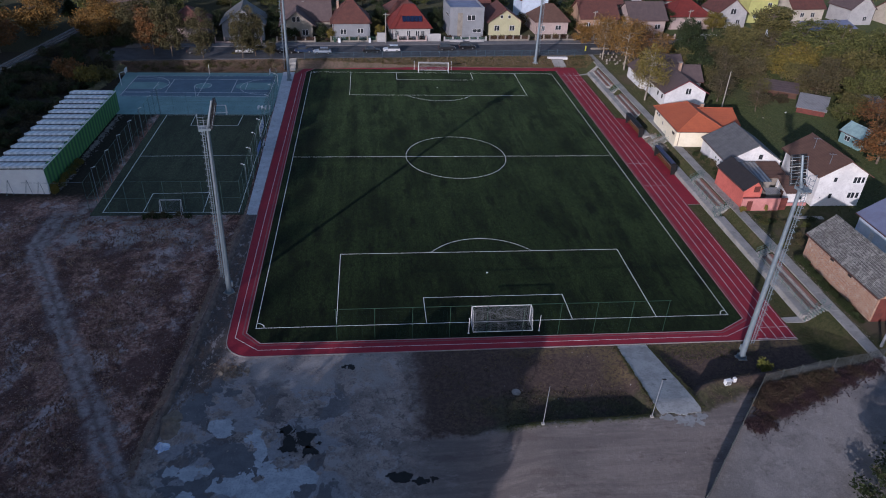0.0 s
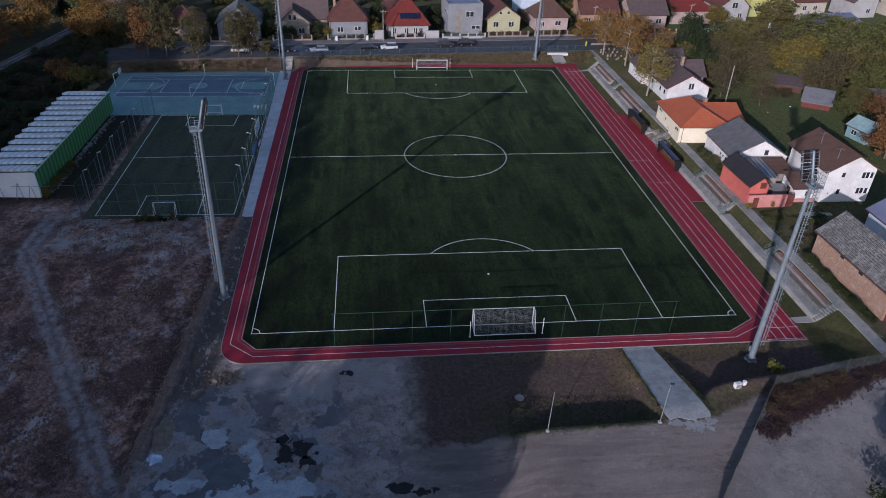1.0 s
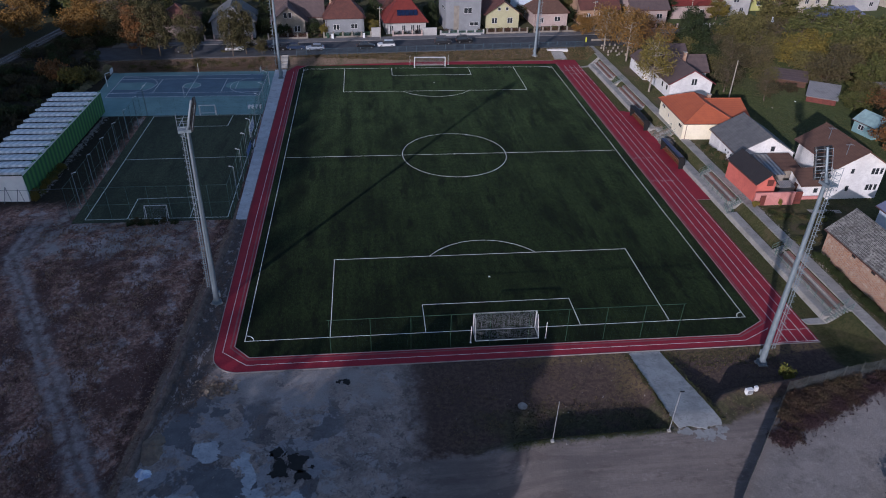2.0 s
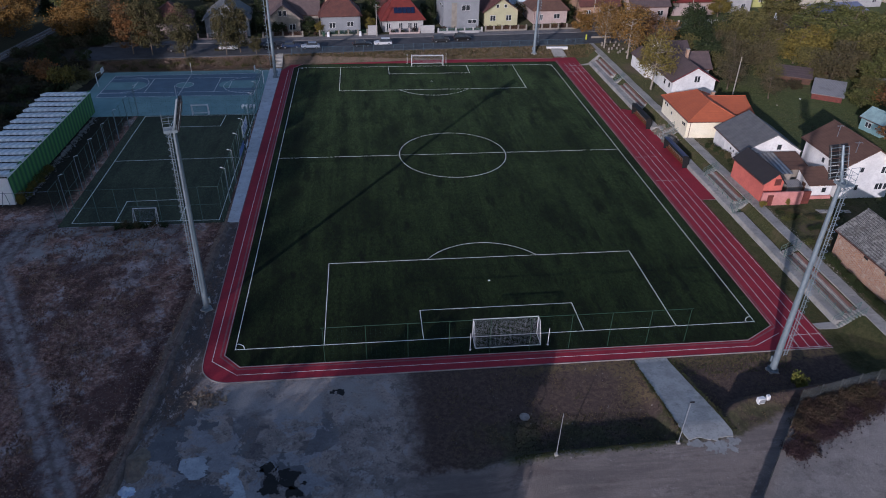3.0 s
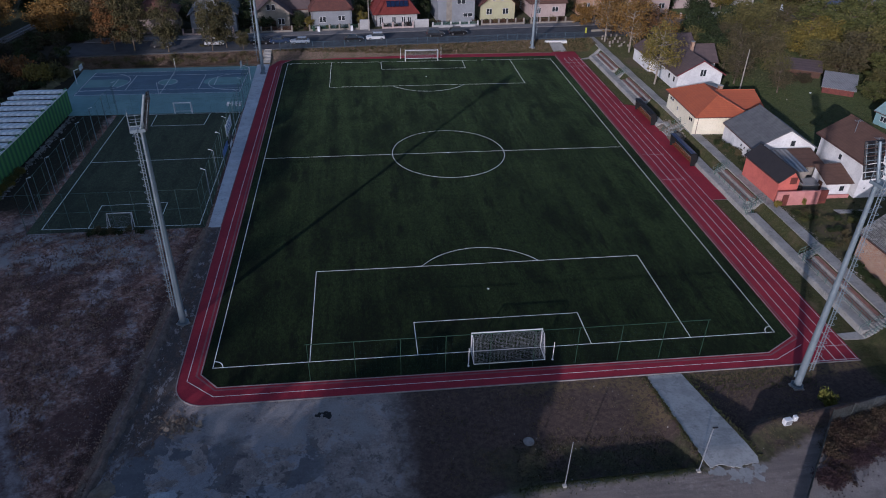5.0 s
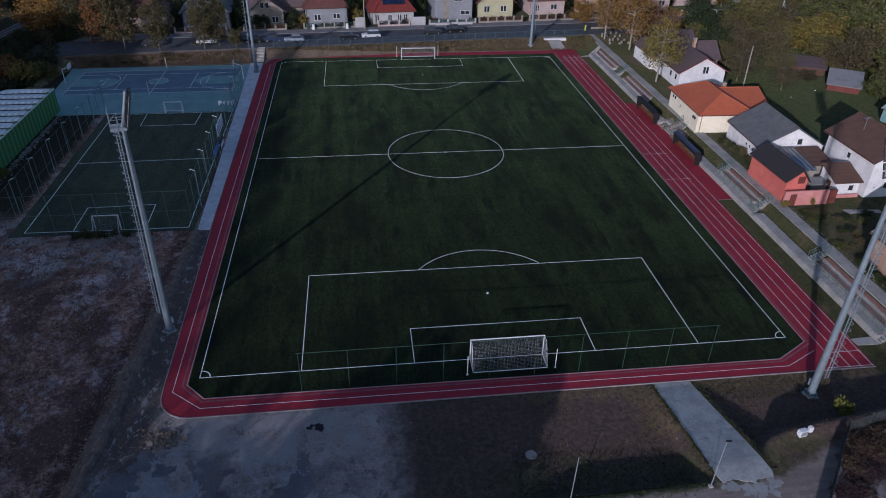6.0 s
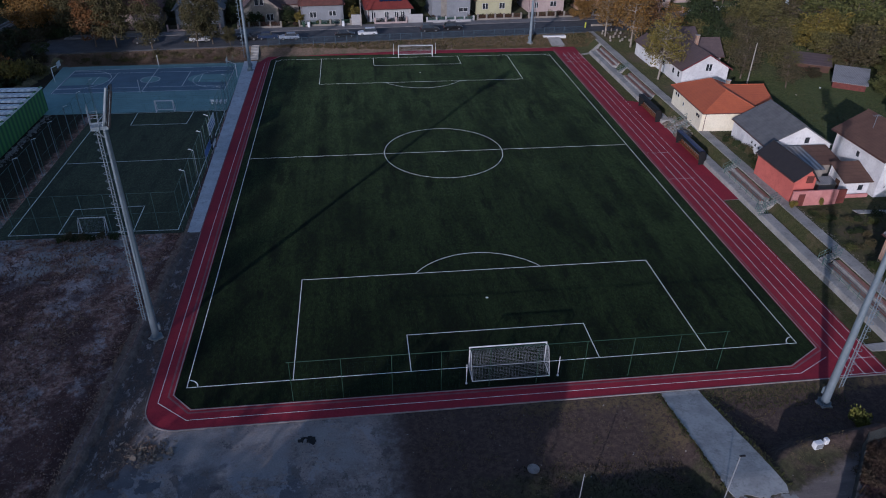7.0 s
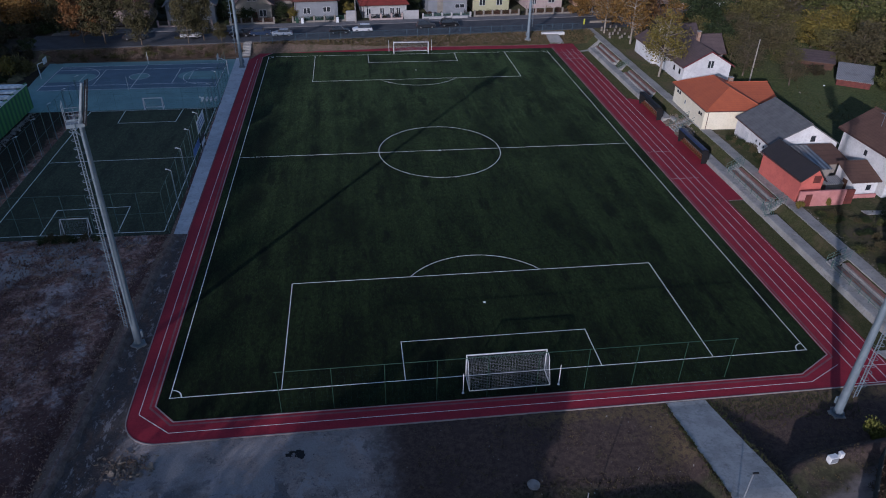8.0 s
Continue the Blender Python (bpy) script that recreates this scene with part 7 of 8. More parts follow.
# street trees by the courts
for kind, x, y, h, r, leaf in (("street", -80.5, 118.2, 13.5, 5.0, LEAF_GOLD), ("street", -67.5, 105.5, 12.0, 3.6, LEAF_RUST), ("street", -63.0, 104.5, 15.0, 3.8, LEAF_STREET),
                               ("street", -55.5, 103.3, 12.6, 3.2, LEAF_STREET), ("street", -46.2, 103.8, 11.6, 2.8, LEAF_STREET), ("street", -43.4, 105.9, 12.6, 3.0, LEAF_STREET), ("full", -39.6, 104.6, 4.2, 1.6, LEAF_STREET),
                               ("street", -72.5, 113.0, 13.0, 4.4, LEAF_STREET), ("full", -88.0, 126.0, 9.5, 4.6, LEAF_GOLD),
                               ("full", -103.0, 127.0, 10.0, 5.2, LEAF_GOLD), ("full", -106.0, 112.0, 9.0, 5.0, LEAF_RUST), ("full", -112.0, 122.0, 10.0, 5.0, LEAF_GOLD), ("full", -90.0, 140.0, 7.0, 3.6, LEAF_YELLOW),
                               ("full", -73.0, 127.0, 9.0, 4.6, LEAF_GREEN), ("tall", -68.0, 121.0, 11.0, 4.0, LEAF_DARK), ("full", -120.0, 140.0, 10.0, 5.0, LEAF_OLIVE), ("full", -108.0, 145.0, 9.0, 4.6, LEAF_GOLD), ("full", -25.6, 122.2, 3.2, 1.5, LEAF_YELLOW), ("full", -12.6, 122.4, 4.0, 1.5, LEAF_YELLOW), ("full", -36.0, 120.4, 3.6, 1.9, LEAF_DARK)):
    plant(kind, x, y, h, r, leaf, "autumn street tree beside the road", group="street trees")
# woods behind the first row of houses
for i in range(64):
    x = -135 + i * 4.9 + rng.uniform(-2, 2)
    y = 149 + rng.uniform(-5, 22) + 0.03 * x
    if any(abs(x - hx) < 8 and abs(y - hy) < 8 for hx, hy in ((108, 153), (95, 146), (81, 144), (126, 156), (142, 152), (158, 150), (16, 152), (58, 155), (78, 162), (33, 144))):
        continue
    plant(("far", "far", "far", "fir")[i % 4], x, y, rng.uniform(6, 10), rng.uniform(2.8, 4.6), (LEAF_DARK, LEAF_OLIVE, LEAF_DARK, LEAF_GREEN, LEAF_BROWN)[i % 5], "dark tree behind the street's houses", group="trees behind the houses")
# dark greenery in the front yards and between the houses of the street
for x, y, h, r, leaf in ((-42.0, 124.0, 5.0, 2.4, LEAF_DARK), (-40.8, 130.0, 6.5, 2.8, LEAF_DARK), (-28.4, 123.0, 4.0, 1.8, LEAF_DARK), (-27.6, 129.5, 6.0, 2.4, LEAF_DARK), (-13.8, 126.5, 5.0, 1.7, LEAF_OLIVE), (-12.6, 132.5, 6.5, 2.4, LEAF_DARK),
                         (3.2, 128.5, 4.5, 1.8, LEAF_DARK), (3.6, 135.0, 6.0, 2.4, LEAF_DARK), (17.2, 140.5, 5.5, 2.2, LEAF_DARK), (28.9, 136.0, 4.5, 1.9, LEAF_BROWN), (42.6, 133.5, 4.5, 2.0, LEAF_DARK), (43.4, 139.5, 6.0, 2.4, LEAF_OLIVE),
                         (58.4, 136.0, 5.0, 2.2, LEAF_BROWN), (73.0, 138.0, 6.0, 2.6, LEAF_DARK), (-55.5, 127.0, 6.0, 2.6, LEAF_DARK), (-37.8, 121.2, 2.6, 1.4, LEAF_OLIVE)):
    plant("full", x, y, h, r, leaf, "small dark tree in a front yard on the street", group="front yard trees")
for i in range(30):
    x = -40 + i * 2.75 + rng.uniform(-0.8, 0.8)
    if not (-13.5 < x < -8.5 or 0 < x < 4):
        plant("shrub" if i % 2 else "low", x, kerb_y(x) + 12.7 + rng.uniform(-0.2, 0.7), rng.uniform(0.7, 1.5), rng.uniform(0.5, 0.95), (LEAF_DARK, LEAF_OLIVE, LEAF_DULL)[i % 3], "garden shrub behind a street fence", "bush", "front yard shrubs")
# scrub between railway and courts
def thicket(name, n, spot, h, r, leaves, leaf, mat, label):
    """Overgrown bushes too many and too dense to count, as one object: stems and leaf clumps."""
    g = Geo()
    for _ in range(n):
        x, y = spot()
        z, hh, rr = ground_z(x, y), rng.uniform(*h), rng.uniform(*r)
        tips = [(x + rng.uniform(-0.75, 0.75) * rr, y + rng.uniform(-0.75, 0.75) * rr, z + hh * rng.uniform(0.2, 0.85)) for _ in range(9)]
        q = quads(crown_points(tips, leaves, rr * 0.42), leaf * (0.6 + 0.8 * nrng.random(leaves)))
        g.add(q.v, q.f)
    return solid(name, g, mat, label, "bushes", "stuff")


def railway_spot():
    y = rng.uniform(50, 132)
    return rng.uniform(-97 + max(0, (y - 98) * 0.15), -76), y


thicket("railway_scrub", 75, railway_spot, (1.2, 3.0), (1.5, 2.8), 900, 0.16, LEAF_DARK, "dark green overgrown bushes between railway and courts")
thicket("railway_scrub", 75, railway_spot, (1.2, 3.0), (1.5, 2.8), 900, 0.16, LEAF_SCRUB, "dark brown overgrown bushes between railway and courts")
for x, y, h, r, leaf in ((-77.0, 88.0, 4.0, 3.0, LEAF_YELLOW), (-80.5, 90.5, 4.2, 3.0, LEAF_RUST), (-74.8, 92.0, 3.2, 2.4, LEAF_OLIVE), (-83.5, 93.5, 4.0, 3.0, LEAF_RUST), (-84.0, 128.0, 3.0, 2.6, LEAF_YELLOW)):
    plant("shrub", x, y, h, r, leaf, "tall rusty bush beside the courts", "bush", "scrub beside the courts")
for i in range(48):
    x = -71 + i * 0.75 + rng.uniform(-0.3, 0.3)
    y = kerb_y(x) + rng.uniform(-6.2, -3.4)
    plant("low" if i % 4 else "shrub", x, y, rng.uniform(0.5, 1.1), rng.uniform(0.9, 1.6), (LEAF_BANK, LEAF_BANK, LEAF_BROWN, LEAF_BANK, LEAF_OLIVE)[i % 5], "low brown bush on the bank", "bush", "bushes on the bank")
# hedge and creepers by the barn, gardens, roadside scrub
for i in range(22):
    plant("shrub", 44.15 + rng.uniform(-0.25, 0.25), -4.0 + i * 0.68, rng.uniform(0.4, 1.1), rng.uniform(0.4, 0.75), LEAF_DARK, "dark green creeper bush along the barn wall", "bush", "bushes along the barn")
for i in range(20):
    x, y = rng.uniform(44.2, 47 + 8 * rng.random()), rng.uniform(13.0, 23.3)
    plant("low" if i % 3 else "shrub", x, y, rng.uniform(0.3, 0.9), rng.uniform(0.6, 1.2), (LEAF_DARK, LEAF_GREEN, LEAF_BROWN)[i % 3], "low green garden bush", "bush", "bushes in the barn garden")
for i in range(12):
    plant("shrub", 44.9 + rng.uniform(-0.6, 0.5), 35.0 + i * 1.0, rng.uniform(0.7, 1.7), rng.uniform(0.6, 1.0), (LEAF_DARK, LEAF_BROWN)[i % 2], "dark bush beside the white house", "bush", "bushes beside the path")
SCRUB = [(26.5, -14.9), (22.6, -19.3), (22.3, -21.0), (24.4, -19.8), (28.6, -17.7), (35.2, -14.9), (40.5, -12.9), (42.4, -11.6), (33.5, -13.3)]


def inside(x, y, poly):
    odd = False
    for (xa, ya), (xb, yb) in zip(poly, poly[1:] + poly[:1]):
        if (ya > y) != (yb > y) and x < xa + (xb - xa) * (y - ya) / (yb - ya):
            odd = not odd
    return odd


n = 0
while n < 120:
    x, y = rng.uniform(21.5, 43), rng.uniform(-22, -11)
    if inside(x, y, SCRUB):
        low_side = not inside(x, y - 1.5, SCRUB)
        leaf = (LEAF_DULL, LEAF_MAROON, LEAF_MAROON)[n % 3] if low_side else (LEAF_WEED, LEAF_DULL, LEAF_WEED, LEAF_DULL, LEAF_WEED, LEAF_SCRUB, LEAF_DULL)[n % 7]
        plant("low", x, y, rng.uniform(0.22, 0.45) if low_side else rng.uniform(0.35, 0.75), rng.uniform(0.7, 1.3), leaf, "low maroon twiggy bush at the road" if low_side else "low brown weedy bush beside the mesh fence", "bush", "roadside bushes")
        n += 1
# unseen trees added on the hill's crest to filter the sun over the pitch
for i in range(19):
    plant("sparse", -152 + rng.uniform(-3, 3), -182 + i * 5.7, rng.uniform(3.2, 5.5), rng.uniform(2.2, 3.4), LEAF_BROWN, "thinning brown tree added unseen on the hill crest to filter the sun", group="trees on the hill")
# thinning trees added out of view, whose dappled shade lies over the yard
for x, y in ((-54, -40.0), (-46.5, -39.0)):
    plant("sparse", x, y, 12.5, 4.0, LEAF_BROWN, "thinning brown tree added out of view to dapple the yard", group="trees beside the yard")
# more unseen sparse trees, added to break up the light west of the grove
for i in range(11):
    plant("sparse", -57.0 + i * 1.5 + rng.uniform(-0.4, 0.4), -45.5 - (i % 2) * 4.0 + rng.uniform(-0.8, 0.8), rng.uniform(13.0, 15.5), rng.uniform(2.6, 3.3), LEAF_BROWN, "thinning brown tree added out of view to soften the grove's shade", group="grove beside the yard")
# dense unseen grove, added to cast the broad shade over yard and track
for i in range(27):
    x, y = -40.6 + (i % 9) * 1.95 + rng.uniform(-0.5, 0.5) + (i // 9) * -0.6, -44.6 - (i // 9) * 4.2 + rng.uniform(-1, 1)
    plant("far", x, y, rng.uniform(13.5, 16.0), rng.uniform(3.0, 3.7), (LEAF_BROWN, LEAF_OLIVE)[i % 2], "tall leafy tree added out of view to shade the yard", group="grove beside the yard")
for x, y, h, r in ((30.5, -31.0, 4.8, 3.8), (35.0, -28.3, 4.6, 3.8), (39.2, -25.6, 4.4, 3.6)):
    plant("full", x, y, h, r, LEAF_DARK, "dark low tree at the edge of the gravel road", group="trees at the road")
plant("shrub", 28.6, -11.0, 2.1, 1.0, LEAF_LIME, "small yellow-green bush beside the mast", "bush")
plant("low", 28.5, -11.6, 0.8, 0.6, LEAF_LIME, "small yellow-green bush beside the mast", "bush")
for x, y, h, r in ((42.7, 24.0, 1.0, 0.6), (46.7, 24.1, 1.2, 0.35)):
    plant("shrub", x, y, h, r, LEAF_YELLOW, "yellow-green weed at the foot of the wall", "bush")
for i in range(10):
    plant("low", rng.uniform(-50.5, -43.0), rng.uniform(27.2, 28.3), 0.7, rng.uniform(0.6, 0.9), (LEAF_BROWN, LEAF_DARK)[i % 2], "low weeds at the fence", "bush", "weeds at the fence")


def tufts(name, spots, blades, size, mat, label, category):
    """Grass and weed blades over many spots as one object."""
    n = len(spots)
    P = np.repeat(np.array(spots), blades, 0)
    k = len(P)
    a = nrng.random(k) * 2 * math.pi
    out = nrng.random(k) * size * 0.9
    h = size * (0.5 + nrng.random(k))
    w = size * 0.28
    base = P + np.stack([np.cos(a) * size * 0.25, np.sin(a) * size * 0.25, -0.02 * np.ones(k)], 1)
    side = np.stack([-np.sin(a) * w, np.cos(a) * w, np.zeros(k)], 1)
    tip = base + np.stack([np.cos(a) * out, np.sin(a) * out, h], 1)
    v = np.stack([base - side, base + side, tip], 1).reshape(-1, 3)
    g = Geo()
    g.v = [tuple(p) for p in v]
    g.f = [(3 * i, 3 * i + 1, 3 * i + 2) for i in range(k)]
    return solid(name, g, mat, label, category, "stuff")


def scatter(n, x0, x1, y0, y1, keep):
    out = []
    while len(out) < n:
        x, y = rng.uniform(x0, x1), rng.uniform(y0, y1)
        if keep(x, y):
            out.append((x, y, ground_z(x, y)))
    return out


def rough_lot(x, y):
    if x > -36.6 + (y - 4) * 0.0626:
        return False
    lane = x + 62.1 - 0.555 * max(0.0, 19.5 - y) + 1.2 * noise.noise((x * 0.3, y * 0.3, 2))
    if abs(lane) < 1.7:
        return False
    return 0.6 * noise.noise((x * 0.16, y * 0.16, 5)) + 0.6 * noise.noise((x * 0.6, y * 0.6, 9)) + rng.gauss(0, 0.12) > -0.04


tufts("dry_weeds", scatter(20000, -76, -35, -30, 28, rough_lot), 5, 0.15, WEED_BROWN, "dry brown weeds over the vacant lot", "weeds")
# blades where the bank's shade falls, that shade put into their colour
tufts("rough_grass", scatter(2000, -2, 13.2, -18.3, -11.5, lambda x, y: crest_y(x) + 0.8 < y < -12.1 - 0.06 * x and x < 13.0), 5, 0.07, WEED_SHADE, "patchy grass beside the gravel road, coloured dark with the bank's shade", "grass")
tufts("bank_grass", scatter(5000, 36.9, 41.6, -12, 98, lambda x, y: (x < 38.4 and not (29 < y < 69)) or (x > 40 and (12.5 < y < 26 or 37.5 < y < 47 or 80 < y < 86))), 6, 0.075, WEED_GREEN, "short rough grass on the bank", "grass")
tufts("dry_grass", scatter(6000, -34, 42, 103.8, 112, lambda x, y: y < kerb_y(x) - 2.2 and y > 103.9), 6, 0.22, STRAW, "dry straw-coloured grass on the bank", "grass")
tufts("garden_grass", scatter(5000, 44, 90, 8, 110, lambda x, y: noise.noise((x * 0.1, y * 0.1, 7)) > -0.1), 5, 0.18, WEED_GREEN, "grass and weeds in the gardens", "grass")

# ---- street: fence, garden walls, cars, poles ----
fence = thing("street_fence", pose(0, 0, 0), "blue-grey steel bar fence along the street", "fence")
P = [(-31.5 + i * 2.4, kerb_y(-31.5 + i * 2.4) - 2.4) for i in range(31)]
for (xa, ya), (xb, yb) in zip(P[:-1], P[1:]):
    part("post", Geo().box(xa - 0.05, ya - 0.05, UP - 0.6, xa + 0.05, ya + 0.05, UP + 1.55), BLUE_STEEL, fence)
    g = Geo()
    for z in (0.15, 1.4):
        g.tube((xa, ya, UP + z), (xb, yb, UP + z), 0.03, n=4)
    for k in range(1, 14):
        x, y = xa + (xb - xa) * k / 14, ya + (yb - ya) * k / 14
        g.box(x - 0.012, y - 0.012, UP + 0.15, x + 0.012, y + 0.012, UP + 1.4)
    part("panel", g, BLUE_STEEL, fence)


def front_fence(x0, x1, wall_mat, fill, h=1.3, base=0.4, gap=2.2):
    """Garden fence on the street: plinth, pillars and infill panels."""
    t = thing("garden_fence", pose((x0 + x1) / 2, kerb_y((x0 + x1) / 2) + 11.8, UP + 0.1, 0, 0, SL), "garden fence with %s pillars on a low plinth" % wall_mat.name.split("_")[0], "garden fence", "garden fences")
    L = (x1 - x0) / 2
    part("plinth", Geo().bev(-L, -0.15, -0.3, L, 0.15, base, 0.02), wall_mat, t)
    n = max(1, round(2 * L / gap))
    for i in range(n + 1):
        x = -L + 2 * L * i / n
        part("pillar", Geo().bev(x - 0.2, -0.22, -0.2, x + 0.2, 0.22, h + 0.2, 0.04), wall_mat, t)
    for i in range(n):
        a, b = -L + 2 * L * i / n + 0.22, -L + 2 * L * (i + 1) / n - 0.22
        g = Geo().tube((a, 0, base + 0.12), (b, 0, base + 0.12), 0.03, n=4).tube((a, 0, h), (b, 0, h), 0.03, n=4)
        k = max(2, int((b - a) / 0.16))
        for j in range(k + 1):
            x = a + (b - a) * j / k
            g.box(x - 0.03, -0.015, base + 0.05, x + 0.03, 0.015, h)
        tagged(part("infill", g, fill, t), kind="stuff")


front_fence(-39.5, -29.8, PLASTER_DULL, WOOD_DARK)
front_fence(-25.6, -13.6, PLASTER_DULL, GREEN_STEEL)
front_fence(-7.8, -0.2, PLASTER_PINK, BLACK)
front_fence(4.8, 16.4, PLASTER_DIM, TEAL_STEEL, 1.0)
front_fence(17.4, 28.5, PLASTER_DULL, WOOD_DARK)
front_fence(30.5, 42.0, PLASTER_DULL, WOOD_DARK)
front_fence(45.0, 57.0, PLASTER_DIM, WOOD_DARK)
front_fence(59.0, 72.0, PLASTER_PINK, BLACK)
front_fence(74.0, 90.0, PLASTER_DIM, WHITE_STEEL)
front_fence(92.0, 104.0, PLASTER_DIM, WHITE_STEEL)
front_fence(-55.0, -43.5, PLASTER_PINK, BLACK)
front_fence(-69.0, -57.0, PLASTER_DULL, WOOD_DARK)
for x, y, w, h in ((2.0, 121.2, 3.6, 1.9), (-12.2, 119.6, 2.4, 2.4)):
    solid("gate_wall", Geo().bev(-w / 2, -0.2, -0.3, w / 2, 0.2, h, 0.03), PLASTER_DIM, "plain white plastered gate wall on the street", "gate wall", m=pose(x, y, UP + 0.1, 0, 0, SL))
for x0, w in ((6.2, 3.6), (11.8, 3.8)):
    solid("planter_wall", Geo().bev(-w / 2, -0.25, 0, w / 2, 0.25, 0.55, 0.04), PLASTER_DIM, "low white planter wall at the pavement", "planter wall", m=pose(x0 + w / 2, kerb_y(x0 + w / 2) + 11.0, UP + 0.13, 0, 0, SL))
for x, y, mat in ((-23.4, 118.6, WHITE_STEEL), (-15.4, 119.0, WHITE_STEEL), (-24.6, 119.0, GREEN_STEEL)):
    solid("meter_box", Geo().bev(-0.3, -0.2, 0, 0.3, 0.2, 1.2, 0.04), mat, "small white meter cabinet at a garden fence", "meter cabinet", m=pose(x, y - 0.4, UP + 0.12))


def car(x, y, rz, paint, kind, label):
    t = thing("car", pose(x, y, UP + 0.02, 0, 0, rz), label, "car", "parked cars")
    L, W, H = (4.4, 1.78, 1.62) if kind == "suv" else (4.5, 1.76, 1.45)
    low = [(-L / 2, 0.35), (-L / 2 + 0.05, 0.75), (-L / 2 + 0.35, 0.92), (L / 2 - 1.15, 0.95), (L / 2 - 0.2, 0.78), (L / 2, 0.55), (L / 2 - 0.05, 0.3)]
    g = Geo()
    n = len(low)
    v = []
    for y2, k in ((-W / 2, 0.94), (-W / 2 + 0.09, 1.0), (W / 2 - 0.09, 1.0), (W / 2, 0.94)):
        v += [(a * (1 if abs(y2) < W / 2 - 0.01 else 0.975), y2, 0.3 + (b - 0.3) * k) for a, b in low]
    f = [tuple(range(n)), tuple(range(4 * n - 1, 3 * n - 1, -1))]
    for r in range(3):
        f += [(r * n + i, (r + 1) * n + i, (r + 1) * n + (i + 1) % n, r * n + (i + 1) % n) for i in range(n)]
    body = part("body", g.add(v, f), PAINTS[paint], t, smooth=False)
    back = -L / 2 + (0.2 if kind == "suv" else 0.55)
    cab = [(back, 0.9), (back + 0.32, H - 0.05), (-0.1, H), (0.55, H - 0.06), (L / 2 - 1.3, 0.93)]
    g = Geo()
    n = len(cab)
    v = []
    for s in (-1, 1):
        v += [(a, s * (W / 2 - 0.08 - 0.22 * max(0, (b - 0.93) / (H - 0.93))), b) for a, b in cab]
    f = [tuple(range(n)), tuple(range(2 * n - 1, n - 1, -1))] + [(i, n + i, n + (i + 1) % n, (i + 1) % n) for i in range(n)]
    cabin = part("cabin", g.add(v, f), WINDOW_GLASS, t, "dark glazed cabin")
    part("roof_panel", Geo().add([(back + 0.34, s * (W / 2 - 0.29), H - 0.03 + q) for q in (0, 0.05) for s in (-1, 1)] + [(0.5, s * (W / 2 - 0.29), H - 0.03 + q) for q in (0, 0.05) for s in (-1, 1)],
         [(0, 2, 3, 1), (4, 5, 7, 6), (2, 6, 7, 3), (0, 1, 5, 4), (0, 4, 6, 2), (1, 3, 7, 5)]), PAINTS[paint], t)
    for a, s in ((-L / 2 + 0.85, -1), (-L / 2 + 0.85, 1), (L / 2 - 0.9, -1), (L / 2 - 0.9, 1)):
        w = part("wheel", Geo().tube((a, s * (W / 2 - 0.2), 0.31), (a, s * (W / 2 + 0.01), 0.31), 0.31, n=14), TYRE, t)
        part("rim", Geo().tube((a, s * (W / 2 + 0.012), 0.31), (a, s * (W / 2 + 0.025), 0.31), 0.2, n=10), RIM, w)
    for s in (-0.6, 0.6):
        part("headlight", Geo().bev(L / 2 - 0.16, s - 0.16, 0.58, L / 2 - 0.02, s + 0.16, 0.72, 0.02), WHITE_STEEL, t)
        part("tail_light", Geo().bev(-L / 2 - 0.015, s - 0.14, 0.62, -L / 2 + 0.08, s + 0.14, 0.82, 0.02), WOOD_RED, t)


for x, y, rz, paint, kind, label in ((-46.5, 108.3, SL, "white", "suv", "white hatchback parked under the street trees"), (-36.4, 108.6, SL, "black", "sedan", "black car parked beside the mast"), (-32.0, 109.2, SL, "dark_blue", "sedan", "dark blue car parked above the stairs"),
                                     (-27.3, 108.5, SL + 180, "silver_blue", "sedan", "silver-blue car parked along the street"), (-15.0, 109.8, SL, "black", "sedan", "black car parked along the street"), (-9.9, 110.8, SL + 180, "white", "suv", "white car parked along the street"),
                                     (4.6, 113.0, SL, "dark_grey", "suv", "dark grey car parked along the street"), (10.2, 114.3, SL, "black", "suv", "black car parked along the street"), (-99.6, 156.6, 15, "white", "suv", "white car parked beyond the railway"),
                                     (-58.0, 107.6, SL, "dark_grey", "sedan", "dark car parked under the street trees")):
    car(x, y, rz, paint, kind, label)


def street_pole(x, y, h, label, arm=0.0):
    t = thing("utility_pole", pose(x, y, ground_z(x, y)), label, "utility pole", "utility poles")
    part("pole", Geo().tube((0, 0, -0.2), (0, 0, h), 0.14, 0.09, 8), POLE_WOOD, t)
    if arm:
        part("crossarm", Geo().box(-0.7, -0.05, h - 0.5, 0.7, 0.05, h - 0.4), POLE_WOOD, t)
        part("lamp_arm", Geo().tube((0, 0, h - 0.2), (0, -arm, h + 0.2), 0.04, n=6).bev(-0.15, -arm - 0.5, h + 0.12, 0.15, -arm, h + 0.26, 0.03), GALV, t)


street_pole(61.3, 71.4, 7.8, "slanting concrete utility pole in the gardens")
street_pole(-11.2, 118.2, 8.0, "concrete street pole with a lamp arm", 1.2)
street_pole(47.0, 124.5, 8.0, "concrete street pole with a lamp arm", 1.2)
street_pole(-48.0, 116.5, 8.0, "concrete street pole with a lamp arm", 1.2)
street_pole(76.0, 128.0, 8.0, "concrete street pole among the gardens", 1.2)

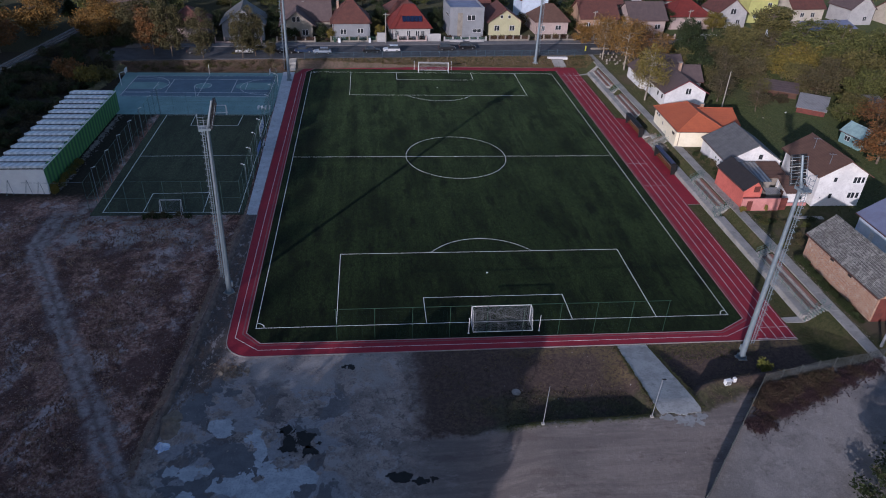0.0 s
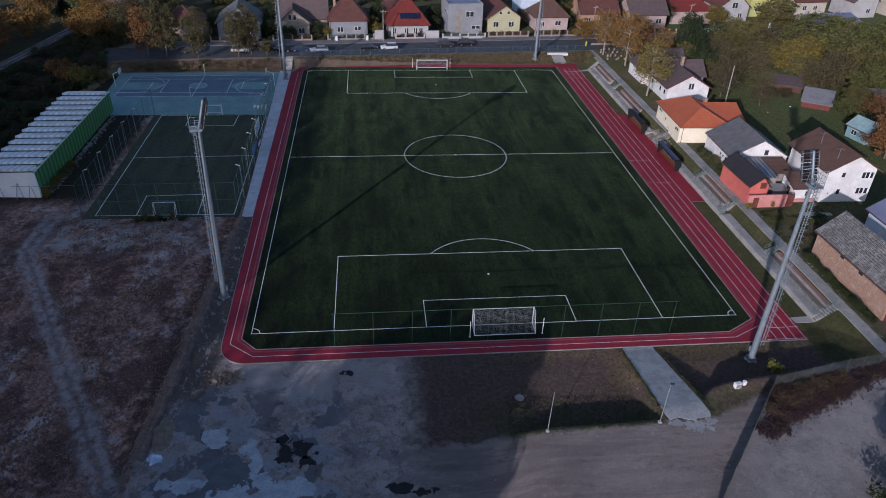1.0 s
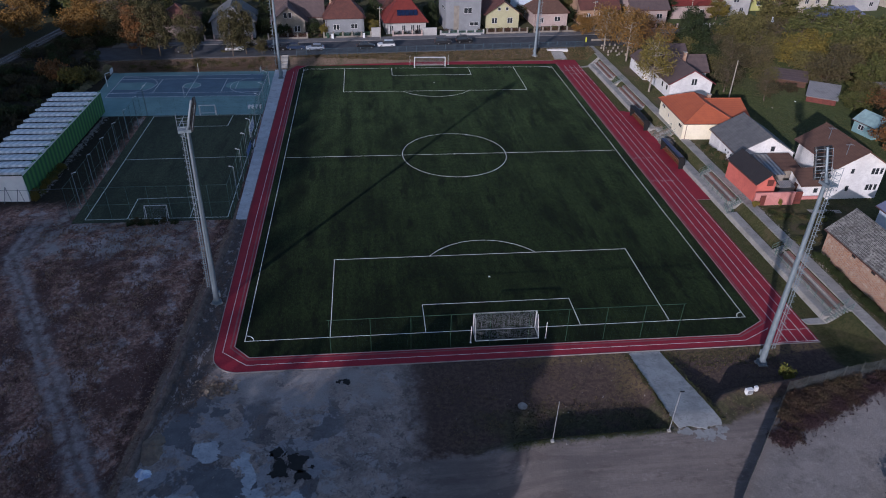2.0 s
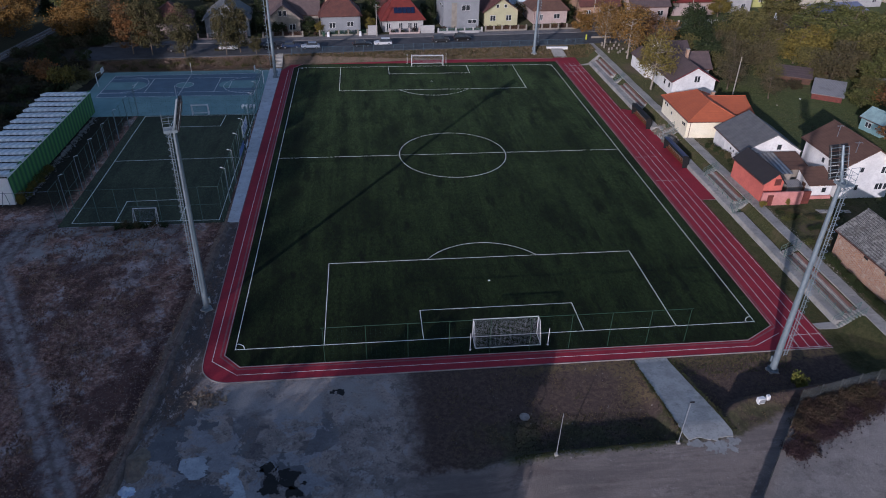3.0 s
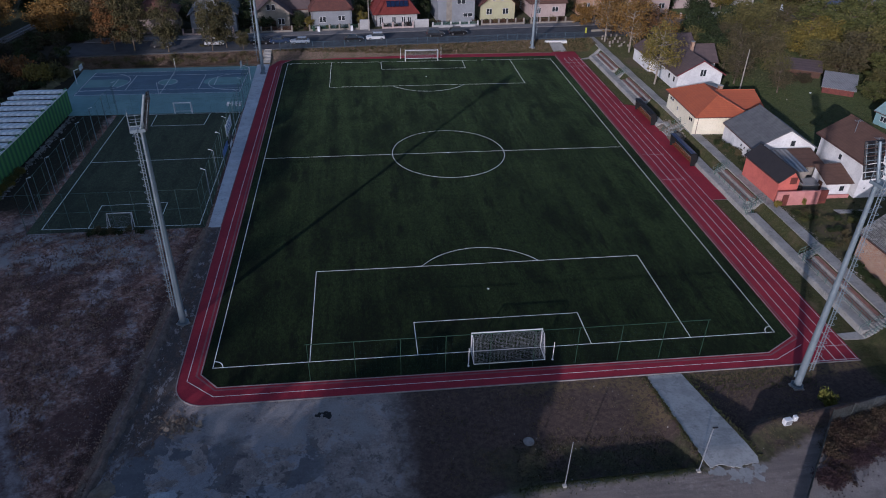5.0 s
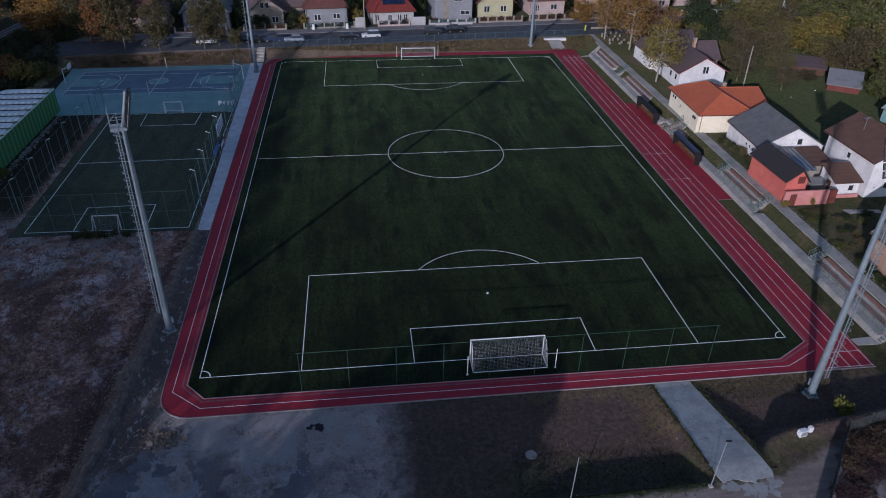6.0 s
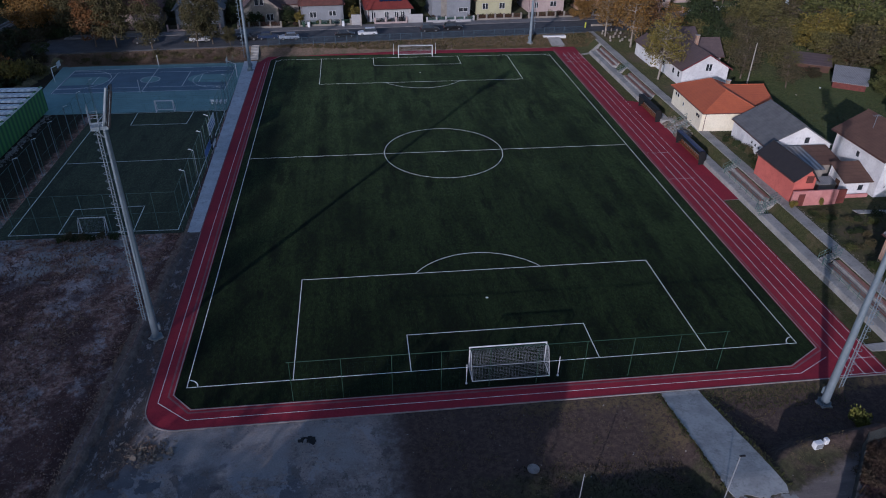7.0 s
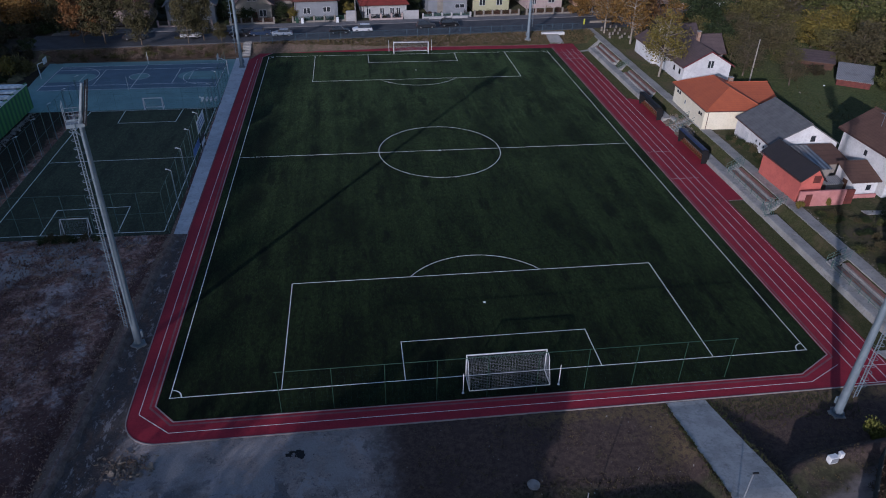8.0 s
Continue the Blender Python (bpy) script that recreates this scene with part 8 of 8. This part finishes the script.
# white slab and grey path at the far end, white stones by the trees
solid("concrete_slab", Geo().bev(30.6, 109.2, UP - 0.5, 36.0, 110.2, UP + 0.35, 0.05), PLASTER_WHITE, "long white concrete slab at the street fence", "concrete slab", m=pose(0, -1.2, -0.6))
solid("ramp_path", Geo().add([(31.8, 104.0, 0.05), (35.0, 104.0, 0.05), (34.4, 108.3, 1.22), (31.6, 108.3, 1.22), (31.8, 104.0, -0.1), (35.0, 104.0, -0.1), (34.4, 108.3, 0.9), (31.6, 108.3, 0.9)],
      [(0, 1, 2, 3), (0, 4, 5, 1), (1, 5, 6, 2), (2, 6, 7, 3), (3, 7, 4, 0)]), CONCRETE, "grey concrete ramp from the street to the track", "path", "structure")
for i in range(16):
    x, y = 44.8 + (i % 4) * 1.5 + rng.uniform(-0.6, 0.6), 101.5 + (i // 4) * 2.9 + rng.uniform(-0.5, 0.5)
    solid("stone_marker", Geo().bev(-0.22, -0.12, -0.1, 0.22, 0.12, rng.uniform(0.35, 0.7), 0.05), PLASTER_DULL, "small whitish stone marker under the trees", "stone marker", group="stone markers", m=pose(x, y, UP, 0, 0, rng.uniform(-20, 20)))
solid("low_white_wall", Geo().bev(-4.5, -0.15, 0, 4.5, 0.15, 0.5, 0.03), PLASTER_DULL, "low pale wall under the trees", "garden wall", m=pose(48.5, 115.2, UP, 0, 0, SL))
solid("warning_post", Geo().bev(-0.18, -0.1, 0, 0.18, 0.1, 1.3, 0.04), plain("yellow_green_paint", (0.45, 0.48, 0.06), None, 2, 0.6), "yellow-green marker post at the end of the path", "marker post", m=pose(42.2, 113.6, UP))
flag = thing("flag_pole", pose(88.0, 108.4, UP), "leaning pole with a pale blue flag in the gardens", "flag pole")
part("pole", Geo().tube((0, 0, 0), (0.8, 0, 7.8), 0.05, n=6), POLE_WOOD, flag)
part("flag", Geo().add([(0.8, 0, 7.8), (1.3, 0.2, 7.2), (1.7, -0.1, 5.8), (0.75, 0.05, 6.3), (0.8, 0.03, 7.8), (1.3, 0.23, 7.2), (1.7, -0.07, 5.8), (0.75, 0.08, 6.3)], [(0, 1, 2, 3), (7, 6, 5, 4), (0, 4, 5, 1), (1, 5, 6, 2), (2, 6, 7, 3), (3, 7, 4, 0)]), PLASTER_BLUE, flag)
for i in range(4):
    x, y = rng.uniform(62, 76), rng.uniform(62, 82)
    solid("garden_junk", Geo().bev(-0.17, -0.1, -0.05, 0.17, 0.1, rng.uniform(0.1, 0.25), 0.03), (PLASTER_DULL, BANNER, RUBBLE)[i % 3], "pale piece of junk on the garden lawn", "garden junk", group="garden junk", m=pose(x, y, ground_z(x, y), 0, 0, rng.uniform(0, 180)))

# ---- yard in front of the pitch ----
def yard_lamp(x, y, head, lean):
    t = thing("lamp_post", pose(x, y, ground_z(x, y), 0, lean, 0), "slim pale grey lamp post at the edge of the gravel road", "lamp post", "lamp posts by the road")
    part("pole", Geo().tube((0, 0, -0.1), (0, 0, 5.1), 0.042, 0.03, 8), PLASTER_GREY, t)
    part("foot", Geo().bev(-0.16, -0.16, -0.05, 0.16, 0.16, 0.14, 0.03), CONCRETE, t)
    if head:
        part("lamp_head", Geo().bev(-0.08, -0.07, 5.05, 0.36, 0.07, 5.13, 0.02), BLACK, t, "flat dark lamp head")


yard_lamp(1.1, -18.5, False, 1.0)
yard_lamp(12.5, -18.2, True, 1.0)
box_a = solid("electrical_cabinet", Geo().bev(-0.38, -0.23, 0, 0.38, 0.23, 0.6, 0.04), WHITE_STEEL, "white steel electrical cabinet on the bare ground", "electrical cabinet", m=pose(22.4, -14.2, ground_z(22.4, -14.2) - 0.04, 0, 0, 8))
part("cabinet_door", Geo().box(-0.32, -0.242, 0.08, 0.32, -0.232, 0.53), PLASTER_GREY, box_a)
solid("electrical_cabinet", Geo().bev(-0.18, -0.18, 0, 0.18, 0.18, 0.5, 0.04), WHITE_STEEL, "small white electrical cabinet beside a larger one", "electrical cabinet", m=pose(23.3, -13.9, ground_z(23.3, -13.9) - 0.06, 0, 0, 8))


def wire_fence(pts, label):
    t = thing("wire_fence", pose(0, 0, 0), label, "fence")
    for (xa, ya), (xb, yb) in zip(pts[:-1], pts[1:]):
        d = math.hypot(xb - xa, yb - ya)
        n = max(1, round(d / 2.5))
        for i in range(n + 1):
            x, y = xa + (xb - xa) * i / n, ya + (yb - ya) * i / n
            z = ground_z(x, y)
            part("post", Geo().tube((x, y, z - 0.1), (x, y, z + 1.7), 0.035, n=6), FENCE_MESH, t)
        for i in range(n):
            p = [(xa + (xb - xa) * k / n, ya + (yb - ya) * k / n) for k in (i, i + 1)]
            z0, z1 = ground_z(*p[0]), ground_z(*p[1])
            g = Geo()
            net_panel(g, (*p[0], z0 + 0.05), (p[1][0] - p[0][0], p[1][1] - p[0][1], z1 - z0), (0, 0, 1.45), 0.1, 0.014)
            part("mesh_panel", g, FENCE_MESH, t)


wire_fence([(13.2, -29.2), (26.4, -14.3), (42.8, -10.9)], "grey close-meshed fence round the corner of the ground")
for x, y in ((43.9, -9.0), (45.2, -8.6)):
    solid("gate_post", Geo().bev(-0.12, -0.12, 0, 0.12, 0.12, 1.9, 0.02), PLASTER_GREY, "pale gate post at the end of the path", "gate post", group="gate posts", m=pose(x, y, ground_z(x, y) - 0.05))
solid("gate_leaf", Geo().bev(-0.03, -1.0, 0.1, 0.03, 1.0, 1.7, 0.01), PLASTER_BLUE, "pale blue sheet gate leaning open", "gate", m=pose(46.2, -8.4, ground_z(46.2, -8.4), 0, 8, 60))


def blot(g, cx, cy, r, seed, z, squash=0.8, cell=0.09, rough=0.75):
    """Adds an uneven, frayed flat patch of small cells."""
    def field(x, y):
        d = math.hypot((x - cx) / r, (y - cy) / (r * squash))
        n = noise.noise((x * 0.9 / r + seed * 3.1, y * 0.9 / r, seed)) + 0.55 * noise.noise((x * 2.4 / r, y * 2.4 / r + seed * 1.7, seed)) + 0.3 * noise.noise((x * 2.2, y * 2.2, seed + 5)) + 0.15 * noise.noise((x * 5.5, y * 5.5, seed))
        return 0.85 - d + rough * n
    m, k = int(1.9 * r / cell), int(1.9 * r * squash / cell)
    at = {}
    for b in range(-k, k):
        for a in range(-m, m):
            x, y = cx + a * cell, cy + b * cell
            if field(x + cell / 2, y + cell / 2) > 0:
                q = []
                for da, db in ((0, 0), (1, 0), (1, 1), (0, 1)):
                    p = (a + da, b + db)
                    if p not in at:
                        at[p] = len(g.v)
                        g.v.append((x + da * cell + rng.uniform(-0.02, 0.02), y + db * cell + rng.uniform(-0.02, 0.02), z))
                    q.append(at[p])
                g.f.append(tuple(q))
    return g


g = Geo()
for cx, cy, r, s in ((-23.4, -18.2, 1.9, 3), (-24.6, -16.4, 0.8, 8), (-22.0, -19.3, 0.8, 5)):
    blot(g, cx, cy, r, s, 0.03, rough=1.0)
solid("tar_stain", g, OIL, "black tar stain soaked into the gravel", "stain", "structure")
g = Geo()
for cx, cy, r, s in ((-13.4, -23.2, 1.1, 11), (-11.6, -23.5, 0.8, 12), (-10.2, -23.4, 0.5, 14), (-18.1, -7.6, 0.75, 15)):
    blot(g, cx, cy, r, s, 0.034, 0.6, rough=1.0)
solid("tar_stain", g, OIL, "black tar stain soaked into the gravel", "stain", "structure")

# dried puddles with a pale crust, and patches still wet
CRUST = plain("pale_blue_grey_mud_crust", (0.42, 0.44, 0.47), (0.32, 0.34, 0.37), 0.9, 0.85, fine=5, bump=0.4, dirt=0.45)
WET = plain("dark_wet_mud", (0.125, 0.12, 0.128), (0.09, 0.088, 0.094), 0.8, 0.45, spec=0.4, fine=6, bump=0.3, dirt=0.4)
lift = 0.004
for cx, cy, r, s, q in ((-27.4, -20.4, 2.3, 21, 1.0), (-30.0, -19.6, 2.1, 22, 0.9), (-34.2, -13.4, 1.8, 23, 1.1), (-33.4, -11.6, 1.2, 24, 0.8), (-31.6, -22.9, 2.1, 25, 0.8), (-33.9, -22.9, 1.6, 26, 0.8), (-32.4, -9.4, 1.0, 27, 1.2), (-30.6, -10.8, 0.9, 28, 0.8)):
    solid("wet_patch", blot(Geo(), cx, cy, r, s, lift, q), WET, "dark wet patch of mud in the yard", "mud patch", "structure")
    lift += 0.001
for cx, cy, r, s, q in ((-34.6, -21.1, 0.9, 31, 0.9), (-33.0, -21.3, 1.1, 32, 0.9), (-31.35, -21.1, 0.8, 33, 0.8), (-27.4, -17.3, 0.8, 34, 1.5), (-26.6, -19.3, 0.8, 35, 1.9), (-25.7, -21.3, 0.9, 36, 1.6), (-23.6, -22.9, 2.3, 37, 0.8), (-28.8, -22.9, 2.0, 38, 0.8), (-26.4, -24.2, 2.2, 39, 0.8), (-30.9, -15.6, 1.6, 40, 0.8), (-32.9, -24.6, 1.6, 41, 0.7)):
    solid("dried_puddle", blot(Geo(), cx, cy, r, s, lift, q, rough=0.6), CRUST, "dried puddle with a pale cracked crust", "dried puddle", "structure")
    lift += 0.001
g = Geo()
for cx, cy, r, s in ((14.3, -18.1, 0.7, 51), (15.4, -18.4, 0.8, 52), (16.6, -18.3, 0.75, 53), (17.6, -18.0, 0.6, 54), (16.1, -19.0, 0.45, 55), (17.4, -18.9, 0.4, 56)):
    blot(g, cx, cy - 0.45, r, s, ROAD_Z - 0.014 + 0.003 * (s - 50), 0.9, 0.07, 1.0)
solid("path_fragments", g, CONCRETE_PALE, "crumbled pale concrete at the broken end of the path", "path", "structure")
solid("manhole_cover", Geo().prism(arc(0, 0, 0.5, 0, 345, 23), -0.05, 0.05).prism(arc(0, 0, 0.38, 0, 345, 23), 0.04, 0.075), RUBBLE, "round grey concrete manhole cover in the soil", "manhole cover", m=pose(-0.35, -12.4, 0.0))

# sack, soil heap and rubble
def heap(cx, cy, r, h, mat, name, label, category, seed):
    g = Geo()
    n, m = 26, 8
    for j in range(m + 1):
        q = j / m
        for i in range(n):
            a = 2 * math.pi * i / n
            rr = r * q * (1 + 0.6 * noise.noise((math.cos(a) * 1.6 + seed, math.sin(a) * 1.6, seed)) + 0.3 * noise.noise((math.cos(a) * 5 + seed, math.sin(a) * 5, seed)))
            z = h * (1 - q) ** 1.2 * (1 + 0.6 * noise.noise((rr * math.cos(a) * 2.2, rr * math.sin(a) * 2.2, seed))) - 0.05
            g.v.append((rr * math.cos(a), rr * math.sin(a), z))
    g.f = [(j * n + i, (j + 1) * n + i, (j + 1) * n + (i + 1) % n, j * n + (i + 1) % n) for j in range(m) for i in range(n)]
    solid(name, g, mat, label, category, m=pose(cx, cy, ground_z(cx, cy)))


heap(-36.1, -14.9, 1.75, 0.7, plain("tan_clay", (0.22, 0.175, 0.135), (0.15, 0.12, 0.095), 1.5, 0.95, fine=7, bump=0.6), "clay_mound", "tan clay mound at the edge of the yard", "clay mound", 4)
heap(-36.0, -17.9, 0.75, 0.5, TARP, "rubbish_sack", "white and blue torn plastic sack on the ground", "rubbish sack", 9)
def stones(name, spots, lo, hi, mat, label):
    """Broken lumps, too many to count, as one object."""
    g = Geo()
    for x, y in spots:
        s = rng.uniform(lo, hi) * (1.0 if rng.random() < 0.85 else 1.8)
        c = Vector((x, y, ground_z(x, y)))
        v = [c + Vector((rng.uniform(-1, 1), rng.uniform(-1, 1), rng.uniform(-0.3, 0.9))) * s for _ in range(5)]
        g.add(v, [(0, 1, 2), (0, 2, 3), (0, 3, 1), (1, 3, 2), (4, 1, 2), (4, 2, 3), (4, 3, 1)])
    solid(name, g, mat, label, "stones", "stuff")


stones("track_corner_rubble", [(rng.gauss(-31.6, 1.0), rng.gauss(-7.4, 0.7)) for _ in range(240)], 0.06, 0.2, RUBBLE_TAN, "tan broken rubble beside the track corner")
yard_spots = [(rng.gauss(-30, 3.5), rng.gauss(-12.5, 4)) for _ in range(600)] + [(rng.gauss(-18.3, 1.6), rng.gauss(-8.2, 0.9)) for _ in range(260)]
yard_spots += [(rng.uniform(-66, -38), rng.uniform(-22, 27)) for _ in range(320)] + [(rng.uniform(-34, 20), rng.uniform(-24, -6)) for _ in range(500)]
stones("loose_stones", [(x, y) for x, y in yard_spots if not (-33.5 < x < 37 and y > -5.7)], 0.02, 0.075, RUBBLE, "loose pale stones scattered over the yard")
stones("fence_rubble", [(rng.gauss(-44.5, 3.0), rng.gauss(26.0, 0.9)) for _ in range(500)] + [(rng.uniform(-64.5, -58.5), rng.gauss(27.3, 0.6)) for _ in range(160)], 0.04, 0.16, RUBBLE, "pale rubble strewn below the small pitch's fence")
stones("hall_rubble", [(-65.9 + abs(rng.gauss(0, 0.5)) + 0.05 * rng.random(), rng.uniform(37, 70)) for _ in range(800)], 0.08, 0.28, RUBBLE, "pale rubble along the foot of the green hall wall")
stones("bank_stones", [(43.25 + abs(rng.gauss(0, 0.28)), rng.uniform(-8, 24)) for _ in range(420)] + [(43.25 + abs(rng.gauss(0, 0.25)), rng.uniform(34, 48)) for _ in range(80)], 0.03, 0.09, PLASTER_DULL, "rough stones along the outer edge of the path")
tufts("dry_brushwood", [(rng.gauss(-31.4, 0.8), rng.gauss(-7.2, 0.7), 0.0) for _ in range(220)], 4, 0.15, DRY_BRUSH, "dry brushwood strewn beside the track corner", "brushwood")
tufts("scrub_edge_twigs", scatter(1500, 20.5, 43.5, -23, -11, lambda x, y: inside(x + rng.gauss(0, 0.5), y + abs(rng.gauss(0, 0.7)), SCRUB) and not inside(x, y - 1.6, SCRUB)), 5, 0.12, LEAF_MAROON, "sparse maroon twigs along the edge of the road", "brushwood")
tufts("scrub_twigs", scatter(1500, 21.5, 43, -22.3, -11, lambda x, y: inside(x + rng.gauss(0, 0.25), y + rng.gauss(0, 0.25), SCRUB)), 5, 0.2, LEAF_WEED, "dry brown twigs and stalks in the roadside scrub", "brushwood")
tufts("path_edge_grass", [(13.2 + 0.2 * k - abs(rng.gauss(0, 0.25)), -5.4 - 11.6 * k, path_z(-5.4 - 11.6 * k)) for k in (rng.random() for _ in range(240))]
      + [(16.85 + 1.3 * k + abs(rng.gauss(0, 0.25)), -5.4 - 11.9 * k, path_z(-5.4 - 11.9 * k)) for k in (rng.random() for _ in range(240))], 5, 0.13, WEED_GREEN, "ragged grass along the edges of the concrete path", "grass")
tufts("verge_grass", [(x, y, ground_z(x, y)) for x, y in ((a, crest_y(a) + rng.gauss(0.5, 0.45)) for a in (rng.uniform(-2.5, 13.0) for _ in range(900)))], 5, 0.1, WEED_GREEN, "green grass along the edge of the gravel road", "grass")
solid("garden_slab", Geo().prism([(50.2, 22.5), (55.1, 22.0), (55.0, 21.2), (50.4, 21.5)], UP - 0.1, UP + 0.06), CONCRETE, "pale concrete slab path in the garden", "path", "structure")
for i in range(14):
    plant("low" if i % 2 else "shrub", -65.8 + rng.uniform(0, 0.7), 35.5 + i * 0.9, rng.uniform(0.6, 1.5), rng.uniform(0.5, 0.9), (LEAF_YELLOW, LEAF_GREEN)[i % 2], "yellow-green weed at the foot of the hall wall", "bush", "weeds along the hall")
tufts("bank_scrub", scatter(5000, -74, -36, 98.2, 107, lambda x, y: 98.0 + 0.05 * (x + 60) < y < kerb_y(x) - 2.6), 6, 0.3, LEAF_BANK, "faded dry scrub on the bank below the street", "scrub")
tufts("soil_weeds", scatter(2600, -9, 30, -16.8, -5.5, lambda x, y: not (12.9 < x - 0.12 * (-5.2 - y) < 17.4 + 0.1 * (-5.2 - y)) and noise.noise((x * 0.35, y * 0.35, 11)) + 0.6 * noise.noise((x * 1.1, y * 1.1, 3)) > 0.05), 5, 0.085, STRAW, "dry weeds over the bare soil beside the track", "weeds")
tufts("track_edge_weeds", scatter(700, 17, 30, -8.2, -5.5, lambda x, y: x > 17.2 + 0.1 * (-5.2 - y)), 5, 0.1, WEED_GREEN, "rough green weeds between track and the soil in the bank's shade", "weeds")
